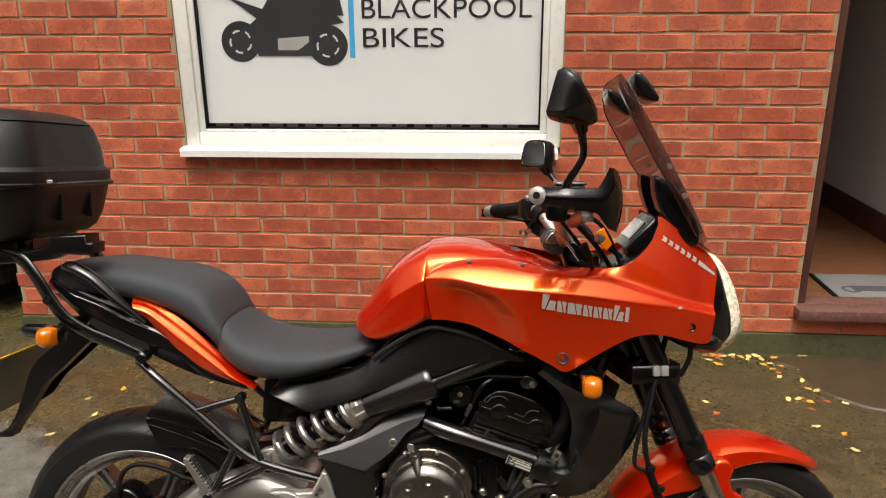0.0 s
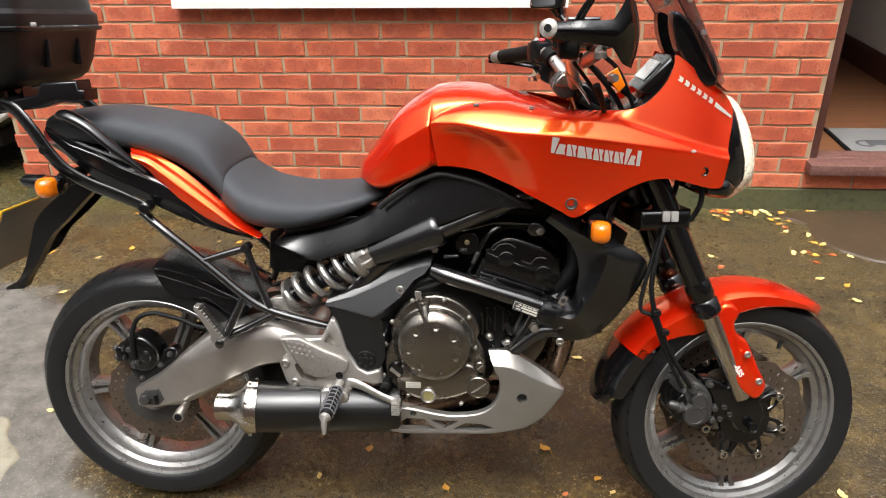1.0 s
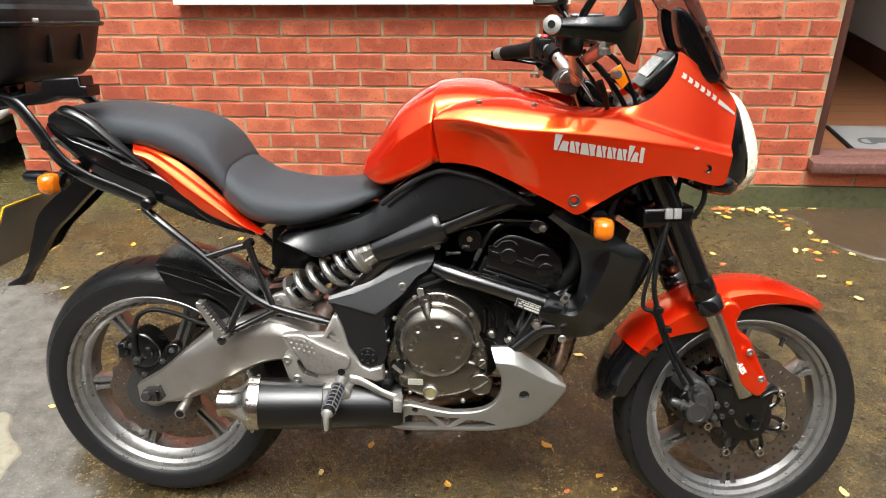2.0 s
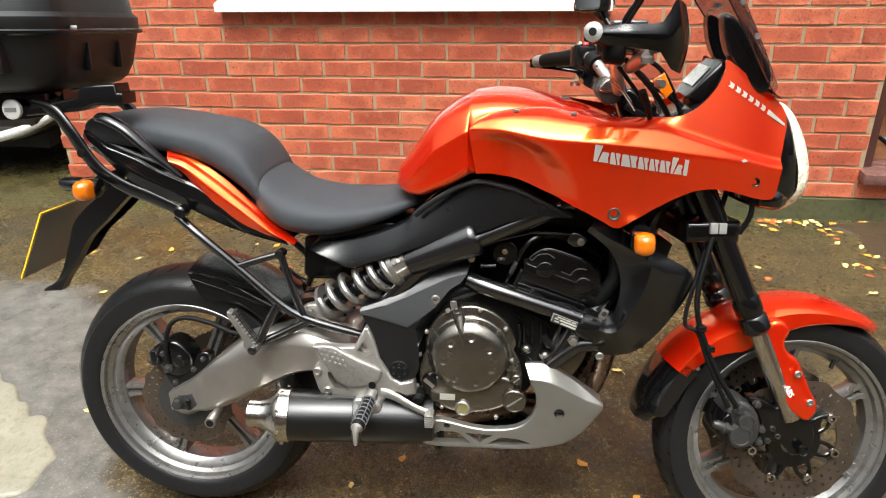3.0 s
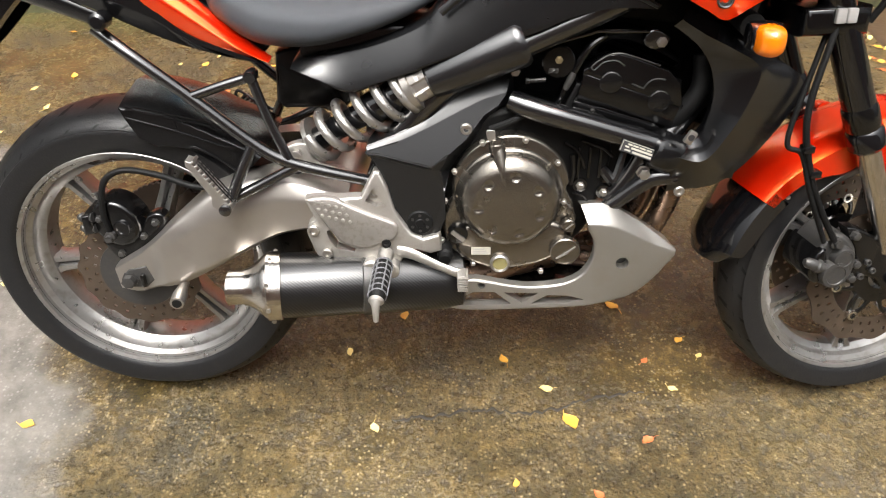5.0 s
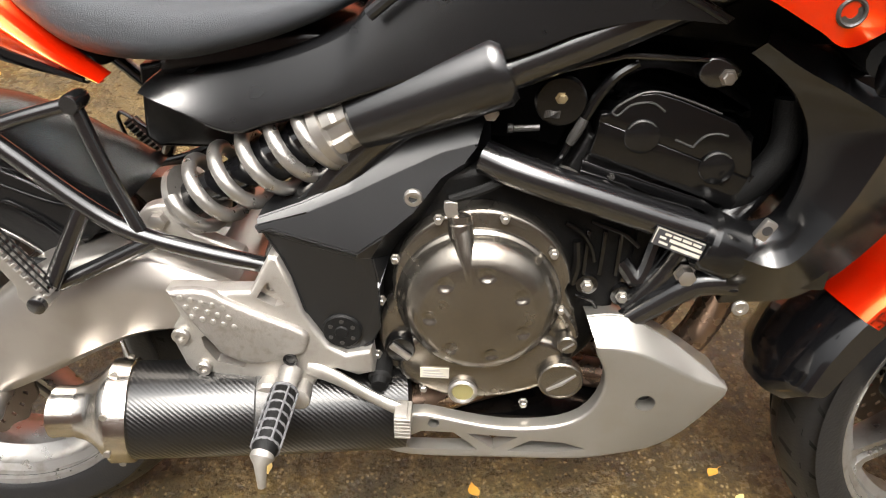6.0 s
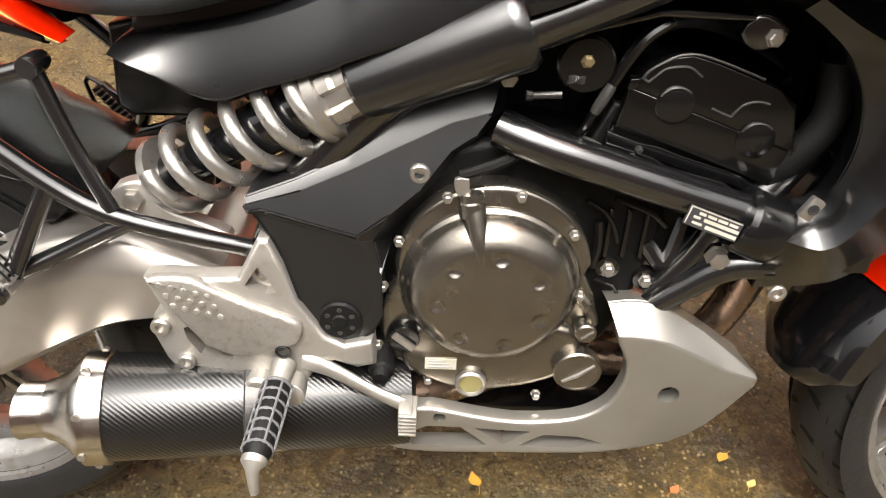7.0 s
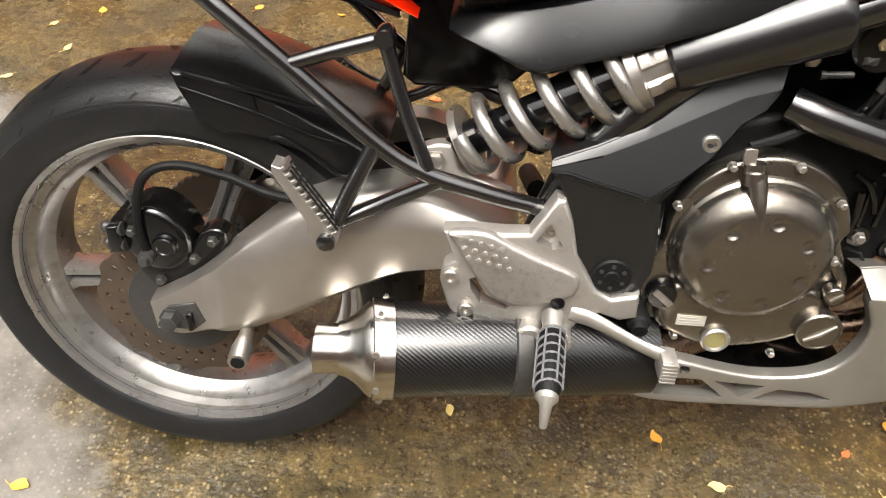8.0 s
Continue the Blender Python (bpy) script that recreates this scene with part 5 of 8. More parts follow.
# fat tube over the shock and the frame tubes
frame_root = part("frame", tube_bm([(0.553, -0.128, 0.692), (0.557, -0.128, 0.694), (0.580, -0.129, 0.704), (0.690, -0.132, 0.752), (0.695, -0.132, 0.754), (0.702, -0.132, 0.757)], [0.026, 0.030, 0.032, 0.039, 0.039, 0.034], 36, 1), SATIN, bike, "black tubular steel frame")
for pts, r in (([(0.683, -0.128, 0.741), (0.797, -0.128, 0.793), (0.932, -0.11, 0.853), (1.077, -0.05, 0.933)], 0.021),
               ([(0.684, -0.118, 0.656), (0.720, -0.131, 0.646), (0.790, -0.138, 0.6265), (0.936, -0.135, 0.581)], 0.0185),
               ([(0.946, -0.10, 0.582), (1.027, -0.07, 0.696), (1.101, -0.04, 0.879)], 0.018),
               ([(0.683, 0.128, 0.741), (0.797, 0.128, 0.793), (0.932, 0.11, 0.853), (1.077, 0.05, 0.933)], 0.021),
               ([(0.666, 0.135, 0.666), (0.790, 0.138, 0.628), (0.936, 0.135, 0.581)], 0.0195),
               ([(0.450, -0.12, 0.475), (0.488, -0.115, 0.574), (0.568, -0.115, 0.669), (0.651, -0.12, 0.727)], 0.022),
               ([(0.450, 0.12, 0.475), (0.488, 0.115, 0.574), (0.568, 0.115, 0.669), (0.651, 0.12, 0.727)], 0.022)):
    part("frame_tube", tube_bm(pts, r, 18, 6), FRAME, frame_root)
for sgn in (-1, 1):
    y = 0.148 * sgn
    for pts, r in (([(0.046, y * 0.9, 0.778), (0.102, y, 0.738), (0.185, y, 0.667), (0.265, y, 0.596), (0.316, y, 0.564), (0.382, y * 0.96, 0.541), (0.446, y * 0.9, 0.522)], 0.0100),
                   ([(0.180, y, 0.675), (0.227, y * 0.97, 0.690), (0.277, y * 0.93, 0.704)], 0.0080),
                   ([(0.274, y * 0.93, 0.704), (0.295, y * 0.96, 0.634), (0.321, y, 0.568)], 0.0080),
                   ([(0.265, y, 0.593), (0.238, y * 1.1, 0.539), (0.223, y * 1.18, 0.507)], 0.0095),
                   ([(0.223, y * 1.1, 0.503), (0.271, y * 1.02, 0.523), (0.337, y, 0.557)], 0.009)):
        part("subframe_tube", tube_bm(pts, r, 14, 5), FRAME, frame_root)
    part("tube_boss", lathe_bm([(0.009, y * 0.8), (0.0105, y * 0.85), (0.0105, y * 0.98), (0.009, y * 1.0)], (0.274, 0, 0.704), n=16), FRAME, frame_root)


# pillion pegs, footrest hangers, pedal
def pillion_peg(sgn):
    """A folded footrest: a thin alloy wedge with a toothed edge, on a pivot."""
    edge = []
    a, b = Vector((0.176, 0.584)), Vector((0.231, 0.503))
    out = Vector((b.y - a.y, a.x - b.x)).normalized() * -1
    for k in range(11):
        c = a.lerp(b, k / 11)
        d = a.lerp(b, (k + 0.5) / 11)
        edge += [tuple(c - out * 0.001), tuple(c + out * 0.0045), tuple(d + out * 0.0045), tuple(d - out * 0.001)]
    poly = edge + [(0.231, 0.500), (0.224, 0.490), (0.214, 0.488), (0.198, 0.506), (0.199, 0.521), (0.175, 0.562), (0.166, 0.577), (0.167, 0.586)]
    p = part("pillion_footrest", slab_bm(poly, -sgn * 0.172, -sgn * 0.196, 0.0015, 0), BOLT, bike, "bright toothed folding pillion footrest")
    part("pivot", lathe_bm([(0.009, sgn * 0.165), (0.010, sgn * 0.168), (0.010, sgn * 0.202), (0.007, sgn * 0.204)], (0.219, 0, 0.500), n=14), FRAME, p)
    for j in (0.176, 0.184, 0.192):
        part("groove", tube_bm([(0.182, -0.0, 0.577), (0.228, -0.0, 0.509)], 0.0012, 6, 1), GRIP, p, m=Matrix.Translation((0.003, sgn * j, 0.003)))


pillion_peg(-1)
lpeg = part("pillion_footrest", slab_bm([(0.154, 0.549), (0.165, 0.553), (0.208, 0.505), (0.197, 0.496)], -0.200, -0.226, 0.003), GRIP, bike, "folded pillion footrest with a ridged rubber pad")
for k in range(8):
    c_ = Vector((0.164, 0.547)).lerp(Vector((0.199, 0.506)), k / 7)
    part("pad_ridge", tube_bm([(c_.x - 0.006, 0.198, c_.y - 0.004), (c_.x + 0.006, 0.198, c_.y + 0.005)], 0.0016, 6, 1), RIM, lpeg)
part("peg_loop", tube_bm([(0.170, 0.214, 0.498), (0.152, 0.214, 0.515), (0.142, 0.214, 0.548), (0.144, 0.214, 0.558), (0.152, 0.214, 0.559), (0.198, 0.214, 0.528), (0.225, 0.20, 0.523)], 0.0032, 8, 5), FRAME, lpeg)
hang = [(0.342, 0.500), (0.366, 0.503), (0.406, 0.502), (0.436, 0.504), (0.460, 0.551), (0.470, 0.549), (0.481, 0.522), (0.492, 0.478), (0.506, 0.455), (0.519, 0.434), (0.538, 0.424), (0.564, 0.432), (0.568, 0.436), (0.571, 0.400), (0.551, 0.394), (0.527, 0.402), (0.509, 0.395), (0.498, 0.374), (0.488, 0.342), (0.474, 0.332), (0.460, 0.346), (0.440, 0.355), (0.421, 0.367), (0.384, 0.372), (0.360, 0.380), (0.350, 0.399), (0.340, 0.434), (0.344, 0.452), (0.356, 0.462)]
hanger = part("footrest_hanger", slab_bm(hang, 0.140, 0.163, 0.005, 0, [[(0.374, 0.440), (0.381, 0.443), (0.394, 0.419), (0.422, 0.405), (0.419, 0.399), (0.388, 0.406), (0.376, 0.426)], [(0.443, 0.497), (0.457, 0.520), (0.474, 0.491), (0.462, 0.487)][::-1]]), CAST, bike, "bare alloy footrest hanger")
part("upper_lug", slab_bm([(0.438, 0.488), (0.460, 0.535), (0.482, 0.489), (0.473, 0.478)], 0.138, 0.149, 0.003), CAST, hanger)
heel = part("heel_plate", slab_bm([(0.348, 0.504), (0.387, 0.507), (0.414, 0.494), (0.452, 0.476), (0.492, 0.459), (0.497, 0.444), (0.490, 0.428), (0.470, 0.421), (0.446, 0.411), (0.428, 0.411), (0.402, 0.420), (0.381, 0.446), (0.366, 0.470), (0.355, 0.490)], 0.160, 0.171, 0.005, 3), WORN, hanger, "scuffed alloy heel plate")
for k in range(15):
    bx, bz = 0.361 + 0.0115 * (k % 5) + 0.005 * (k // 5), 0.499 - 0.0028 * (k % 5) - 0.0125 * (k // 5)
    part("stud", lathe_bm([(0.0036, -0.170), (0.0032, -0.1722), (0.0015, -0.1728)], (bx, 0, bz), n=10), CAST, heel)
for bx, bz, r in ((0.352, 0.442, 0.0105), (0.372, 0.397, 0.0095), (0.458, 0.508, 0.011)):
    part("bolt", bolt_bm(bx, bz, 0.150 if bz > 0.5 else 0.163, r, 0.006), BOLT, hanger)
part("pivot_hole", lathe_bm([(0.0085, -0.1705), (0.0082, -0.1718), (0.006, -0.1716), (0.006, -0.165)], (0.476, 0, 0.420), n=16), ENGINE, hanger)
part("pivot_boss", lathe_bm([(0.016, -0.16), (0.016, -0.178), (0.012, -0.181), (0.006, -0.181)], (0.448, 0, 0.374), n=18), CAST, hanger)
part("pedal_pivot", lathe_bm([(0.016, -0.16), (0.016, -0.185), (0.011, -0.188)], (0.482, 0, 0.373), n=18), CAST, hanger)
P0, P1 = Vector((0.472, -0.195, 0.392)), Vector((0.466, -0.262, 0.374))
peg = part("rider_footrest", tube_bm([tuple(P0.lerp(P1, -0.06)), tuple(P0), tuple(P1), (0.465, -0.270, 0.371)], [0.012, 0.0150, 0.0150, 0.012], 14, 1), GRIP, bike, "grey rubber-covered rider footrest")
for k in range(7):
    part("rubber_ridge", lathe_bm([(0.0150, -0.0018), (0.0164, -0.0008), (0.0164, 0.0008), (0.0150, 0.0018)], tuple(P0.lerp(P1, k / 6)), "y", 12), PEGGREY, peg)
for k in range(6):
    a = 2 * math.pi * k / 6
    o = Vector((math.cos(a), 0, math.sin(a))) * 0.0158
    part("rubber_rib", tube_bm([tuple(P0 + o), tuple(P1 + o)], 0.0014, 6, 1), PEGGREY, peg)
part("peg_root", tube_bm([(0.474, -0.165, 0.398), (0.473, -0.185, 0.394), tuple(P0)], [0.014, 0.012, 0.013], 14, 1), CAST, peg, "cast alloy footrest root")
part("peg_tip", tube_bm([(0.465, -0.270, 0.371), (0.4645, -0.274, 0.370), (0.464, -0.279, 0.366), (0.464, -0.283, 0.338)], [0.013, 0.013, 0.007, 0.0045], 12, 1), CAST, peg, "bare metal feeler tip")
ped = part("brake_pedal", tube_bm([(0.494, -0.158, 0.399), (0.523, -0.165, 0.394), (0.568, -0.178, 0.378), (0.601, -0.187, 0.369)], [0.013, 0.011, 0.009, 0.010], 12, 5, 0.6), CAST, bike, "alloy rear brake pedal")
part("pedal_pad", box_bm(0.597, 0.612, -0.210, -0.180, 0.350, 0.378, 0.003), CAST, ped)
for k in range(6):
    part("pad_ridge", box_bm(0.598, 0.616, -0.2125, -0.180, 0.348 + 0.0050 * k, 0.3505 + 0.0050 * k, 0.0006), CAST, ped)


# ---- exhaust ----
EA, EB = Vector((0.270, -0.178, 0.338)), Vector((0.610, -0.118, 0.318))


def along(*ts):
    return [tuple(EA.lerp(EB, (t - 0.270) / 0.340)) for t in ts]


ex = part("silencer", tube_bm(along(0.283, 0.29, 0.45, 0.60, 0.606), [0.056, 0.058, 0.058, 0.056, 0.045], 40, 1), CARBON, bike, "carbon fibre silencer with steel end cap")
part("end_band", tube_bm(along(0.262, 0.264, 0.287, 0.289), [0.057, 0.0615, 0.0615, 0.057], 40, 1), STEEL, ex, "polished steel end band")
for a in range(0, 360, 45):
    q = radians(a + 10)
    c0 = Vector(along(0.276)[0])
    part("rivet", lathe_bm([(0.0045, -0.003), (0.003, 0.003), (0.001, 0.0035)], (c0.x, c0.y + 0.0615 * math.cos(q), c0.z + 0.0615 * math.sin(q)), "y", 8), BOLT, ex)
part("end_cap", tube_bm(along(0.263, 0.259, 0.252, 0.243, 0.233, 0.224), [0.0585, 0.0570, 0.0500, 0.0410, 0.0345, 0.0320], 36, 1), STEEL, ex)
tipc = along(0.240, 0.203, 0.200, 0.200, 0.236)
part("tail_pipe", rings(bmesh.new(), [[(c[0], c[1] + r * math.cos(t), c[2] + r * math.sin(t)) for t in [2 * math.pi * k / 28 for k in range(28)]] for c, r in zip(tipc, (0.030, 0.030, 0.031, 0.0275, 0.027))], cap=True), STEEL, ex, "polished steel tail pipe")
part("strap", tube_bm(along(0.425, 0.427, 0.445, 0.447), [0.058, 0.0605, 0.0605, 0.058], 36, 1), CALIPER, ex, "dark grey steel strap")
part("link_pipe", tube_bm([(0.60, -0.118, 0.318), (0.68, -0.07, 0.315), (0.78, -0.02, 0.31)], 0.028, 16, 4), RUST, ex)
for sgn in (-1, 1):
    part("header_pipe", tube_bm([(0.935, 0.045 * sgn, 0.583), (0.984, 0.06 * sgn, 0.549), (0.980, 0.06 * sgn, 0.464), (0.944, 0.05 * sgn, 0.366), (0.863, 0.03 * sgn, 0.308), (0.724, 0.02, 0.308)], 0.021, 18, 7), RUST, ex, "heat-stained header pipe")
part("downtube", tube_bm([(0.916, -0.118, 0.579), (0.892, -0.115, 0.522), (0.860, -0.11, 0.470)], 0.016, 14, 4), FRAME, frame_root)
part("crash_tube", tube_bm([(0.960, -0.14, 0.534), (0.921, -0.135, 0.525), (0.881, -0.13, 0.490), (0.851, -0.125, 0.460)], [0.018, 0.016, 0.014, 0.014], 14, 5), FRAME, frame_root)


# ---- engine ----
eng = part("engine", slab_bm([(0.555, 0.453), (0.564, 0.532), (0.610, 0.611), (0.692, 0.640), (0.791, 0.624), (0.857, 0.575), (0.846, 0.487), (0.828, 0.419), (0.778, 0.364), (0.684, 0.344), (0.598, 0.349), (0.565, 0.393)], -0.14, 0.108, 0.012, 4), BLOCK, bike, "black twin-cylinder engine with a gunmetal clutch cover")
# cylinders and head lean ahead
ang = radians(-24)


def tilt_box(cx, cz, w, h, s0, s1, bev=0.006, m=ENGINE, name="engine_block", a=ang, lab=""):
    c, s = math.cos(a), math.sin(a)
    poly = [(cx + px * c - pz * s, cz + px * s + pz * c) for px, pz in ((-w / 2, -h / 2), (w / 2, -h / 2), (w / 2, h / 2), (-w / 2, h / 2))]
    return part(name, slab_bm(poly, s0, s1, bev), m, eng, lab)


tilt_box(0.838, 0.592, 0.160, 0.12, -0.115, 0.100, m=BLOCK, name="cylinder_block")
headp = [(0.786, 0.646), (0.940, 0.588), (0.963, 0.631), (0.958, 0.682), (0.913, 0.702), (0.869, 0.718), (0.849, 0.722), (0.830, 0.719), (0.806, 0.702)]
head = part("cylinder_head", slab_bm(headp, -0.12, 0.104, 0.005, 0), ENGINE, eng)
# face of the cover in two halves that meet at a seam
part("head_cover", slab_bm([(0.798, 0.6975), (0.963, 0.6385), (0.953, 0.681), (0.935, 0.699), (0.912, 0.708), (0.873, 0.722), (0.850, 0.728), (0.832, 0.725), (0.818, 0.716), (0.809, 0.707)], 0.100, 0.112, 0.0018), ENGINE, head)
part("head_cover", slab_bm([(0.791, 0.661), (0.947, 0.604), (0.958, 0.622), (0.964, 0.638), (0.798, 0.697), (0.796, 0.682)], 0.100, 0.1125, 0.0016), ENGINE, head)
part("cover_ear", slab_bm([(0.796, 0.695), (0.806, 0.697), (0.806, 0.706), (0.798, 0.705)], 0.104, 0.1145, 0.0012), ENGINE, head)
part("cover_ear", slab_bm([(0.958, 0.637), (0.967, 0.634), (0.968, 0.642), (0.960, 0.646)], 0.104, 0.1145, 0.0012), ENGINE, head)
for cx, cz in ((0.842, 0.682), (0.923, 0.651)):
    part("cam_boss", lathe_bm([(0.0185, -0.110), (0.0180, -0.1142), (0.0165, -0.1152), (0.002, -0.1152)], (cx, 0, cz), n=32), BLACK, head)
    arc = [(cx + 0.0170 * math.cos(radians(q)), -0.1152, cz + 0.0170 * math.sin(radians(q))) for q in range(150, 44, -13)]
    part("cast_rib", tube_bm(arc, 0.0009, 6, 2), CALIPER, head)
for pts in ([(0.809, 0.706), (0.813, 0.712), (0.822, 0.719), (0.836, 0.727), (0.850, 0.729), (0.863, 0.727), (0.889, 0.719), (0.917, 0.709)], [(0.809, 0.706), (0.814, 0.703), (0.819, 0.707), (0.826, 0.714), (0.836, 0.717), (0.849, 0.717), (0.861, 0.709)], [(0.876, 0.680), (0.894, 0.673), (0.897, 0.676), (0.905, 0.685), (0.917, 0.688), (0.928, 0.686)]):
    part("cast_rib", tube_bm([(x, -0.1122, z) for x, z in pts], 0.0013, 6, 4), CALIPER, head)
# stepped, wavy castings under the head
steps_ = ([(0.786, 0.652), (0.818, 0.641), (0.837, 0.638), (0.855, 0.631), (0.886, 0.622), (0.920, 0.612), (0.939, 0.598)],
          [(0.785, 0.642), (0.812, 0.634), (0.834, 0.627), (0.846, 0.619), (0.878, 0.611), (0.905, 0.604), (0.934, 0.586)],
          [(0.784, 0.630), (0.813, 0.620), (0.830, 0.617), (0.848, 0.609), (0.872, 0.602), (0.896, 0.594), (0.925, 0.580)])
for k, pts in enumerate(steps_):
    lower = [(x, z - 0.013) for x, z in reversed(pts)]
    part("casting_step", slab_bm(list(pts) + lower, 0.060, 0.1085 + 0.0025 * k, 0.0012), ENGINE, head)
    part("bolt", bolt_bm(pts[1][0], pts[1][1] - 0.006, 0.1085 + 0.0025 * k, 0.0035, 0.004, True), CALIPER, head)
part("rocker_top", slab_bm([(0.811, 0.704), (0.847, 0.728), (0.897, 0.719), (0.959, 0.687), (0.956, 0.710), (0.899, 0.748), (0.839, 0.752), (0.807, 0.728)], -0.09, 0.071, 0.012, 3), BLOCK, eng)
part("cover_edge", tube_bm([(0.706, -0.100, 0.729), (0.732, -0.110, 0.740), (0.803, -0.120, 0.763), (0.814, -0.121, 0.766), (0.847, -0.122, 0.766), (0.891, -0.122, 0.765)], [0.003, 0.003, 0.003, 0.003, 0.003, 0.002], 10, 4), FRAME, eng)

# clutch cover
CX, CZ = 0.688, 0.502
flange = [(CX + 0.100 * math.cos(radians(a)), CZ + 0.100 * math.sin(radians(a))) for a in range(8, 200, 12)] + [(0.572, 0.453), (0.579, 0.394), (0.606, 0.374), (0.646, 0.361), (0.703, 0.359), (0.760, 0.372), (0.794, 0.397), (0.803, 0.435), (0.795, 0.477), (0.782, 0.503)]
cover = part("clutch_cover", slab_bm(flange, 0.109, 0.133, 0.006, 2), GUNMETAL, eng, "gunmetal round clutch cover with bolts")
prof = [(0.094, -0.1274), (0.092, -0.1350), (0.0885, -0.1385), (0.0870, -0.1410), (0.0850, -0.1465), (0.0800, -0.1540), (0.0715, -0.1610), (0.0630, -0.1652)]
DX, DZ = 0.686, 0.488
DIMPLES = [(0.0535 * math.cos(radians(31 + 360 / 7 * k)), 0.0535 * math.sin(radians(31 + 360 / 7 * k))) for k in range(7)]


def dome_bm(n=150):
    """The turned dome of the cover, with seven shallow round hollows in its face."""
    fine_prof = [tuple(p) for p in spline([(r, d, 0) for r, d in prof[:8]], 3)] + [(0.063 - 0.0015 * k, (0.1694 - 0.0042 * ((0.063 - 0.0015 * k) / 0.063) ** 2.2) * -1, 0) for k in range(1, 42)]
    loops = []
    for r, d, _ in fine_prof:
        ring = []
        for k in range(n):
            q = 2 * math.pi * k / n
            x, z = r * math.cos(q), r * math.sin(q)
            near = min(math.hypot(x - a, z - b) for a, b in DIMPLES)
            ring.append((DX + x, d + 0.0034 * math.sqrt(max(0.0, 1 - (near / 0.0082) ** 2)), DZ + z))
        loops.append(ring)
    return rings(bmesh.new(), loops, cap=True)


part("cover_dome", dome_bm(), GUNMETAL, cover, sharp=60)
part("lower_case", slab_bm([(0.595, 0.418), (0.628, 0.443), (0.686, 0.428), (0.745, 0.446), (0.782, 0.435), (0.788, 0.402), (0.770, 0.374), (0.722, 0.354), (0.665, 0.348), (0.623, 0.362), (0.599, 0.380)], 0.115, 0.143, 0.010, 3), GUNMETAL, cover)
for x, z in ((0.639, 0.590), (0.709, 0.594), (0.764, 0.554), (0.593, 0.539), (0.778, 0.482), (0.577, 0.484), (0.571, 0.407), (0.626, 0.360), (0.747, 0.343), (0.806, 0.392)):
    part("bolt", bolt_bm(x, z, 0.134, 0.0048, 0.008, True), BOLT, cover)
# filler neck and its cable bracket
part("filler_neck", tube_bm([(0.663, -0.138, 0.588), (0.667, -0.148, 0.568), (0.672, -0.1585, 0.545), (0.679, -0.1640, 0.508)], [0.0118, 0.0108, 0.0085, 0.0042], 16, 4), GUNMETAL, cover)
part("filler_cap", tube_bm([(0.661, -0.136, 0.598), (0.6612, -0.1365, 0.596), (0.662, -0.138, 0.589), (0.6622, -0.1383, 0.587), (0.664, -0.1415, 0.574)], [0.008, 0.0120, 0.0120, 0.0135, 0.0135], 20, 1), GUNMETAL, cover)
part("cable_lever", slab_bm([(0.652, 0.594), (0.666, 0.592), (0.659, 0.601), (0.658, 0.613), (0.645, 0.613), (0.646, 0.600)], 0.138, 0.143, 0.001, 2), BOLT, cover)
part("clutch_cable", tube_bm([(0.650, -0.137, 0.614), (0.691, -0.131, 0.628), (0.741, -0.114, 0.651)], [0.005, 0.0055, 0.004], 8, 4), GRIP, cover)
cap = part("crank_cap", lathe_bm([(0.0262, -0.138), (0.0262, -0.1512), (0.0245, -0.1530), (0.0230, -0.1530), (0.0225, -0.1516), (0.002, -0.1516)], (0.786, 0, 0.391), n=36), GUNMETAL, cover)
part("slot", tube_bm([(0.771, -0.1525, 0.378), (0.787, -0.1535, 0.389), (0.803, -0.1525, 0.402)], [0.0016, 0.0024, 0.0014], 8, 1), BOLT, cap)
cap = part("timing_cap", lathe_bm([(0.0115, -0.135), (0.0115, -0.1480), (0.010, -0.1495), (0.002, -0.1495)], (0.789, 0, 0.441), n=24), GUNMETAL, cover)
part("slot", tube_bm([(0.784, -0.1505, 0.436), (0.796, -0.1505, 0.446)], 0.0013, 6, 1), BOLT, cap)
part("cast_strut", tube_bm([(0.778, -0.136, 0.482), (0.792, -0.138, 0.462), (0.796, -0.138, 0.448)], 0.006, 8, 3), GUNMETAL, cover)
sg_ = part("sight_glass", lathe_bm([(0.0175, -0.138), (0.0175, -0.148), (0.0155, -0.150), (0.0135, -0.149), (0.0125, -0.146)], (0.673, 0, 0.364), n=28), BOLT, cover, "oil sight glass in a metal ring")
part("oil", lathe_bm([(0.0130, -0.143), (0.0130, -0.1465)], (0.673, 0, 0.364), n=24), mat("old_engine_oil", (0.16, 0.14, 0.06), 0.15, 0, 0.8, 0.1, 40), sg_)
lab_ = part("data_label", box_bm(0.622, 0.656, -0.1448, -0.1432, 0.382, 0.396), LABEL, cover, "small metal data label")
for k in range(3):
    part("print_bar", box_bm(0.625, 0.653 - 0.004 * k, -0.1454, -0.1446, 0.3845 + 0.004 * k, 0.386 + 0.004 * k), GREYDEC, lab_)
pl = part("drain_plug", lathe_bm([(0.019, -0.1209), (0.019, -0.1395), (0.016, -0.1451), (0.002, -0.1451)], (0.599, 0, 0.421), n=24), ENGINE, cover)
part("slot", box_bm(-0.014, 0.014, -0.0035, 0.001, -0.004, 0.004, 0.001), BOLT, pl, m=Matrix.Translation((0.599, -0.1465, 0.421)) @ Matrix.Rotation(radians(40), 4, "Y"))
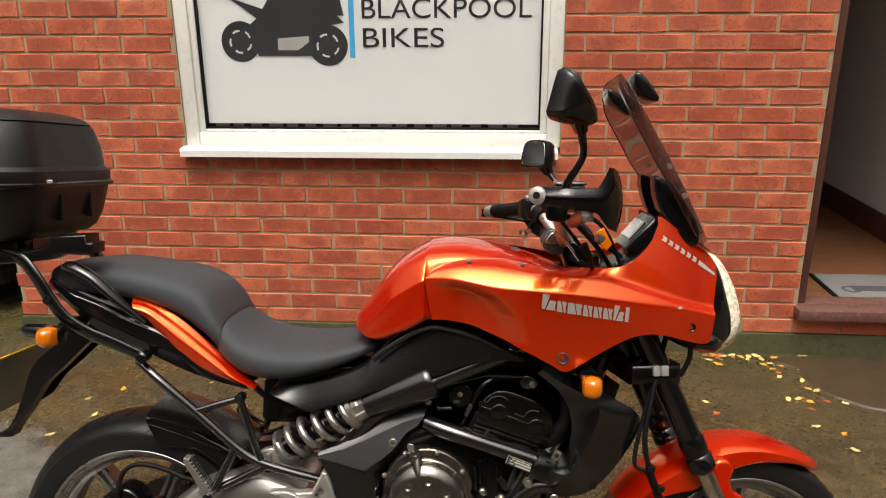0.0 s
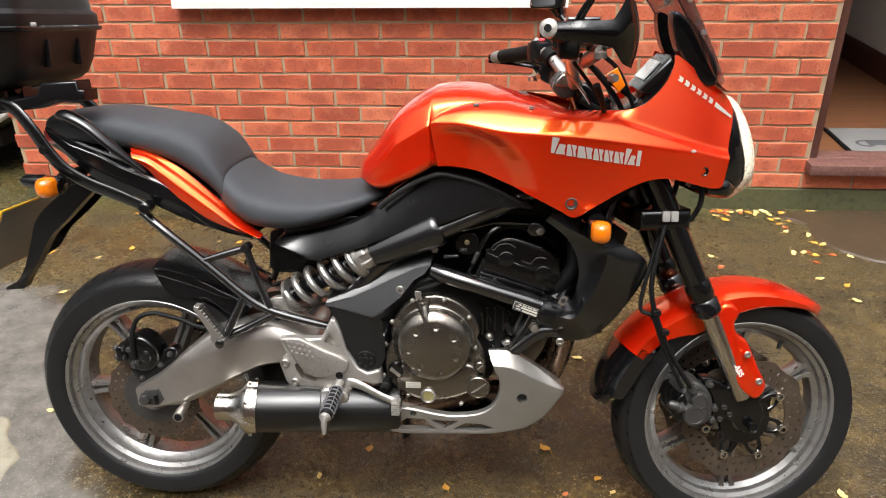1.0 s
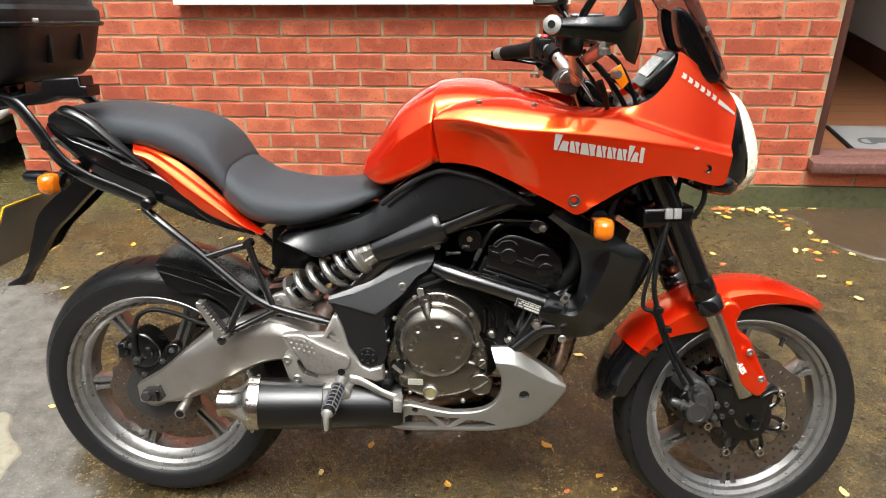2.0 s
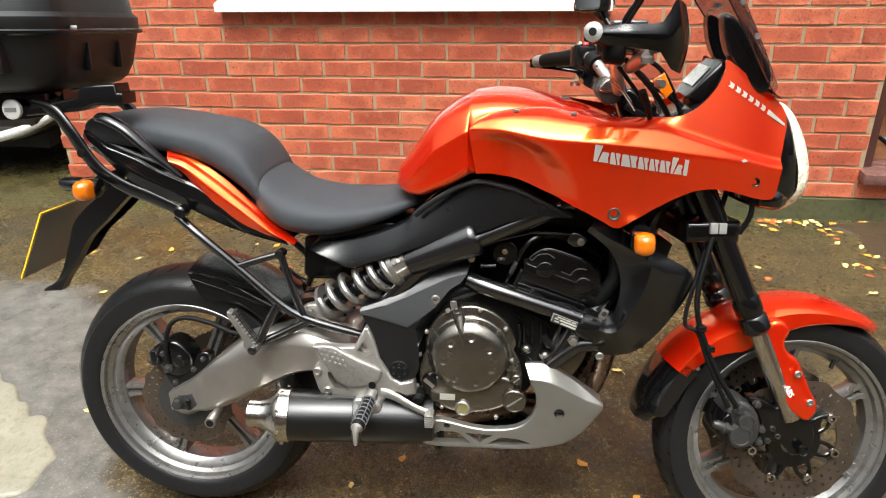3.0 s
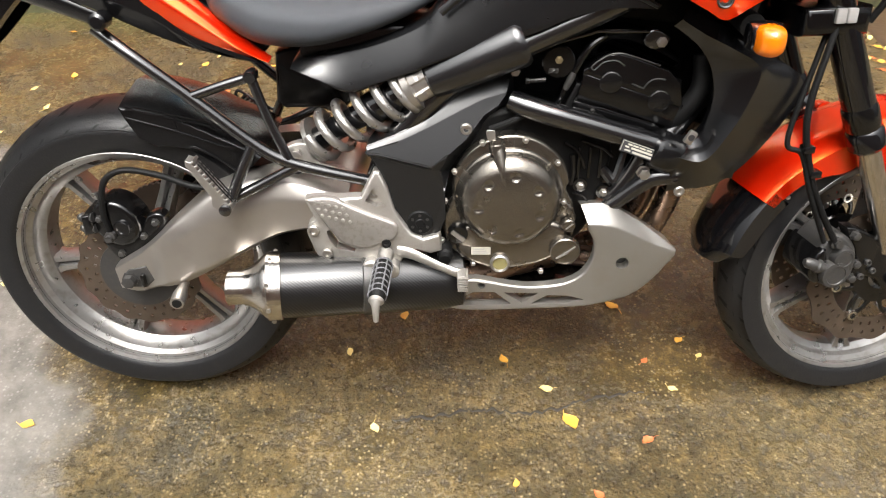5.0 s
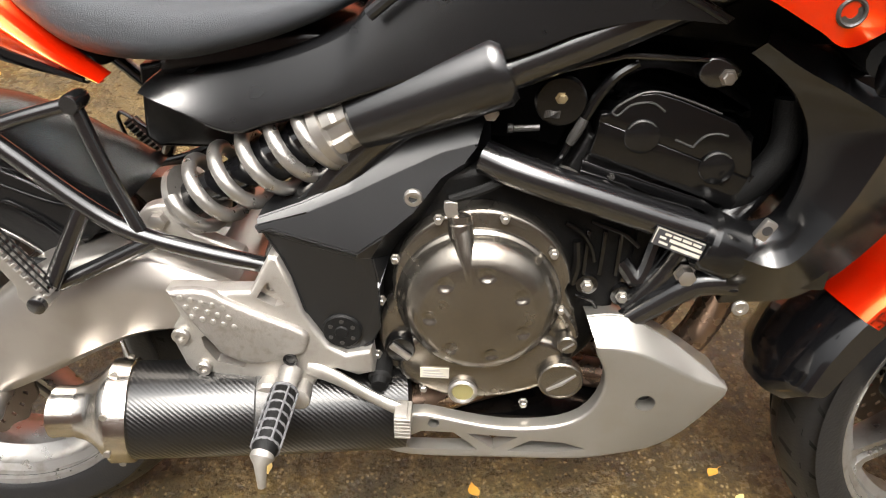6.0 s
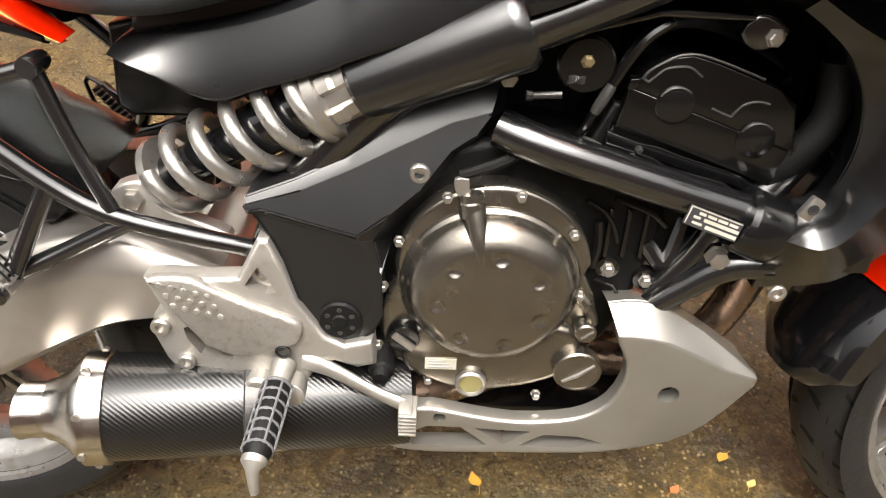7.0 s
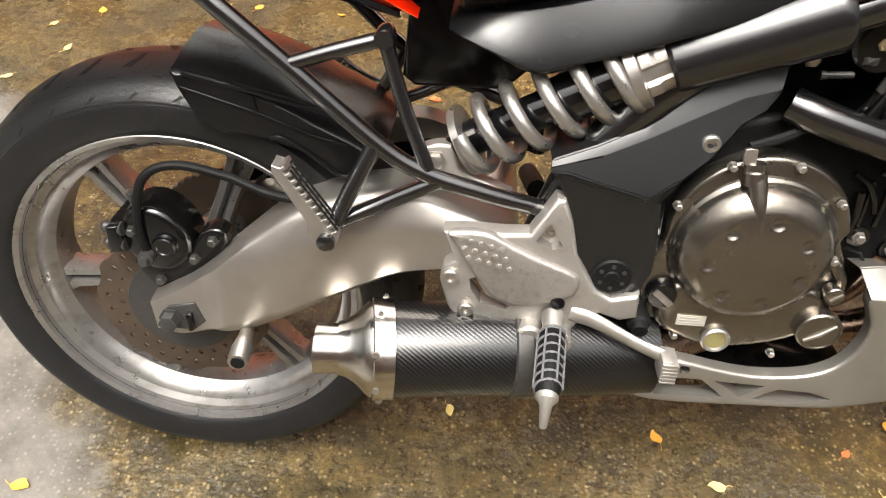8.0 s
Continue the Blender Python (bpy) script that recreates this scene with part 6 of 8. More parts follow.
part("brake_switch", tube_bm([(0.573, -0.104, 0.396), (0.576, -0.157, 0.388), (0.576, -0.160, 0.388), (0.576, -0.169, 0.386)], [0.014, 0.014, 0.010, 0.009], 14, 1), GRIP, eng)
# lower front details
for x, z in ((0.808, 0.501), (0.849, 0.488)):
    part("nut_boss", lathe_bm([(0.014, -0.104), (0.0125, -0.1125), (0.002, -0.1130)], (x, 0, z), n=20), ENGINE, eng)
    part("head_nut", bolt_bm(x, z, 0.1125, 0.0065, 0.007, True), BOLT, eng)
for pts, r in (([(0.776, 0.582), (0.794, 0.570), (0.806, 0.553), (0.812, 0.535)], 0.0032), ([(0.803, 0.585), (0.838, 0.572), (0.858, 0.556)], 0.0028), ([(0.795, 0.489), (0.815, 0.482), (0.827, 0.466), (0.852, 0.466)], 0.0022), ([(0.790, 0.560), (0.793, 0.530), (0.790, 0.505)], 0.005)):
    part("cable", tube_bm([(x, -0.116, z) for x, z in pts], r, 8, 5), ENGINE, eng)
for x in (0.800, 0.818, 0.836):
    part("case_rib", slab_bm([(x, 0.515), (x + 0.005, 0.514), (x + 0.005, 0.570), (x, 0.572)], 0.100, 0.1135, 0.0015), ENGINE, eng)
part("mount_bolt", bolt_bm(0.907, 0.536, 0.135, 0.011, 0.012, True), BOLT, eng)
part("mount_bolt", bolt_bm(0.688, 0.706, 0.128, 0.007, 0.006, True), BOLT, eng)
mb = part("engine_mount", slab_bm([(0.884, 0.749), (0.894, 0.767), (0.911, 0.765), (0.926, 0.754), (0.922, 0.745), (0.912, 0.737), (0.897, 0.736)], 0.100, 0.118, 0.004, 2), FRAME, eng)
part("bolt", bolt_bm(0.913, 0.748, 0.118, 0.0075, 0.006, True), BOLT, mb)
part("throttle_body", tube_bm([(0.757, -0.057, 0.724), (0.757, -0.109, 0.720)], [0.022, 0.022], 20, 1), ENGINE, eng)
tp = part("throttle_pulley", lathe_bm([(0.024, -0.1042), (0.026, -0.1079), (0.022, -0.1107), (0.026, -0.1135), (0.024, -0.1153), (0.006, -0.1153)], (0.757, 0, 0.716), n=28), ENGINE, eng)
part("pulley_nut", bolt_bm(0.757, 0.720, 0.115, 0.0055, 0.004, True), BRASS, tp)
part("throttle_spring", tube_bm([(0.741 + 0.0004 * k, -0.112 + 0.005 * math.sin(k * 1.3), 0.703 + 0.005 * math.cos(k * 1.3)) for k in range(40)], 0.0011, 6, 1), CALIPER, eng)
part("idle_screw", tube_bm([(0.706, -0.114, 0.686), (0.711, -0.114, 0.686), (0.712, -0.114, 0.686), (0.738, -0.114, 0.688)], [0.005, 0.005, 0.0035, 0.0035], 10, 1), CALIPER, eng)
part("coolant_hose", tube_bm([(0.757, -0.110, 0.645), (0.763, -0.112, 0.655), (0.772, -0.112, 0.676), (0.784, -0.112, 0.702), (0.794, -0.112, 0.724), (0.808, -0.110, 0.743), (0.828, -0.104, 0.755)], [0.0045, 0.004, 0.0042, 0.0052, 0.006, 0.006, 0.006], 10, 4), ENGINE, eng)
part("sensor", tube_bm([(0.770, -0.1135, 0.672), (0.773, -0.1140, 0.679), (0.779, -0.1140, 0.692), (0.782, -0.1135, 0.699)], [0.0048, 0.0056, 0.0056, 0.0048], 10, 3), CALIPER, eng)
part("sensor_plate", slab_bm([(0.756, 0.647), (0.773, 0.642), (0.783, 0.637), (0.783, 0.626), (0.768, 0.629)], 0.104, 0.113, 0.002), BOLT, eng)
part("radiator_hose", tube_bm([(0.949, -0.095, 0.606), (0.971, -0.103, 0.637), (0.989, -0.103, 0.674), (0.988, -0.095, 0.722)], 0.016, 14, 5), GRIP, eng)
part("water_pipe", tube_bm([(0.843, -0.104, 0.531), (0.866, -0.109, 0.509), (0.882, -0.095, 0.555)], 0.010, 10, 4), FRAME, eng)
# added black plate standing in for the shade behind the engine
part("engine_shade_plate", slab_bm([(0.589, 0.524), (0.590, 0.760), (1.006, 0.823), (1.001, 0.578), (0.842, 0.487)], -0.05, 0.019, 0.004), BLOCK, eng)

# ---- belly pan ----
def panel_bm(curves, n=22, thick=0.004, fill=4):
    """A moulded panel through curves of (x, metres to the right, z), with a fold at each curve."""
    rows = []
    dense = []
    for c in curves:
        p = spline(c, 10)
        dense.append([p[int(round(k * (len(p) - 1) / (n - 1)))] for k in range(n)])
    for a, b in zip(dense, dense[1:]):
        for k in range(fill):
            rows.append([p * (1 - k / fill) + q * (k / fill) for p, q in zip(a, b)])
    rows.append(dense[-1])
    bm = bmesh.new()
    face = [[bm.verts.new((p[0], -p[1], p[2])) for p in r] for r in rows]
    back = [[bm.verts.new((p[0], -p[1] + thick, p[2])) for p in r] for r in rows]
    m = len(rows)
    for i in range(m - 1):
        for k in range(n - 1):
            bm.faces.new((face[i][k], face[i][k + 1], face[i + 1][k + 1], face[i + 1][k]))
            bm.faces.new((back[i][k], back[i + 1][k], back[i + 1][k + 1], back[i][k + 1]))
        for k in (0, n - 1):
            bm.faces.new((face[i][k], face[i + 1][k], back[i + 1][k], back[i][k]))
    for i in (0, m - 1):
        for k in range(n - 1):
            bm.faces.new((face[i][k], face[i][k + 1], back[i][k + 1], back[i][k]))
    return bm


pan = [(0.570, 0.305), (0.580, 0.323), (0.602, 0.336), (0.630, 0.342), (0.674, 0.333), (0.723, 0.326), (0.771, 0.330), (0.801, 0.340), (0.822, 0.359), (0.833, 0.389), (0.832, 0.417), (0.821, 0.440), (0.820, 0.454), (0.842, 0.454), (0.870, 0.448), (0.905, 0.432), (0.940, 0.413), (0.976, 0.398), (0.966, 0.374), (0.935, 0.332), (0.897, 0.303), (0.848, 0.290), (0.802, 0.284), (0.716, 0.281), (0.639, 0.278), (0.595, 0.281), (0.575, 0.290)]
cut1 = [(0.600, 0.300), (0.626, 0.316), (0.664, 0.316), (0.694, 0.291), (0.612, 0.289)]
cut2 = [(0.680, 0.315), (0.742, 0.313), (0.713, 0.293)]
cut3 = [(0.730, 0.292), (0.758, 0.309), (0.796, 0.308), (0.824, 0.299), (0.785, 0.292)]


def pan_bulge(x, z):
    return 0.005 * smooth01((0.300 - z) / 0.02) - 0.004 * smooth01((x - 0.9) / 0.08)


def fine(outline, step=0.012):
    """The same outline with more corners."""
    out = []
    for a, b in zip(outline, outline[1:] + outline[:1]):
        n = max(1, int(math.dist(a, b) / step))
        out += [(a[0] + (b[0] - a[0]) * k / n, a[1] + (b[1] - a[1]) * k / n) for k in range(n)]
    return out


belly = part("belly_pan", slab_bm(fine([tuple(p) for p in spline(pan, 2, True)]), 0.146, 0.165, 0.005, 0, [fine(c) for c in (cut1, cut2, cut3)] + [circle(0.884, 0.376, 0.0115), circle(0.640, 0.329, 0.007)], pan_bulge), SILVER, bike, "silver plastic belly pan with cut-outs", sharp=45)
# cups coloured dark grey instead of the pan's silver, as shade in the holes
for bx_, bz_, br_ in ((0.884, 0.376, 0.0125), (0.640, 0.329, 0.0078)):
    cup = [[(bx_ + r * math.cos(q), -d, bz_ + r * math.sin(q)) for q in [2 * math.pi * k / 22 for k in range(22)]] for r, d in ((br_, 0.164), (br_ * 0.95, 0.142), (br_ * 0.3, 0.140), (0.0005, 0.140))]
    part("shaded_recess", rings(bmesh.new(), cup, cap=False), CALIPER, belly)
part("belly_left", slab_bm(pan, -0.13, -0.196, 0.010, 2), SILVER, belly)
SHELF = [(0.819, 0.1650, 0.453), (0.842, 0.1650, 0.4535), (0.870, 0.1650, 0.4475), (0.905, 0.1640, 0.4315), (0.940, 0.1620, 0.4125), (0.974, 0.1600, 0.399)]
CREST = [(0.808, 0.142, 0.477), (0.836, 0.138, 0.478), (0.862, 0.138, 0.473), (0.889, 0.140, 0.458), (0.920, 0.144, 0.439), (0.972, 0.156, 0.402)]
BEHIND = [(x, 0.095, z - 0.012) for x, s, z in CREST]
part("belly_shoulder", panel_bm([SHELF, CREST, BEHIND]), SILVER, belly, "sloping upper face of the belly pan", sharp=28)
part("belly_floor", box_bm(0.609, 0.878, -0.095, 0.095, 0.274, 0.284, 0.003), ENGINE, belly)

# ---- black side plates ----
def frame_cover():
    """A folded plastic plate: a back ledge, a bright chamfer under the fat tube, a leaning main face and a flat lower face."""
    bm = bmesh.new()

    def face_depth(x, z):
        return 0.161 - 0.082 * (x - 0.556) - 0.40 * (z - 0.556)

    def at(pts, depth):
        return [bm.verts.new((x, -depth(x, z), z)) for x, z in pts]

    def strip(a, b):
        for i in range(len(a) - 1):
            bm.faces.new((a[i], a[i + 1], b[i + 1], b[i]))
    crease = at([(0.451, 0.583), (0.501, 0.600), (0.547, 0.618), (0.589, 0.637), (0.640, 0.659), (0.662, 0.664), (0.676, 0.668)], face_depth)
    fold = at([(0.453, 0.579), (0.466, 0.581), (0.506, 0.570), (0.555, 0.557)], face_depth)
    right = at([(0.676, 0.661), (0.664, 0.646), (0.641, 0.632), (0.613, 0.598), (0.585, 0.576)], face_depth)
    # chamfer above the crease, leaning well back
    edge_x, edge_z = [v.co.x for v in crease], [v.co.z for v in crease]

    def chamfer(x, z):
        zc = float(np.interp(x, edge_x, edge_z))
        return face_depth(x, zc) - 0.70 * (z - zc)
    top = at([(0.450, 0.592), (0.496, 0.607), (0.541, 0.626), (0.562, 0.668), (0.634, 0.696), (0.661, 0.702), (0.688, 0.697)], chamfer)
    bm.faces.new(crease + right + fold[::-1])
    strip(crease, top)
    # narrow step under the fold, then the lower face
    step = at([(0.455, 0.575), (0.466, 0.573), (0.506, 0.562), (0.553, 0.549)], lambda x, z: face_depth(x, z + 0.008) - 0.006)
    strip(fold, step)
    low = [bm.verts.new((x, -s, z)) for x, s, z in ((0.570, 0.150, 0.548), (0.577, 0.150, 0.510), (0.576, 0.152, 0.458), (0.568, 0.152, 0.436), (0.550, 0.152, 0.422), (0.532, 0.152, 0.419), (0.512, 0.152, 0.425), (0.502, 0.152, 0.440), (0.489, 0.152, 0.490), (0.474, 0.152, 0.540))]
    bm.faces.new(step + low)
    # side wall that turns back towards the clutch cover
    turn = [bm.verts.new((x, -s, z)) for x, s, z in ((0.690, 0.080, 0.660), (0.676, 0.088, 0.636), (0.652, 0.094, 0.616), (0.626, 0.104, 0.582), (0.600, 0.112, 0.556), (0.584, 0.120, 0.532))]
    strip(right + [low[0]], turn)
    bm.faces.new((crease[-1], top[-1], turn[0], right[0]))
    bm.faces.new((right[-1], low[0], step[-1], fold[-1]))
    rim = top + turn + [low[1]] + low[2:] + [step[0], fold[0], crease[0]]
    n = len(rim)
    back = [bm.verts.new((v.co.x, -0.074, v.co.z)) for v in rim]
    for i in range(n):
        k = (i + 1) % n
        bm.faces.new((rim[i], rim[k], back[k], back[i]))
    bm.faces.new((low[0], turn[-1], low[1]))
    bmesh.ops.triangulate(bm, faces=[f for f in bm.faces if len(f.verts) > 4])
    sharp = [e for e in bm.edges if len(e.link_faces) == 2 and e.calc_face_angle(0) > 0.12]
    bmesh.ops.bevel(bm, geom=sharp, offset=0.0022, segments=2, affect="EDGES", clamp_overlap=True)
    return part("frame_cover", bm, CHARCOAL, bike, "folded charcoal plastic frame cover above the footrest", sharp=24)


sp_ = frame_cover()
part("bolt", bolt_bm(0.612, 0.613, 0.132, 0.010, 0.006), BOLT, sp_)
plug = part("pivot_plug", lathe_bm([(0.0225, -0.140), (0.0225, -0.1550), (0.0205, -0.1575), (0.0085, -0.1575), (0.0070, -0.1595), (0.002, -0.1595)], (0.534, 0, 0.452), n=32), GRIP, sp_)
for k in range(6):
    a = radians(60 * k + 30)
    part("plug_hole", lathe_bm([(0.0026, -0.1572), (0.0026, -0.1584), (0.0015, -0.1584)], (0.534 + 0.0145 * math.cos(a), 0, 0.452 + 0.0145 * math.sin(a)), n=10), CALIPER, plug)

C_TOP = [(0.336, 0.717), (0.352, 0.724), (0.418, 0.736), (0.488, 0.756), (0.545, 0.781), (0.573, 0.809), (0.629, 0.850), (0.689, 0.880), (0.725, 0.879), (0.780, 0.867), (0.841, 0.839), (0.896, 0.812)]
C_LOW = [(0.336, 0.712), (0.360, 0.699), (0.422, 0.671), (0.470, 0.686), (0.520, 0.704), (0.560, 0.719), (0.615, 0.737), (0.670, 0.757), (0.720, 0.775), (0.770, 0.796), (0.831, 0.808), (0.890, 0.806)]


def cover_depth(u, v, x, z):
    """The side cover bellies out below, leans in under the seat and rolls over at its rims."""
    lean = smooth01((0.80 - x) / 0.2)
    s = 0.154 - 0.026 * smooth01((0.58 - x) / 0.22) - 0.026 * lean * (1 - v) ** 1.4
    s -= 0.012 * smooth01((v - 0.90) / 0.10) * smooth01((0.75 - x) / 0.2)
    return s - 0.006 * smooth01((0.06 - v) / 0.06)


part("side_cover", sheet_bm(C_TOP, C_LOW, cover_depth, 8, 36, 0.05), COVER, bike, "black side cover under the tank and seat", sharp=50)
part("cover_edge", tube_bm([(x, -0.1535, z - 0.004) for x, z in ((0.573, 0.807), (0.600, 0.829), (0.629, 0.849), (0.660, 0.867), (0.689, 0.878), (0.706, 0.880), (0.725, 0.878), (0.780, 0.864), (0.841, 0.837), (0.890, 0.812))], [0.0062, 0.0062, 0.0060, 0.0058, 0.0055, 0.0052, 0.0050, 0.0045, 0.0038, 0.0020], 10, 4), CHARCOAL, bike, "glossy raised edge of the side cover")
part("side_cover_left", sheet_bm(C_TOP, C_LOW, cover_depth, 3, 8, 0.05, -1), BLACK, bike)
part("under_seat_tray", box_bm(0.345, 0.589, -0.09, 0.09, 0.690, 0.769, 0.01), BLACK, bike)
part("battery_box", slab_bm([(0.284, 0.700), (0.277, 0.612), (0.292, 0.600), (0.400, 0.602), (0.460, 0.660), (0.460, 0.720), (0.380, 0.725)], -0.08, 0.0, 0.006), BLACK, bike)

# radiator shroud
shroud = [(0.946, 0.770), (1.022, 0.765), (1.067, 0.735), (1.134, 0.688), (1.119, 0.639), (1.075, 0.578), (1.021, 0.516), (0.974, 0.501), (0.934, 0.509), (0.914, 0.537), (0.920, 0.581), (0.945, 0.591), (0.975, 0.581), (0.993, 0.569), (1.008, 0.608), (1.005, 0.667), (0.985, 0.718)]


SH_IN = [(0.925, 0.110, 0.772), (0.950, 0.118, 0.752), (0.974, 0.122, 0.736), (0.993, 0.126, 0.708), (1.000, 0.128, 0.670), (0.997, 0.126, 0.632), (0.984, 0.124, 0.602), (0.950, 0.124, 0.592)]
SH_EDGE = [(0.922, 0.140, 0.778), (0.946, 0.146, 0.762), (0.969, 0.150, 0.741), (0.987, 0.153, 0.710), (0.995, 0.154, 0.671), (0.992, 0.153, 0.634), (0.981, 0.151, 0.602), (0.945, 0.150, 0.586)]
SH_FOLD = [(0.930, 0.150, 0.790), (0.965, 0.162, 0.770), (1.009, 0.173, 0.750), (1.047, 0.182, 0.724), (1.037, 0.186, 0.672), (1.015, 0.186, 0.620), (0.986, 0.182, 0.577), (0.944, 0.168, 0.578)]
SH_OUT = [(0.940, 0.128, 0.800), (0.975, 0.134, 0.786), (1.020, 0.138, 0.766), (1.076, 0.142, 0.733), (1.140, 0.128, 0.684), (1.108, 0.134, 0.603), (1.036, 0.142, 0.522), (0.946, 0.146, 0.507)]
SH_BACK = [(0.938, 0.090, 0.796), (0.972, 0.092, 0.782), (1.016, 0.094, 0.762), (1.068, 0.098, 0.728), (1.126, 0.090, 0.680), (1.096, 0.094, 0.600), (1.028, 0.100, 0.520), (0.946, 0.106, 0.504)]
shr = part("radiator_shroud", panel_bm([SH_IN, SH_EDGE, SH_FOLD, SH_OUT, SH_BACK], 46, 0.004, 5), TEXTURED, bike, "matt black plastic radiator shroud", sharp=28)
part("radiator_shroud_left", slab_bm(shroud, -0.10, -0.165, 0.008), TEXTURED, bike)
part("radiator", box_bm(1.009, 1.052, -0.15, 0.15, 0.530, 0.765, 0.004), ENGINE, bike)
part("bolt", bolt_bm(0.961, 0.516, 0.166, 0.009, 0.004), BOLT, shr)
collar = part("tube_collar", tube_bm([(0.915, -0.137, 0.582), (0.920, -0.137, 0.580), (0.950, -0.137, 0.569), (0.955, -0.137, 0.567)], [0.029, 0.033, 0.034, 0.031], 20, 1), BLACK, shr)
tag_clip = part("clip", box_bm(-0.007, 0.007, -0.004, 0.004, -0.011, 0.011, 0.002), BOLT, shr, m=Matrix.Translation((0.963, -0.172, 0.613)) @ Matrix.Rotation(radians(28), 4, "Y"))
TAG_AT = Matrix.Translation((0.859, -0.159, 0.596)) @ Matrix.Rotation(radians(20), 4, "Y") @ Matrix.Rotation(radians(-14), 4, "X")
tag = part("data_plate", box_bm(0.0, 0.056, -0.001, 0.001, -0.0095, 0.0095, 0.0), SIGNBLACK, frame_root, "black printed data plate with pale bars", m=TAG_AT)
for x0, x1, z0, z1 in ((0.001, 0.055, 0.0078, 0.0088), (0.001, 0.002, -0.0085, 0.0078), (0.011, 0.018, 0.0032, 0.0058), (0.020, 0.029, 0.0032, 0.0058), (0.031, 0.041, 0.0032, 0.0058), (0.043, 0.052, 0.0032, 0.0058), (0.007, 0.014, -0.0012, 0.0012), (0.018, 0.055, -0.0018, 0.0014), (0.008, 0.018, -0.0066, -0.0042), (0.022, 0.055, -0.0076, -0.0042)):
    part("print_bar", box_bm(x0, x1, -0.0016, -0.0008, z0, z1), LABEL, tag, m=TAG_AT)


part("round_mark", lathe_bm([(0.0052, -0.0044), (0.0052, -0.0048), (0.0036, -0.0048), (0.0036, -0.0044)], n=20), SIGNBLACK, tag_clip, m=Matrix.Translation((0.963, -0.172, 0.613)) @ Matrix.Rotation(radians(28), 4, "Y") @ Matrix.Translation((0, 0, 0.001)))


# ---- seat, tank, fairing ----
seat = part("seat", body_bm([(0.219, 0.781, 0.873, 0.118, 0), (0.237, 0.767, 0.864, 0.130, 0), (0.288, 0.739, 0.832, 0.142, 0), (0.370, 0.736, 0.815, 0.146, 0), (0.448, 0.754, 0.815, 0.140, 0), (0.509, 0.775, 0.822, 0.122, 0), (0.554, 0.796, 0.828, 0.098, 0), (0.581, 0.808, 0.826, 0.07, 0)], 40, 3.0, 8), VINYL, bike, "grained black vinyl stepped seat")
part("pillion_seat", body_bm([(-0.195, 0.932, 0.968, 0.05, 0), (-0.169, 0.920, 0.982, 0.085, 0), (-0.078, 0.913, 0.993, 0.112, 0), (-0.001, 0.907, 0.988, 0.122, 0), (0.063, 0.896, 0.978, 0.128, 0), (0.125, 0.872, 0.968, 0.131, 0), (0.171, 0.840, 0.948, 0.131, 0), (0.201, 0.815, 0.920, 0.130, 0), (0.229, 0.785, 0.873, 0.126, 0)], 40, 3.0, 8), VINYL, seat)
def tank_bm(stations):
    """A tank from stations of x, then low, crease, shoulder (half width, height) and the height of its top."""
    loops = []
    for row in spline(stations, 7):
        x, wb, zb, wc, zc, ws, zs, zt = row
        half = [(0.0, zb), (wb * 0.7, zb), (wb, zb + 0.006), ((wb + wc) / 2 + 0.001, (zb + zc) / 2), (wc, zc - 0.006), (wc - 0.003, zc + 0.004), ((wc + ws) / 2, (zc + zs) / 2), (ws, zs), (ws * 0.82, zs + (zt - zs) * 0.50), (ws * 0.5, zs + (zt - zs) * 0.86), (0.0, zt)]
        right = [(y, z) for y, z in spline(half, 4)]
        loops.append([(x, -y, z) for y, z in right] + [(x, y, z) for y, z in right[-2:0:-1]])
    return rings(bmesh.new(), loops)


tank = part("fuel_tank", tank_bm([(0.515, 0.050, 0.845, 0.052, 0.852, 0.040, 0.858, 0.864), (0.528, 0.092, 0.846, 0.096, 0.862, 0.078, 0.884, 0.892), (0.556, 0.122, 0.836, 0.127, 0.877, 0.104, 0.906, 0.932), (0.586, 0.139, 0.838, 0.144, 0.909, 0.118, 0.944, 0.976), (0.612, 0.150, 0.850, 0.154, 0.936, 0.127, 0.971, 1.004),
                                  (0.649, 0.161, 0.868, 0.165, 0.960, 0.137, 0.998, 1.030), (0.678, 0.169, 0.886, 0.173, 0.977, 0.143, 1.013, 1.044), (0.692, 0.160, 0.890, 0.164, 0.975, 0.140, 1.016, 1.048), (0.74, 0.140, 0.890, 0.145, 0.970, 0.138, 1.018, 1.052), (0.80, 0.140, 0.885, 0.145, 0.960, 0.136, 1.016, 1.046), (0.86, 0.136, 0.88, 0.14, 0.952, 0.130, 1.006, 1.031), (0.93, 0.125, 0.88, 0.13, 0.945, 0.115, 0.990, 1.009), (1.01, 0.11, 0.885, 0.115, 0.930, 0.09, 0.958, 0.979)]), ORANGE, bike, "glossy orange fuel tank", sharp=50)
part("filler_cap", lathe_bm([(0.025, 1.011), (0.025, 1.023), (0.020, 1.028), (-0.019, 1.030)], (0.86, 0, 0), "z", 32), BOLT, tank)

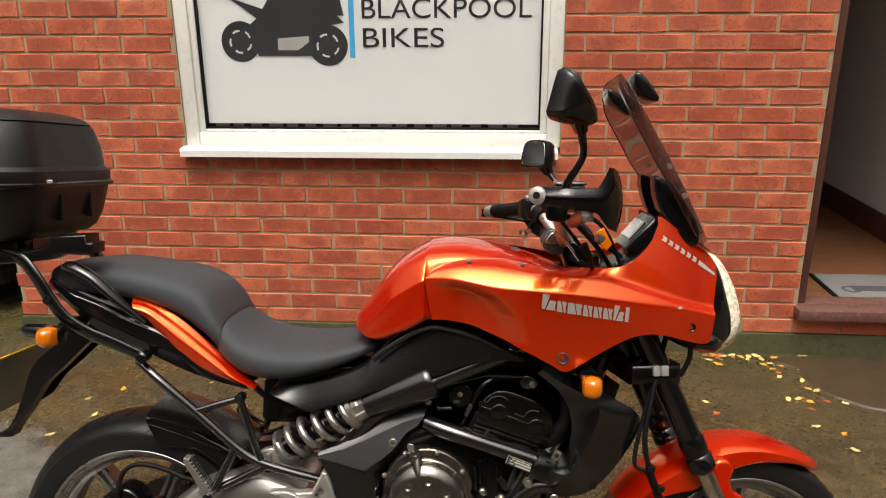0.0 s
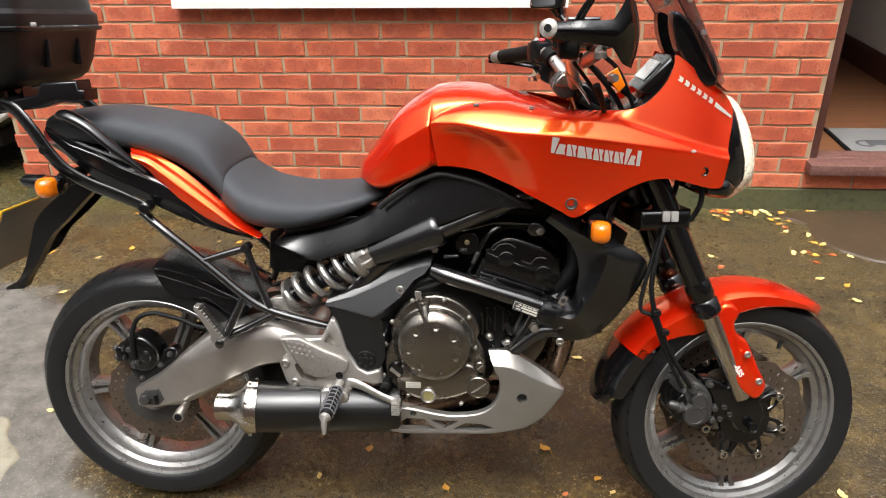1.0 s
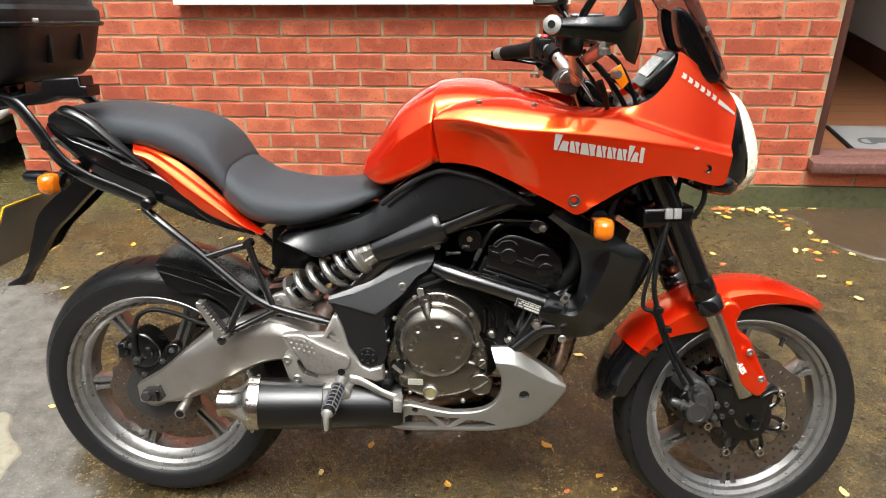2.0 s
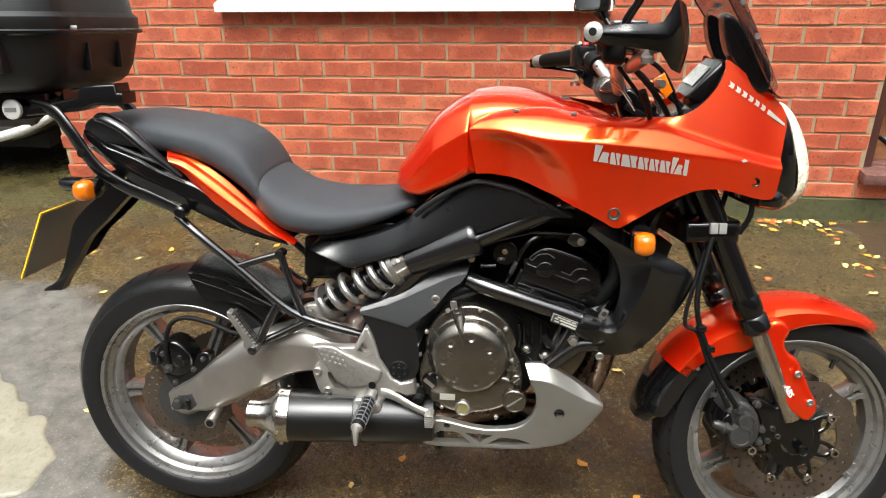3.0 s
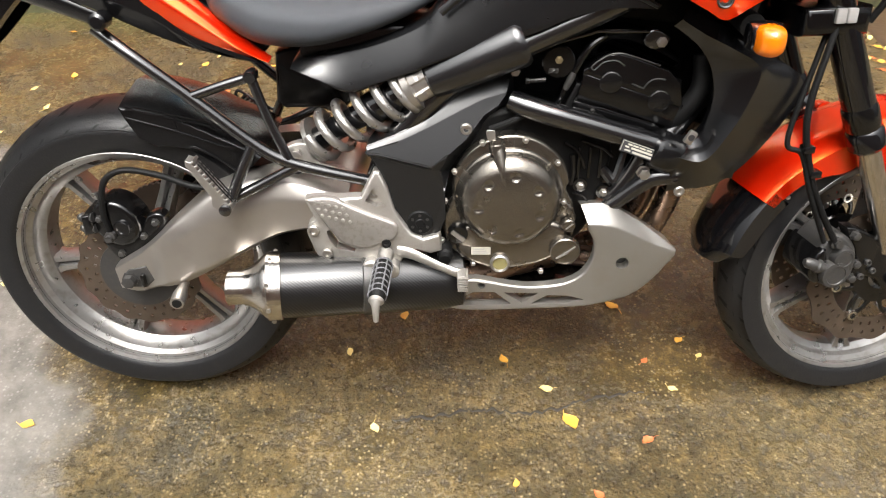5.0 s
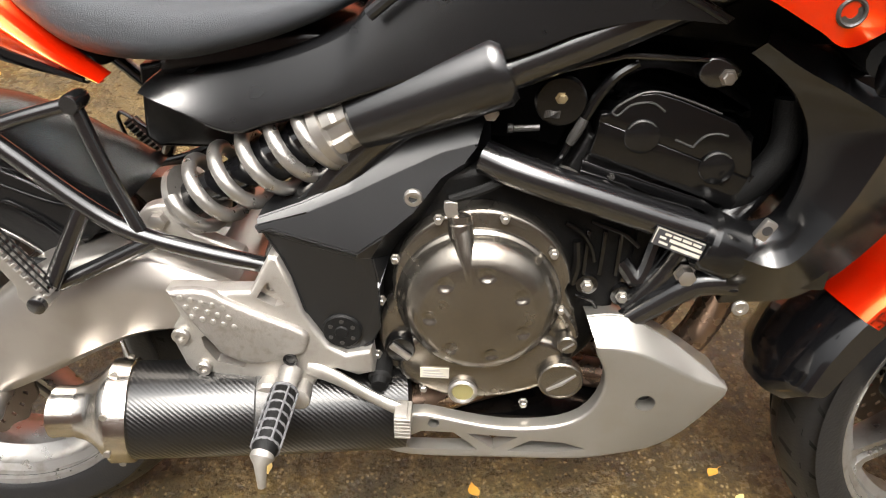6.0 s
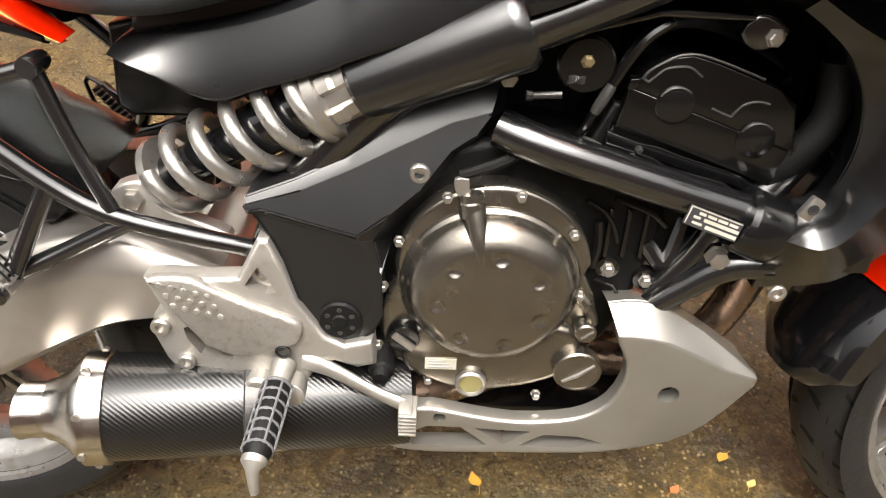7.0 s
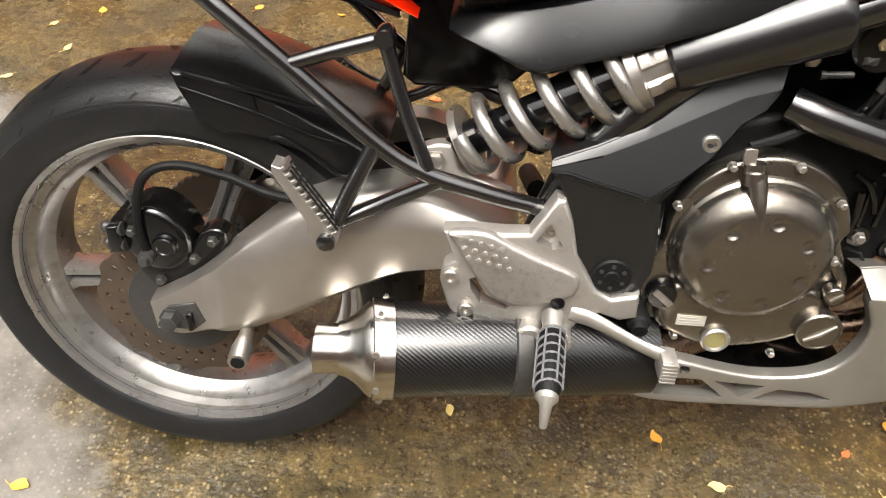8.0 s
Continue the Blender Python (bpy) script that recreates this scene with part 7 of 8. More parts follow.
P_TOP = [(0.684, 0.980), (0.690, 0.991), (0.705, 1.003), (0.733, 1.014), (0.772, 1.021), (0.828, 1.024), (0.873, 1.020), (0.941, 1.010), (0.987, 1.006), (1.054, 1.008), (1.093, 1.015), (1.121, 1.032), (1.150, 1.064), (1.164, 1.095), (1.168, 1.113), (1.205, 1.088), (1.248, 1.056), (1.278, 1.034), (1.293, 1.012), (1.297, 0.986)]
P_LOW = [(0.699, 0.896), (0.722, 0.897), (0.753, 0.893), (0.787, 0.886), (0.833, 0.868), (0.900, 0.840), (0.945, 0.817), (0.974, 0.803), (1.008, 0.821), (1.044, 0.843), (1.077, 0.861), (1.109, 0.874), (1.132, 0.878), (1.155, 0.878), (1.178, 0.874), (1.205, 0.866), (1.235, 0.856), (1.262, 0.850), (1.279, 0.856), (1.285, 0.898)]
WIDE = ((0.68, 0.176), (0.75, 0.197), (0.84, 0.217), (0.92, 0.226), (0.99, 0.223), (1.09, 0.204), (1.17, 0.180), (1.23, 0.154), (1.29, 0.120))
CREASE = ((0.680, 0.981), (0.719, 0.986), (0.775, 0.981), (0.819, 0.970), (0.894, 0.968), (0.980, 0.963), (1.047, 0.954), (1.138, 0.940), (1.208, 0.928), (1.290, 0.904))
CUTX = ((0.800, 0.880), (0.842, 0.893), (0.859, 0.903), (0.887, 0.897), (0.915, 0.883), (0.942, 0.860), (0.967, 0.828), (1.000, 0.780))


BAND = ((0.68, 0.010), (0.72, 0.018), (0.775, 0.026), (0.83, 0.034), (0.895, 0.030), (0.96, 0.034), (1.004, 0.034), (1.05, 0.030), (1.106, 0.022), (1.164, 0.011), (1.21, 0.004), (1.29, 0.003))


def eased(table, x):
    return sum(lerp_table(table, x + d) for d in (-0.036, -0.024, -0.012, 0, 0.012, 0.024, 0.036)) / 7


def fairing_depth(u, v, x, z):
    """Side face with a hollow behind, up to a crease; a shoulder at half a right angle above it; then the top turning in, or the upright nose side."""
    s = eased(WIDE, x)
    zc = eased(CREASE, x)
    top = lerp_table([(p[0], p[1]) for p in P_TOP], x)
    if z > zc:
        rise = z - zc
        band = min(eased(BAND, x), 0.8 * max(0.005, top - zc))
        inner = eased(((0.68, 0.150), (0.8, 0.142), (1.0, 0.13), (1.1, 0.125), (1.17, 0.108), (1.29, 0.085)), x)
        s -= 0.95 * (math.sqrt(min(rise, band) ** 2 + 0.006 ** 2) - 0.006)
        if rise > band:
            t = min(1, (rise - band) / max(0.006, top - zc - band))
            back = s + (min(inner, s) - s) * (0.35 * t + 0.65 * t * t)
            front = s - 0.020 * smooth01((rise - band) / 0.016) - 0.24 * (rise - band)
            k = smooth01((x - 1.0) / 0.10)
            s = back * (1 - k) + front * k
    else:
        s -= 0.10 * (zc - z)
        cut = lerp_table(CUTX, z)
        s -= 0.022 * smooth01((cut - x) / 0.060) * smooth01((x - 0.685) / 0.09) * smooth01((zc - z) / 0.022)
    return s


fair = part("side_fairing", sheet_bm(P_TOP, P_LOW, fairing_depth, 8, 44, 0.006), ORANGE, bike, "glossy orange side fairing with silver lettering shapes", sharp=60)
part("fairing_left", sheet_bm(P_TOP, P_LOW, fairing_depth, 4, 16, 0.006, -1), ORANGE, fair, sharp=60)
def fairing_bolt(x, z, r, m, label=""):
    y = -fairing_depth(0, 0, x, z)
    part("bolt", lathe_bm([(r, y + 0.006), (r, y - 0.001), (r * 0.85, y - 0.003), (r * 0.72, y - 0.002), (r * 0.70, y), (r * 0.4, y), (r * 0.35, y + 0.002)], (x, 0, z), n=26), m, fair, label)


# black filler added to close the gap, for the shaded hollow under the fairing
part("hollow_filler", slab_bm([(0.700, 0.800), (0.700, 0.895), (0.980, 0.895), (1.120, 0.905), (1.125, 0.850), (1.030, 0.775), (0.950, 0.768), (0.850, 0.778)], -0.080, 0.088, 0.004), BLOCK, fair, "dull black filler added for the shaded hollow")
fairing_bolt(0.967, 0.832, 0.0125, CALIPER, "bright fairing bolt")
fairing_bolt(1.234, 0.888, 0.009, ENGINE)
for bx_, bz_ in ((0.775, 1.016), (0.884, 1.012)):
    part("bolt", lathe_bm([(0.006, 0), (0.006, 0.004), (0.003, 0.005)], (bx_, -fairing_depth(0, 0, bx_, bz_), bz_), "z", 14), BOLT, fair)


def on_fairing(x, z):
    return -(fairing_depth(0, 0, x, z) + 0.0008)


def decal(poly, m, name="lettering_bar"):
    """A thin shape laid on the fairing."""
    bm = bmesh.new()
    n = len(poly)
    f = [bm.verts.new((x, on_fairing(x, z) - 0.0006, z)) for x, z in poly]
    b = [bm.verts.new((x, on_fairing(x, z) + 0.002, z)) for x, z in poly]
    bm.faces.new(f)
    for i in range(n):
        bm.faces.new((f[i], f[(i + 1) % n], b[(i + 1) % n], b[i]))
    return part(name, bm, m, fair)


# maker's name as plain silver blocks of the letters' sizes
NAME_X, NAME_Z = Vector((math.cos(radians(-9.3)), math.sin(radians(-9.3)))), Vector((0.06, 0.998))
NAME_AT = Vector((0.922, 0.935))
reach = 0.0
for wdt, first, second in ((0.0275, 0.031, 0.020), (0.0185, 0.022, 0.022), (0.0285, 0.022, 0.022), (0.0185, 0.022, 0.022), (0.0170, 0.022, 0.022), (0.0185, 0.022, 0.022), (0.0210, 0.031, 0.019), (0.0075, 0.030, 0)):
    spot = lambda a, b: tuple(NAME_AT + NAME_X * (reach + a) + NAME_Z * b)
    tall = max(first, second)
    mid = wdt * (0.42 if first == tall and second != tall else 0.56)
    if not second:
        decal([spot(0, 0), spot(wdt, 0), spot(wdt, tall), spot(0, tall)], DECAL)
    else:
        lean = 0.004 if first > second else -0.003
        decal([spot(0, 0), spot(mid - lean - 0.0012, 0), spot(mid + lean - 0.0012, first), spot(0.001, first), spot(0, first - 0.002)], DECAL)
        decal([spot(mid - lean + 0.0012, 0), spot(wdt, 0.001), spot(wdt - 0.002, second * 0.5), spot(wdt, second - 0.002), spot(wdt - 0.002, second), spot(mid + lean * second / first + 0.0012, second)], DECAL)
    reach += wdt + 0.0028
# model name: a slanting row of small shapes and a tapering bar
p0, p1 = Vector((1.171, 1.066)), Vector((1.252, 1.014))
for k in range(6):
    c = p0.lerp(p1, k / 6)
    e = (p1 - p0).normalized() * 0.0115
    f = Vector((0.0035, 0.0085))
    decal([tuple(c), tuple(c + e * 0.85), tuple(c + e + f * 0.35), tuple(c + e * 0.9 + f), tuple(c + f * 1.05), tuple(c + e * 0.25 + f * 0.5)], DECAL)
e0, e1 = Vector((1.254, 1.012)), Vector((1.292, 0.988))
decal([tuple(e0), tuple(e1), tuple(e1 + Vector((0.001, 0.004))), tuple(e0 + Vector((0.0035, 0.0085)))], DECAL)
decal([(1.199, 0.932), (1.207, 0.9345), (1.212, 0.930), (1.203, 0.928)], GREYDEC, "chip")

# nose, headlight, cockpit
nose = part("nose_cowl", body_bm([(1.125, 0.900, 1.010, 0.10, 0), (1.175, 0.872, 1.088, 0.100, 0), (1.225, 0.838, 1.070, 0.094, 0), (1.262, 0.812, 1.044, 0.090, 0), (1.292, 0.806, 1.026, 0.086, 0), (1.312, 0.812, 1.000, 0.080, 0), (1.328, 0.826, 0.950, 0.072, 0), (1.342, 0.846, 0.908, 0.056, 0), (1.347, 0.860, 0.890, 0.030, 0)], 32, 3.2, 5), GLOSS, bike, "black nose cowl around the headlight")
part("nose_top", sheet_bm([(1.165, 1.113), (1.222, 1.082), (1.280, 1.040)], [(1.169, 1.109), (1.225, 1.078), (1.283, 1.035)], lambda u, v, x, z: 0.10 * (1 - 2 * v), 6, 8, 0.004), ORANGE, nose)
part("chin", body_bm([(1.199, 0.842, 0.865, 0.08, 0), (1.245, 0.822, 0.864, 0.105, 0), (1.295, 0.812, 0.869, 0.10, 0), (1.320, 0.819, 0.854, 0.07, 0)], 24, 3, 5), GLOSS, nose)
lamp_prof = [(1.286, 0.812, 1.030, 0.066, 0), (1.312, 0.801, 1.022, 0.072, 0), (1.332, 0.806, 0.998, 0.070, 0), (1.350, 0.822, 0.962, 0.062, 0), (1.361, 0.838, 0.926, 0.050, 0), (1.367, 0.856, 0.900, 0.030, 0), (1.369, 0.872, 0.884, 0.010, 0)]
hl = part("headlight", body_bm([(a - 0.004, b + 0.004, c - 0.004, w * 0.95, y) for a, b, c, w, y in lamp_prof], 28, 2.4, 5), HEADREFL, bike, "clear headlight with a bright reflector")
lens = part("lens", body_bm(lamp_prof, 36, 2.4, 6), CLEAR, hl, "clear headlight lens")
lens.visible_shadow = False
part("cockpit", body_bm([(1.054, 0.950, 1.000, 0.09, 0), (1.095, 0.950, 1.015, 0.10, 0), (1.146, 0.950, 1.050, 0.10, 0), (1.171, 0.970, 1.106, 0.088, 0), (1.197, 0.990, 1.096, 0.07, 0)], 24, 3.5, 5), BLACK, bike)
clock = part("instrument_pod", slab_bm([(1.105, 1.042), (1.164, 1.109), (1.184, 1.099), (1.180, 1.070), (1.132, 1.025)], -0.075, 0.079, 0.008, 0), BLACK, bike, "black instrument pod with a pale display")
part("display", box_bm(-0.024, 0.024, -0.050, 0.050, -0.002, 0.002), SCREENTRIM, clock, "pale instrument display", m=Matrix.Translation((1.132, 0, 1.079)) @ Matrix.Rotation(radians(-49), 4, "Y"))


def windscreen():
    """A smoked screen that curves round the cockpit."""
    bm = bmesh.new()
    rows = []
    n = 26
    for j in range(17):
        v = j / 16
        xm, zm = 1.290 - 0.165 * v - 0.030 * v * v, 1.062 + 0.355 * v
        half = lerp_table(((0, 0.085), (0.12, 0.125), (0.5, 0.158), (0.8, 0.155), (0.93, 0.125), (1.0, 0.07)), v)
        row = []
        for i in range(n + 1):
            t = -1 + 2 * i / n
            row.append(bm.verts.new((xm - 0.055 * t * t * (half / 0.158) ** 1.3, half * t, zm - 0.012 * t * t)))
        rows.append(row)
    faces = []
    for a, b in zip(rows, rows[1:]):
        for i in range(n):
            faces.append(bm.faces.new((a[i], a[i + 1], b[i + 1], b[i])))
    bmesh.ops.solidify(bm, geom=faces, thickness=0.003)
    s = part("windscreen", bm, TINT, bike, "tall smoked windscreen", sharp=80)
    for sgn in (-1, 1):
        pts = []
        for j in range(17):
            v = j / 16
            xm, zm = 1.290 - 0.165 * v - 0.030 * v * v, 1.062 + 0.355 * v
            half = lerp_table(((0, 0.085), (0.12, 0.125), (0.5, 0.158), (0.8, 0.155), (0.93, 0.125), (1.0, 0.07)), v)
            pts.append((xm - 0.055 * (half / 0.158) ** 1.3, half * sgn, zm - 0.012))
        part("screen_edge", tube_bm(pts, 0.0014, 8, 2), GLOSS, s)
        part("screw", lathe_bm([(0.006, -0.110 * sgn), (0.005, -0.119 * sgn)], (1.183, 0, 1.217), n=10), BOLT, s)
        part("screw", lathe_bm([(0.006, -0.100 * sgn), (0.005, -0.109 * sgn)], (1.218, 0, 1.156), n=10), BOLT, s)
        part("screen_stay", slab_bm([(1.156, 1.192), (1.186, 1.181), (1.246, 1.105), (1.250, 1.054), (1.215, 1.064), (1.170, 1.125)], sgn * 0.055, sgn * 0.105, 0.006, 3), BLACK, s)
    part("screen_deflector", slab_bm([(1.115, 1.408), (1.131, 1.413), (1.169, 1.363), (1.161, 1.353), (1.141, 1.361), (1.121, 1.382)], -0.055, 0.055, 0.006, 2), BLACK, s)
    part("deflector_pad", slab_bm([(1.063, 1.382), (1.091, 1.367), (1.117, 1.336), (1.106, 1.325), (1.071, 1.351)], -0.05, 0.035, 0.006, 2), BLACK, s)


windscreen()


# ---- handlebar and controls, as they stand with the fork turned ----
RIGHT = [(0.975, -0.03, 1.045), (0.972, -0.075, 1.062), (0.955, -0.13, 1.125), (0.945, -0.20, 1.150), (0.925, -0.29, 1.160), (0.903, -0.375, 1.166)]
LEFT = [(0.975, 0.03, 1.043), (0.966, 0.075, 1.060), (0.935, 0.12, 1.098), (0.915, 0.17, 1.108), (0.895, 0.24, 1.105), (0.803, 0.365, 1.085)]
hb = part("handlebar", tube_bm(LEFT[::-1] + RIGHT, 0.0125, 16, 6), CAST, bike, "bright tubular handlebar with black grips")


def bar(side, t):
    """A point along one half of the handlebar."""
    c = spline(RIGHT if side > 0 else LEFT, 10)
    return Vector(c[int(t * (len(c) - 1))])


for sgn in (1, -1):
    g0, g1 = bar(sgn, 0.72), bar(sgn, 0.97)
    part("grip", tube_bm([tuple(g0), tuple(g0.lerp(g1, 0.04)), tuple(g0.lerp(g1, 0.5)), tuple(g0.lerp(g1, 0.96)), tuple(g1)], [0.014, 0.019, 0.0165, 0.0175, 0.014], 18, 2), GRIP, hb, "black rubber grip")
    d = (g1 - g0).normalized()
    e = g1 + d * 0.034
    part("bar_end", tube_bm([tuple(g1), tuple(g1 + d * 0.004), tuple(g1 + d * 0.022), tuple(e), tuple(e + d * 0.002)], [0.011, 0.0145, 0.0162, 0.0150, 0.009], 24, 1), CAST, hb, "bright bar-end weight")
    part("bar_end_screw", tube_bm([tuple(e + d * 0.001), tuple(e + d * 0.0035)], 0.0065, 12, 1), GRIP, hb)
    sw = bar(sgn, 0.62)
    a = math.atan2(d.y, d.x)
    sm = Matrix.Translation(sw) @ Matrix.Rotation(a, 4, "Z")
    part("switch_box", box_bm(-0.028, 0.026, -0.024, 0.024, -0.024, 0.022, 0.008), BLACK, hb, m=sm)
    part("switch_rib", box_bm(-0.006, 0.006, -0.026, 0.026, -0.026, 0.0245, 0.004), GRIP, hb, m=sm)
    part("button", box_bm(-0.018, -0.004, 0.012 * sgn, 0.030 * sgn, 0.004, 0.018, 0.003), REDPLASTIC, hb, m=sm) if sgn > 0 else part("button", box_bm(-0.018, 0.0, -0.030, -0.012, 0.004, 0.018, 0.003), GREYDEC, hb, m=sm)
    fwd = Vector((-d.y, d.x, 0)) * (1 if sgn > 0 else -1)
    if fwd.x < 0:
        fwd = -fwd
    pv = bar(sgn, 0.50) + fwd * 0.038 + Vector((0, 0, -0.004))
    part("lever", tube_bm([tuple(pv), tuple(pv + d * 0.05 + fwd * 0.014), tuple(pv + d * 0.12 + fwd * 0.008), tuple(pv + d * 0.175 - fwd * 0.008)], [0.010, 0.008, 0.0065, 0.0075], 10, 5, 0.7), FRAME, hb, "black control lever")
    part("lever_perch", tube_bm([tuple(bar(sgn, 0.50)), tuple(pv)], [0.018, 0.014], 12, 1), FRAME, hb)
    part("riser", tube_bm([(1.005, -0.04 * sgn, 0.965), (0.985, -0.04 * sgn, 1.01), (0.975, -0.042 * sgn, 1.044), (0.972, -0.042 * sgn, 1.058)], [0.018, 0.015, 0.019, 0.018], 16, 1), ENGINE, hb)
    part("riser_bolt", tube_bm([(0.972, -0.042 * sgn, 1.056), (0.970, -0.042 * sgn, 1.066)], 0.007, 10, 1), BOLT, hb)
sl = bar(-1, 0.66)
dl = (bar(-1, 0.97) - bar(-1, 0.72)).normalized()
part("switch_housing", tube_bm([tuple(sl - dl * 0.030), tuple(sl - dl * 0.028), tuple(sl), tuple(sl + dl * 0.022), tuple(sl + dl * 0.024)], [0.016, 0.025, 0.027, 0.026, 0.018], 18, 1), GRIP, hb, "black switch housing")
for off, rise_, rad, mm in ((-0.016, 0.026, 0.0075, REDPLASTIC), (0.006, 0.027, 0.006, GREYDEC), (-0.004, -0.004, 0.007, CALIPER)):
    c_ = sl + dl * off + Vector((-0.004, -0.024 if rise_ < 0 else -0.006, rise_))
    part("switch_button", tube_bm([tuple(c_ - Vector((0, 0, 0.006))), tuple(c_), tuple(c_ + Vector((0, -0.002, 0.003)))], [rad, rad, rad * 0.6], 12, 1), mm, hb)
part("lever_bracket", tube_bm([tuple(sl + Vector((0.020, -0.010, -0.016))), tuple(sl + Vector((0.036, -0.034, -0.030))), tuple(sl + Vector((0.052, -0.070, -0.036)))], [0.012, 0.011, 0.013], 12, 4), GRIP, hb, "black clutch lever bracket")
part("clamp_ring", tube_bm([tuple(bar(-1, 0.40) - (bar(-1, 0.5) - bar(-1, 0.3)).normalized() * 0.013), tuple(bar(-1, 0.40) + (bar(-1, 0.5) - bar(-1, 0.3)).normalized() * 0.013)], 0.021, 18, 1), GRIP, hb, "black clamp ring")
part("master_cylinder", tube_bm([(0.985, -0.13, 1.098), (0.990, -0.15, 1.106), (1.002, -0.20, 1.120), (1.006, -0.225, 1.124)], [0.011, 0.014, 0.014, 0.011], 14, 3), BOLT, hb, "bright brake master cylinder")
part("throttle_housing", body_bm([(0.925, 1.118, 1.150, 0.018, -0.245), (0.931, 1.112, 1.156, 0.026, -0.245), (0.958, 1.110, 1.156, 0.026, -0.245), (0.964, 1.118, 1.148, 0.018, -0.245)], 18, 3.0, 4), GRIP, hb)
part("brake_switch", tube_bm([(1.005, -0.185, 1.060), (1.020, -0.17, 1.030), (1.030, -0.14, 1.000)], [0.008, 0.006, 0.005], 10, 4), GRIP, hb)
part("banjo_bolt", tube_bm([(1.030, -0.205, 1.075), (1.036, -0.222, 1.076)], [0.009, 0.008], 6, 1), BOLT, hb)
rb = bar(1, 0.46)
part("reservoir", box_bm(rb.x - 0.005, rb.x + 0.055, rb.y - 0.03, rb.y + 0.03, rb.z + 0.014, rb.z + 0.042, 0.006), BLACK, hb)
part("reservoir_cap", box_bm(rb.x - 0.007, rb.x + 0.057, rb.y - 0.032, rb.y + 0.032, rb.z + 0.042, rb.z + 0.050, 0.004), FRAME, hb)
part("orange_tag", slab_bm([(1.030, 1.075), (1.052, 1.090), (1.070, 1.055), (1.058, 1.040)], 0.12, 0.128, 0.002), AMBER, bike)


def handguard(sgn):
    """A black shell that runs ahead of the grip from the bar end and wraps round the lever."""
    bm = bmesh.new()
    rows = []
    tip = bar(sgn, 1.0)
    shift = Vector((0, 0, 0)) if sgn > 0 else Vector((tip.x - 0.903, 0, tip.z - 1.166))
    for i in range(19):
        u = i / 18
        x = lerp_table(((0, 0.886), (0.3, 0.950), (0.58, 1.010), (0.78, 1.046), (1, 1.052)), u)
        y = lerp_table(((0, 0.376), (0.3, 0.396), (0.58, 0.386), (0.78, 0.335), (1, 0.225)), u)
        hi = lerp_table(((0, 1.172), (0.12, 1.178), (0.55, 1.180), (0.62, 1.200), (0.68, 1.220), (0.78, 1.208), (0.9, 1.20), (1, 1.185)), u)
        lo = lerp_table(((0, 1.152), (0.3, 1.145), (0.55, 1.138), (0.66, 1.110), (0.78, 1.100), (1, 1.115)), u)
        row = []
        for j in range(9):
            v = j / 8
            out = 0.012 * math.sin(math.pi * v)
            row.append(bm.verts.new(Vector((x + out * u, -sgn * (y + out * (1 - u)), lo + (hi - lo) * v)) + shift))
        rows.append(row)
    faces = []
    for a, b in zip(rows, rows[1:]):
        for j in range(8):
            faces.append(bm.faces.new((a[j], a[j + 1], b[j + 1], b[j])))
    bmesh.ops.solidify(bm, geom=faces, thickness=0.004)
    g = part("handguard", bm, GLOSS, bike, "gloss black handguard", sharp=50)
    part("guard_stay", tube_bm([tuple(Vector(p) + shift) for p in ((0.90, -sgn * 0.385, 1.163), (0.955, -sgn * 0.388, 1.158), (1.025, -sgn * 0.335, 1.15), (1.01, -sgn * 0.20, 1.13))], 0.007, 8, 5), BLACK, g)
    q = Vector((1.0, -sgn * 0.27, 1.118)) + shift
    part("stay_screw", lathe_bm([(0.012, -0.004), (0.012, 0.006), (0.005, 0.009)], tuple(q), "z", 12), BOLT, g)


handguard(1)
handguard(-1)


def mirror(base, bend, top, centre, yaw, sgn, shape):
    root = part("mirror", tube_bm([base, (base[0], base[1], base[2] + 0.02), bend, top], [0.010, 0.008, 0.0065, 0.0085], 12, 5), BLACK, bike, "black handlebar mirror on a curved stalk")
    face = spline(shape, 4, True)
    loops = []
    for dx, f in ((-0.016, 0.90), (-0.015, 0.98), (-0.010, 1.0), (0.004, 0.98), (0.018, 0.85), (0.027, 0.55), (0.030, 0.1)):
        loops.append([(dx, p[0] * f, p[1] * f) for p in face])
    m = Matrix.Translation(centre) @ Matrix.Rotation(radians(yaw), 4, "Z") @ Matrix.Rotation(radians(6), 4, "Y")
    part("shell", rings(bmesh.new(), loops), BLACK, root, m=m)
    part("neck", tube_bm([top, tuple(Vector(top).lerp(Vector(centre), 0.6))], [0.012, 0.022], 10, 1), BLACK, root)
    part("mirror_glass", rings(bmesh.new(), [[(-0.0162, p[0] * 0.86, p[1] * 0.86) for p in face], [(-0.0170, p[0] * 0.84, p[1] * 0.84) for p in face]]), MIRROR, root, "mirror glass", m=m)


mirror((0.962, -0.265, 1.165), (0.986, -0.30, 1.235), (0.980, -0.32, 1.280), (0.963, -0.355, 1.330), -50, 1, [(-0.052, -0.022), (-0.050, -0.010), (-0.036, 0.046), (-0.028, 0.053), (-0.016, 0.052), (0.036, 0.000), (0.049, -0.024), (0.050, -0.036), (0.036, -0.043), (0.000, -0.041), (-0.040, -0.034)])
mirror((0.985, 0.30, 1.120), (0.985, 0.33, 1.165), (0.968, 0.345, 1.190), (0.938, 0.36, 1.242), 36, -1, [(-0.056, -0.024), (-0.044, -0.036), (0.040, -0.036), (0.056, -0.026), (0.050, 0.018), (0.030, 0.036), (-0.034, 0.036), (-0.050, 0.022)])
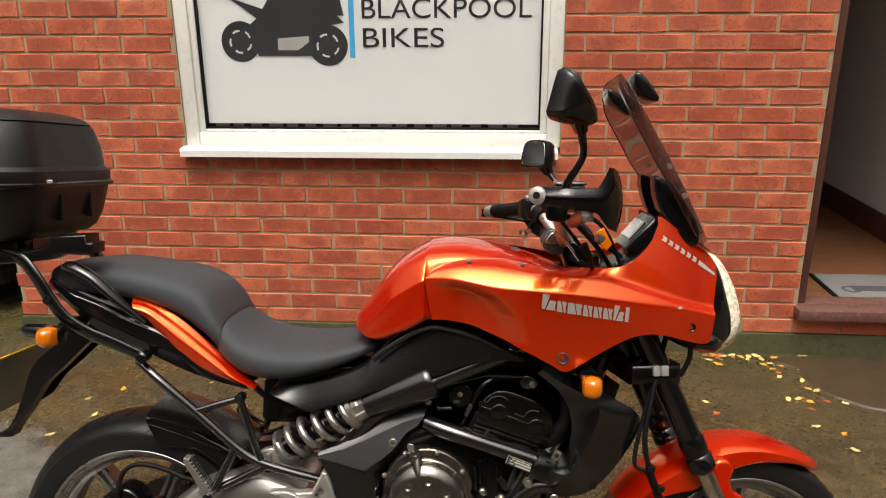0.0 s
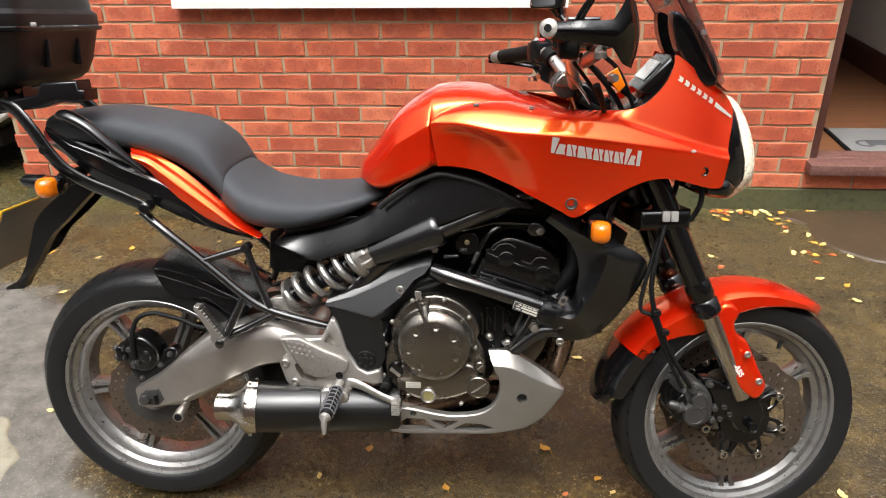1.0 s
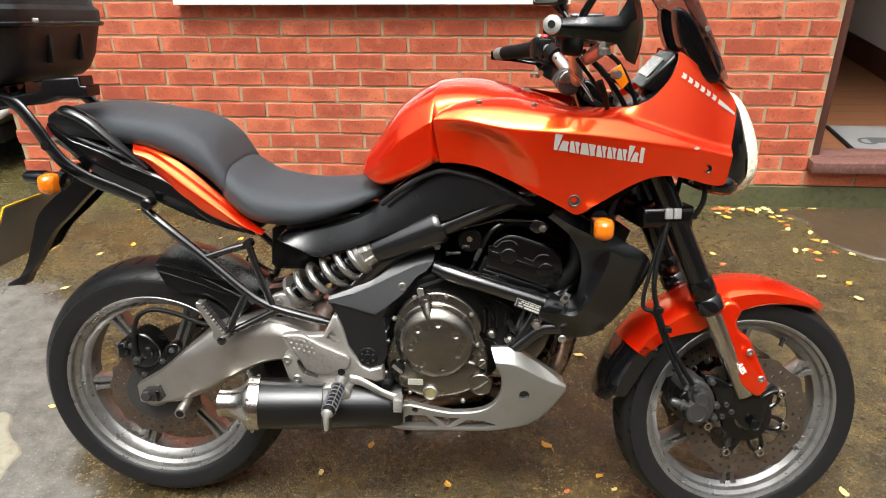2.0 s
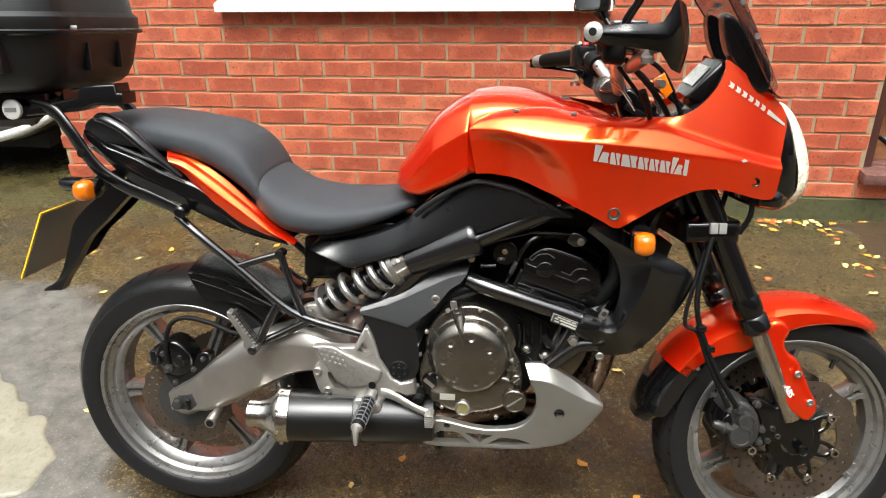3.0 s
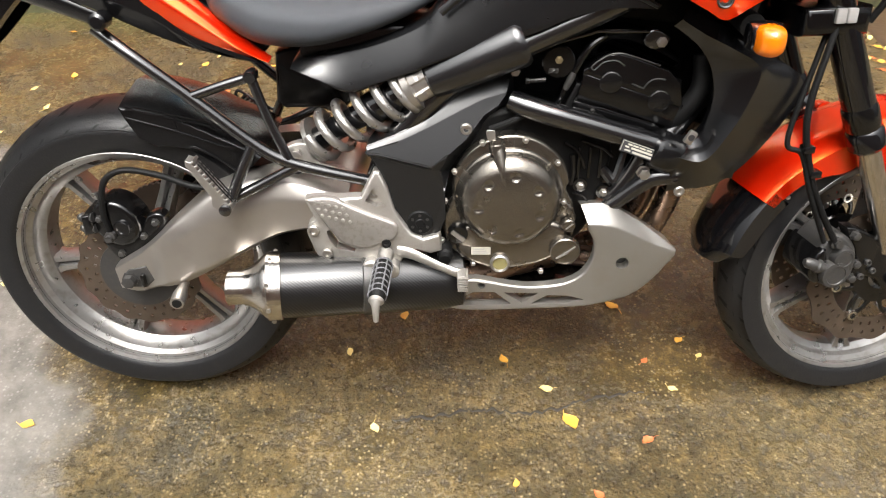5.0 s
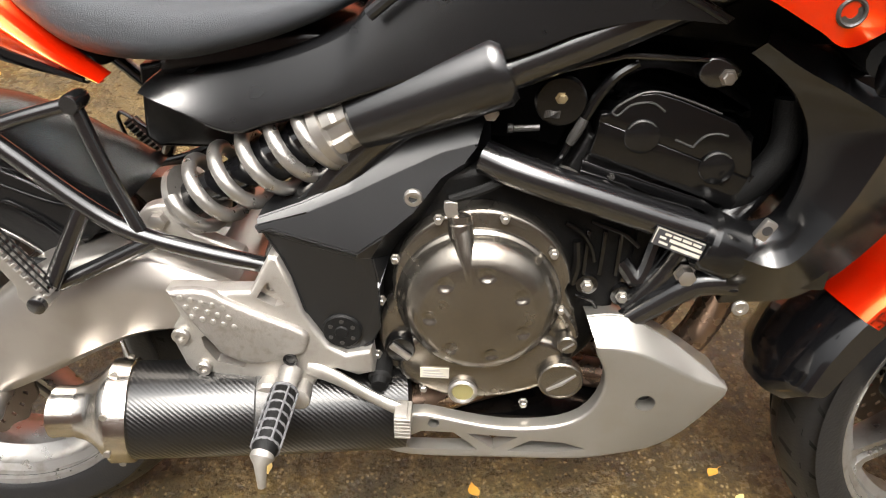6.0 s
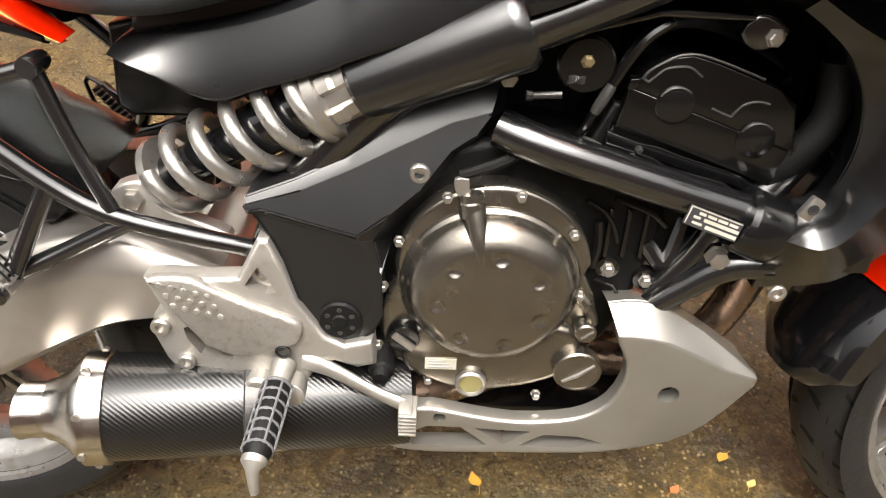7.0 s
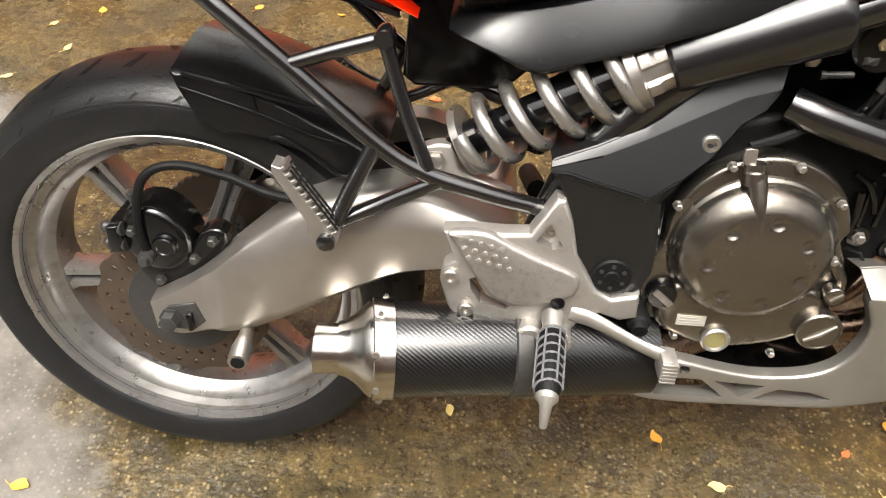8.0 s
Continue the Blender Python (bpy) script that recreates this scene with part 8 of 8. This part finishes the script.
for pts, r, mm in (([(0.975, -0.15, 1.115), (1.03, -0.12, 1.06), (1.075, -0.07, 1.00), (1.10, -0.05, 0.94)], 0.0055, GRIP), ([(0.985, -0.16, 1.13), (1.05, -0.12, 1.09), (1.10, -0.07, 1.00), (1.12, -0.05, 0.94)], 0.0045, GRIP),
                   ([(0.965, -0.14, 1.10), (1.01, -0.10, 1.045), (1.05, -0.06, 0.985), (1.08, -0.04, 0.94)], 0.004, GRIP), ([(0.96, 0.14, 1.10), (1.04, 0.11, 1.07), (1.08, 0.05, 0.99), (1.10, 0.03, 0.94)], 0.005, GRIP),
                   ([(0.95, -0.12, 1.08), (0.985, -0.09, 1.045), (1.025, -0.06, 0.99), (1.06, -0.04, 0.95)], 0.0035, STEEL), ([(1.02, -0.11, 1.07), (1.06, -0.08, 1.05), (1.10, -0.06, 1.02)], 0.006, GRIP),
                   ([(0.99, -0.06, 1.02), (1.03, -0.075, 1.00), (1.075, -0.07, 0.985), (1.11, -0.06, 0.96)], 0.007, GRIP), ([(0.94, 0.10, 1.09), (0.99, 0.06, 1.03), (1.04, 0.02, 0.985)], 0.006, GRIP)):
    part("cable", tube_bm(pts, r, 8, 6), mm, bike, "black control cable")
part("ignition_lock", lathe_bm([(0.020, 0.965), (0.020, 1.015), (0.015, 1.02), (0.003, 1.02)], (1.04, 0, 0), "z", 18), ENGINE, bike)
part("top_yoke", slab_bm([(0.97, 0.985), (1.11, 0.955), (1.105, 0.935), (0.965, 0.965)], -0.12, 0.12, 0.006), CAST, bike)
clampo = part("bar_clamp", slab_bm([(0.931, 1.040), (0.938, 1.060), (0.953, 1.071), (0.972, 1.062), (0.980, 1.046), (0.974, 1.026), (0.950, 1.022)], 0.020, 0.062, 0.006, 3), CALIPER, bike, "grey cast handlebar clamp")
part("clamp_cap", slab_bm([(0.936, 1.050), (0.946, 1.069), (0.960, 1.074), (0.974, 1.062), (0.960, 1.046)], 0.024, 0.066, 0.003, 2), STEEL, clampo)
part("bar_clamp_left", slab_bm([(0.931, 1.040), (0.938, 1.060), (0.953, 1.071), (0.972, 1.062), (0.980, 1.046), (0.974, 1.026), (0.950, 1.022)], -0.062, -0.020, 0.006, 3), CALIPER, clampo)
part("yoke_bridge", slab_bm([(0.972, 1.020), (0.992, 1.052), (1.012, 1.046), (1.045, 1.008), (1.070, 0.975), (0.985, 0.985)], -0.05, 0.045, 0.008, 2), ENGINE, bike, "black upper yoke")


# ---- indicators ----
def indicator(x, y, z, ahead):
    sgn = 1 if y < 0 else -1
    st = part("indicator", tube_bm([(x, y * 0.45, z + 0.004), (x, y * 0.8, z + 0.002)], [0.016, 0.018], 14, 1), GRIP, bike, "black indicator with an amber lens")
    part("lamp_body", body_bm([(x - 0.022, z - 0.016, z + 0.018, 0.016, y), (x - 0.014, z - 0.020, z + 0.020, 0.026, y), (x + 0.014, z - 0.020, z + 0.020, 0.026, y), (x + 0.022, z - 0.016, z + 0.018, 0.016, y)], 20, 2.4, 4), GLOSS, st)
    part("lens", body_bm([(x - 0.019, z - 0.012, z + 0.012, 0.008, y - 0.020 * sgn), (x - 0.015, z - 0.018, z + 0.018, 0.019, y - 0.021 * sgn), (x - 0.004, z - 0.0215, z + 0.0215, 0.025, y - 0.022 * sgn), (x + 0.006, z - 0.0215, z + 0.0215, 0.025, y - 0.022 * sgn), (x + 0.016, z - 0.018, z + 0.018, 0.019, y - 0.021 * sgn), (x + 0.020, z - 0.012, z + 0.012, 0.008, y - 0.020 * sgn)], 24, 2.6, 5), AMBER, st, "amber lens")


for sgn in (-1, 1):
    indicator(1.022, sgn * 0.228, 0.786, True)
    indicator(-0.108, sgn * 0.198, 0.850, False)
    part("stalk_shell", tube_bm([(-0.190, sgn * 0.17, 0.853), (-0.180, sgn * 0.172, 0.853), (-0.140, sgn * 0.178, 0.852), (-0.120, sgn * 0.18, 0.850)], [0.010, 0.015, 0.017, 0.016], 14, 1), GLOSS, bike)

# ---- tail, rack, plate ----
T_TOP = [(0.027, 0.917), (0.067, 0.910), (0.098, 0.896), (0.144, 0.866), (0.202, 0.816), (0.260, 0.762), (0.306, 0.727)]
T_LOW = [(0.063, 0.877), (0.082, 0.857), (0.105, 0.825), (0.136, 0.787), (0.192, 0.758), (0.249, 0.738), (0.306, 0.724)]
tail = part("tail_panel", sheet_bm(T_TOP, T_LOW, lambda u, v, x, z: 0.141 - 0.055 * (math.sqrt((v - 0.42) ** 2 + 0.004) - 0.063) * (1 if v < 0.42 else 0.35) - 0.006 * smooth01((0.20 - v) / 0.04), 6, 30, 0.005), ORANGE, bike, "orange tail side panel")
part("tail_panel_left", sheet_bm(T_TOP, T_LOW, lambda u, v, x, z: 0.135, 4, 6, 0.005, -1), ORANGE, tail)
B_TOP = [(-0.148, 0.962), (-0.131, 0.954), (-0.103, 0.933), (-0.067, 0.918), (-0.031, 0.904), (0.010, 0.882), (0.060, 0.862), (0.112, 0.838), (0.185, 0.772), (0.288, 0.729)]
B_LOW = [(-0.132, 0.925), (-0.112, 0.900), (-0.085, 0.874), (-0.046, 0.846), (0.006, 0.822), (0.055, 0.803), (0.106, 0.778), (0.157, 0.756), (0.217, 0.737), (0.288, 0.720)]
for sgn in (1, -1):
    part("tail_lower", sheet_bm(B_TOP, B_LOW, lambda u, v, x, z: 0.130 + 0.006 * smooth01(v / 0.08) - 0.022 * max(0.0, v - 0.55), 5, 20, 0.006, sgn), BLACK, bike, "black tail side panel")
part("tail_core", body_bm([(-0.180, 0.905, 0.945, 0.07, 0), (-0.118, 0.875, 0.945, 0.098, 0), (-0.016, 0.830, 0.915, 0.108, 0), (0.086, 0.790, 0.895, 0.114, 0), (0.187, 0.750, 0.838, 0.112, 0), (0.288, 0.724, 0.768, 0.104, 0)], 24, 4, 5), BLACK, bike)
part("tail_light", body_bm([(-0.206, 0.918, 0.945, 0.05, 0), (-0.185, 0.908, 0.958, 0.08, 0), (-0.160, 0.908, 0.958, 0.09, 0)], 20, 3, 5), REDLENS, bike, "red tail light")
for sgn in (1, -1):
    y = -sgn * (0.155 if sgn > 0 else 0.100)
    if sgn > 0:
        part("grab_rail", tube_bm([(-0.078, y * 0.55, 0.962), (-0.104, y * 0.82, 0.984), (-0.084, y * 0.98, 0.990), (-0.036, y * 1.03, 0.968), (0.014, y * 1.02, 0.922), (0.068, y * 0.92, 0.868)], [0.015, 0.0155, 0.0155, 0.0150, 0.0135, 0.006], 18, 7, 0.7), TEXTURED, bike, "black grab rail")
    part("rack_rail", tube_bm([(-0.245, y * 0.95, 1.018), (-0.196, y, 1.003), (-0.160, y * 1.05, 0.965), (-0.130, y * 1.06, 0.917), (-0.098, y * 1.06, 0.878), (-0.052, y * 1.05, 0.848), (0.004, y * 1.02, 0.824), (0.067, y, 0.796)], [0.013, 0.015, 0.0165, 0.0165, 0.0165, 0.016, 0.0155, 0.013], 18, 6, 0.5), BLACK, bike, "black steel luggage rack rail")
    part("rail_end", lathe_bm([(0.013, y * 0.9), (0.0135, y * 1.07), (0.009, y * 1.09)], (0.067, 0, 0.795), n=16), BLACK, bike)
    part("bolt", lathe_bm([(0.009, y * 1.05), (0.009, y * 1.13), (0.005, y * 1.13)], (-0.134, 0, 0.919), n=12), FRAME, bike)

G_UP = [(-0.100, 0.846), (-0.164, 0.812), (-0.248, 0.743), (-0.279, 0.678), (-0.305, 0.617), (-0.333, 0.578), (-0.363, 0.562), (-0.372, 0.552)]
G_LOW = [(-0.095, 0.812), (-0.129, 0.783), (-0.181, 0.734), (-0.226, 0.694), (-0.260, 0.646), (-0.278, 0.619), (-0.304, 0.588), (-0.325, 0.556)]
guard = part("rear_mudguard", sheet_bm(G_UP, G_LOW, lambda u, v, x, z: 0.060 - 0.022 * u, 6, 6, 0.03), BLACK, bike, "black rear mudguard arm")
part("mudguard_top", sheet_bm(G_UP[:4], [(x - 0.002, z - 0.002) for x, z in G_UP[:4]], lambda u, v, x, z: (0.058 - 0.015 * u) * (1 - 2 * v), 6, 8, 0.006), BLACK, guard)
part("mudguard_left", sheet_bm(G_UP[:5], G_LOW[:5], lambda u, v, x, z: 0.058 - 0.022 * u, 4, 4, 0.006, -1), BLACK, guard)
PLATE_AT = Matrix.Translation((-0.326, 0, 0.690)) @ Matrix.Rotation(radians(25), 4, "Y") @ Matrix.Rotation(radians(-90), 4, "Z")
np_ = part("number_plate", slab_bm([(-0.118, -0.088), (0.118, -0.088), (0.118, 0.088), (-0.118, 0.088)], 0.0, 0.004, 0.001), YELLOW, bike, "yellow rear number plate seen from behind", m=PLATE_AT)
part("plate_back", slab_bm([(-0.114, -0.084), (0.114, -0.084), (0.114, 0.084), (-0.114, 0.084)], -0.002, -0.0005, 0.0005), PLATEBACK, np_, m=PLATE_AT)

# top box on its carrier
def box_bm_levels(levels):
    """A luggage shell from levels of height, front end and greatest half width, with cut corners in plan."""
    loops = []
    for z, front, wide in levels:
        back = -0.770 - front
        flat = [(front, 0.0), (front, wide * 0.45), (front - 0.003, wide * 0.60), (front - 0.012, wide * 0.70), (front - 0.045, wide * 0.84), (front - 0.11, wide * 0.955), (-0.385, wide), (back + 0.11, wide * 0.955), (back + 0.045, wide * 0.84), (back + 0.012, wide * 0.70), (back, wide * 0.45), (back, 0.0)]
        right = spline(flat, 4)
        loops.append([(x, -y, z) for x, y in right] + [(x, y, z) for x, y in right[-2:0:-1]])
    return rings(bmesh.new(), loops)


tb = part("top_box", box_bm_levels([(1.042, -0.215, 0.190), (1.046, -0.200, 0.205), (1.060, -0.182, 0.216), (1.090, -0.168, 0.226), (1.140, -0.158, 0.236), (1.160, -0.154, 0.240)]), BOXBLACK, bike, "large black plastic top box on a rear rack", sharp=30)
part("lid", box_bm_levels([(1.166, -0.152, 0.240), (1.172, -0.150, 0.242), (1.194, -0.150, 0.242), (1.204, -0.160, 0.234), (1.250, -0.166, 0.228), (1.285, -0.176, 0.218), (1.300, -0.182, 0.210), (1.3015, -0.186, 0.206), (1.304, -0.182, 0.209), (1.314, -0.192, 0.198), (1.324, -0.212, 0.176), (1.332, -0.250, 0.130), (1.335, -0.300, 0.060)]), BOXBLACK, tb, sharp=24)
part("lid_seam", box_bm_levels([(1.158, -0.147, 0.246), (1.161, -0.144, 0.249), (1.167, -0.144, 0.249), (1.170, -0.147, 0.246)]), BLACK, tb, sharp=24)
for y_ in (-0.062, 0.062):
    part("front_rib", box_bm(-0.170, -0.154, y_ - 0.003, y_ + 0.003, 1.082, 1.142, 0.002), BOXBLACK, tb)
part("hinge_pin", tube_bm([(-0.148, -0.128, 1.172), (-0.141, -0.120, 1.172)], 0.005, 8, 1), GREYDEC, tb)
for x0_, x1_ in ((-0.36, -0.30), (-0.29, -0.24)):
    part("side_recess", slab_bm([(x0_, 1.085), (x1_, 1.085), (x1_, 1.145), (x0_, 1.145)], 0.19, 0.232, 0.004), BOXBLACK, tb)
car = part("box_carrier", sheet_bm([(-0.58, 1.010), (-0.42, 1.010), (-0.30, 1.012), (-0.25, 1.014), (-0.215, 1.030), (-0.205, 1.044)], [(-0.58, 0.980), (-0.42, 0.980), (-0.30, 0.984), (-0.25, 0.988), (-0.215, 0.998), (-0.205, 1.004)], lambda u, v, x, z: 0.150 - 0.05 * smooth01((x + 0.27) / 0.06), 6, 6, 0.03), BLACK, tb, "black luggage carrier plate")
part("carrier_plate", box_bm(-0.56, -0.23, -0.13, 0.13, 1.0, 1.045, 0.01), BLACK, car)
part("carrier_arm", slab_bm([(-0.26, 0.992), (-0.25, 1.012), (-0.197, 1.022), (-0.139, 1.033), (-0.129, 1.056), (-0.049, 1.061), (-0.047, 1.043), (-0.035, 1.043), (-0.036, 1.020), (-0.060, 1.016), (-0.100, 1.018), (-0.135, 1.004)], 0.105, 0.158, 0.005), BLACK, car)
part("badge", lathe_bm([(0.021, -0.150), (0.021, -0.158), (0.018, -0.160), (0.002, -0.161)], (-0.290, 0, 1.006), n=28), WHITEBADGE, tb, "round white badge")
part("badge_bar", box_bm(-0.303, -0.277, -0.1622, -0.1605, 1.001, 1.010), GREYDEC, tb)


# side stand on the far side
part("side_stand", tube_bm([(0.60, 0.13, 0.33), (0.58, 0.19, 0.18), (0.57, 0.225, 0.035), (0.55, 0.26, 0.028)], [0.013, 0.011, 0.011, 0.009], 10, 4), FRAME, bike, "black side stand")
part("left_footrest", tube_bm([(0.47, 0.17, 0.376), (0.46, 0.262, 0.357)], 0.016, 12, 1), GRIP, bike)



# ---- bricks of the wall, leaves on the yard ----
def brick_mesh(w, seed):
    """A brick with a slightly ragged, worn front rim."""
    rng = random.Random(seed)
    a, h = w / 2, 0.0324
    long = max(2, int(w / 0.03))
    rim = [(-a + 2 * a * k / long, -h) for k in range(long)] + [(a, -h), (a, 0.0)] + [(a - 2 * a * k / long, h) for k in range(long)] + [(-a, h), (-a, 0.0)]
    bm = bmesh.new()
    loops = []
    for ins, y, jit in ((0.0024, 0.0, 0.0015), (0.0004, 0.0028, 0.0013), (0.0, 0.05, 0.0)):
        lp = []
        for x, z in rim:
            f, g = (abs(x) - ins) / max(abs(x), 1e-6), (abs(z) - ins) / max(abs(z), 1e-6) if z else 1
            x2 = x * f if abs(x) > a - 1e-6 else x
            z2 = z * g if z else 0.0
            lp.append(bm.verts.new((x2 + rng.uniform(-jit, jit), y + rng.uniform(-0.0006, 0.0006), z2 + rng.uniform(-jit, jit))))
        loops.append(lp)
    n = len(rim)
    for p, q in zip(loops, loops[1:]):
        for k in range(n):
            bm.faces.new((p[k], p[(k + 1) % n], q[(k + 1) % n], q[k]))
    bm.faces.new(loops[0])
    bmesh.ops.recalc_face_normals(bm, faces=bm.faces)
    me = bpy.data.meshes.new("brick")
    bm.to_mesh(me)
    bm.free()
    me.materials.append(BRICK)
    return me


FULL = [brick_mesh(0.2125, k) for k in range(10)]
CUT = {}


def lay_bricks():
    rng = random.Random(4)
    rest = []
    for c in range(-2, 40):
        z0 = 0.221 + 0.075 * c
        zc = z0 + 0.0375
        if zc > TOP - 0.03:
            break
        off = 0.0 if c % 2 == 0 else 0.1125
        x = -1.4 + off - 0.225 * 4
        while x < 4.0:
            a, b = x + 0.0055, x + 0.2195
            x += 0.225
            spans = [(a, b)]
            cuts = [(-9, WX0)]
            if zc + 0.02 > WIN[2] - 0.01 and zc < WIN[3]:
                cuts.append((WIN[0] - 0.004, WIN[1] + 0.004))
            if zc > DOOR[2] + 0.0 and zc < DOOR[3]:
                cuts.append((DOOR[0] - 0.004, DOOR[1] + 0.004))
            for lo, hi in cuts:
                out = []
                for p, q in spans:
                    if q <= lo or p >= hi:
                        out.append((p, q))
                    else:
                        if p < lo:
                            out.append((p, lo))
                        if q > hi:
                            out.append((hi, q))
                spans = out
            for p, q in spans:
                w = q - p
                if w < 0.03:
                    continue
                place = Vector(((p + q) / 2 + rng.uniform(-0.001, 0.001), WALL_Y + rng.uniform(-0.0015, 0.002), zc + rng.uniform(-0.0012, 0.0012)))
                if zc < 1.72 and q < 1.9:
                    if w > 0.2:
                        me = rng.choice(FULL)
                    else:
                        key = round(w, 2)
                        me = CUT.setdefault(key, brick_mesh(key, 50 + int(key * 100)))
                    ob = new("brick", me)
                    ob.parent = wall
                    ob.location = place
                    ob.rotation_euler = (0, rng.uniform(-0.004, 0.004), rng.uniform(-0.003, 0.003))
                else:
                    rest.append((place, w))
    bm = bmesh.new()
    for p, w in rest:
        vs = [bm.verts.new(p + Vector(q)) for q in ((-w / 2, 0, -0.0325), (w / 2, 0, -0.0325), (w / 2, 0, 0.0325), (-w / 2, 0, 0.0325), (-w / 2, 0.05, -0.0325), (w / 2, 0.05, -0.0325), (w / 2, 0.05, 0.0325), (-w / 2, 0.05, 0.0325))]
        for f in ((0, 1, 2, 3), (0, 4, 5, 1), (1, 5, 6, 2), (2, 6, 7, 3), (3, 7, 4, 0)):
            bm.faces.new([vs[i] for i in f])
    ob = part("bricks", bm, BRICK, wall, sharp=20)
    tagged(ob, kind="stuff")


lay_bricks()


def lay_boards():
    rng = random.Random(9)
    meshes = []
    for k in range(3):
        bm = box_bm(-0.0625, 0.0625, -0.6, 0.6, -0.006, 0.0, 0.0)
        bm.transform(Matrix.Rotation(radians(90), 4, "Z"))
        me = bpy.data.meshes.new("board")
        bm.to_mesh(me)
        bm.free()
        me.materials.append(LAMINATE)
        meshes.append(me)
    y = WALL_Y + 0.19
    row = 0
    while y < 6.9:
        ob = new("board", meshes[row % 3])
        ob.parent = floor
        ob.location = (2.19, y, 0.1875)
        ob.scale = (0.78, 1, 1)
        y += 0.126
        row += 1


lay_boards()


def leaf_bm(seed):
    rng = random.Random(seed)
    bm = bmesh.new()
    n = 9
    ribs, left, right = [], [], []
    for k in range(n + 1):
        t = k / n
        w = 0.011 * (math.sin(math.pi * min(1, t * 1.02)) ** 0.8) * (1.25 - 0.6 * t) * rng.uniform(0.88, 1.1)
        bend = 0.004 * math.sin(t * 3 + seed)
        z = 0.001 + 0.003 * (t - 0.5) ** 2 + rng.uniform(0, 0.0006)
        ribs.append(bm.verts.new((t * 0.032 - 0.016, bend, z)))
        left.append(bm.verts.new((t * 0.032 - 0.016, bend + w, z + 0.0025 * rng.uniform(0.4, 1.5))))
        right.append(bm.verts.new((t * 0.032 - 0.016, bend - w, z + 0.0025 * rng.uniform(0.2, 1.3))))
    for a in (left, right):
        for i in range(n):
            bm.faces.new((ribs[i], ribs[i + 1], a[i + 1], a[i]))
    st = tube_bm([(-0.016, 0.004 * math.sin(seed), 0.001), (-0.024, 0.002, 0.0015), (-0.030, 0.005, 0.001)], 0.0006, 5, 3)
    me = bpy.data.meshes.new("stalk")
    st.to_mesh(me)
    st.free()
    bm.from_mesh(me)
    bpy.data.meshes.remove(me)
    return bm


def scatter_leaves():
    base = {}
    for m, tone in ((LEAF, "yellow"), (LEAFPALE, "pale yellow"), (LEAFRED, "russet")):
        for k in range(2):
            base[(tone, k)] = tagged(part("fallen_leaf", leaf_bm(3 * k + len(tone)), m, sharp=80), tone + " fallen birch leaf on the wet yard", "leaf", "fallen leaves")
    spots = [(0.256, 1.126, 1.25), (0.339, 1.045, 1.10), (0.380, 0.959, 1.40), (0.532, 0.916, 1.20), (0.609, 1.046, 1.10), (0.652, 1.182, 0.90), (-0.015, 0.945, 0.80), (0.262, 0.821, 0.60), (0.418, 0.800, 1.20), (0.687, 1.139, 0.60), (-0.733, 0.951, 1.00), (-0.087, 1.145, 0.75), (0.519, 1.295, 1.20), (0.563, 1.125, 0.60), (1.269, 1.168, 1.10)]
    spots += [(-1.205, 2.440, 1.05), (-1.210, 2.220, 1.05), (-0.755, 2.520, 1.05), (-0.632, 2.323, 0.90), (-1.307, 2.060, 1.05), (-0.863, 1.694, 1.05), (-0.967, 1.370, 0.90), (0.834, 1.795, 1.05), (-0.188, 2.083, 1.05), (-0.014, 2.130, 1.05), (-1.534, 2.384, 1.05), (0.640, 1.732, 1.05), (0.032, 1.256, 0.90)]
    spots += [(1.266, 2.392, 1.05), (1.619, 2.314, 1.05), (1.705, 2.263, 1.05), (1.693, 2.152, 1.05), (1.670, 2.511, 1.05), (1.657, 2.452, 1.05), (1.809, 2.509, 1.05), (1.756, 2.883, 1.05), (1.741, 2.823, 1.05), (1.669, 2.920, 1.05), (1.891, 2.950, 1.05), (1.967, 2.954, 1.05), (1.792, 2.582, 1.05), (1.710, 2.709, 1.05), (1.706, 2.629, 1.05)]
    rng = random.Random(12)
    for k in range(34):  # drift along the doorstep
        spots.append((rng.uniform(1.35, 2.5), 2.96 - abs(rng.gauss(0, 0.05)), rng.uniform(0.9, 1.4)))
    for k in range(12):
        spots.append((1.66 + rng.gauss(0, 0.05), rng.uniform(2.4, 2.9), rng.uniform(0.8, 1.2)))
    for k in range(26):
        spots.append((rng.uniform(-2.4, 2.4), rng.uniform(1.7, 2.9), rng.uniform(0.5, 1.0)))
    keys = list(base)
    used = set()
    for i, (x, y, sc) in enumerate(spots):
        tone = ("yellow", "pale yellow", "yellow", "russet", "pale yellow")[i % 5]
        b = base[(tone, i % 2)]
        m = Matrix.Translation((x, y, lift(x, y) + 0.001)) @ pose(0, 0, 0, rng.uniform(-6, 6), rng.uniform(-6, 6), rng.uniform(0, 360))
        if b.name not in used:
            b.matrix_world, b.scale = m, (sc, sc, sc)
            used.add(b.name)
        else:
            b.scale = (sc, sc, sc)
            keep = b.matrix_basis.copy()
            c = copy_thing(b, m)
            b.matrix_basis = keep


scatter_leaves()
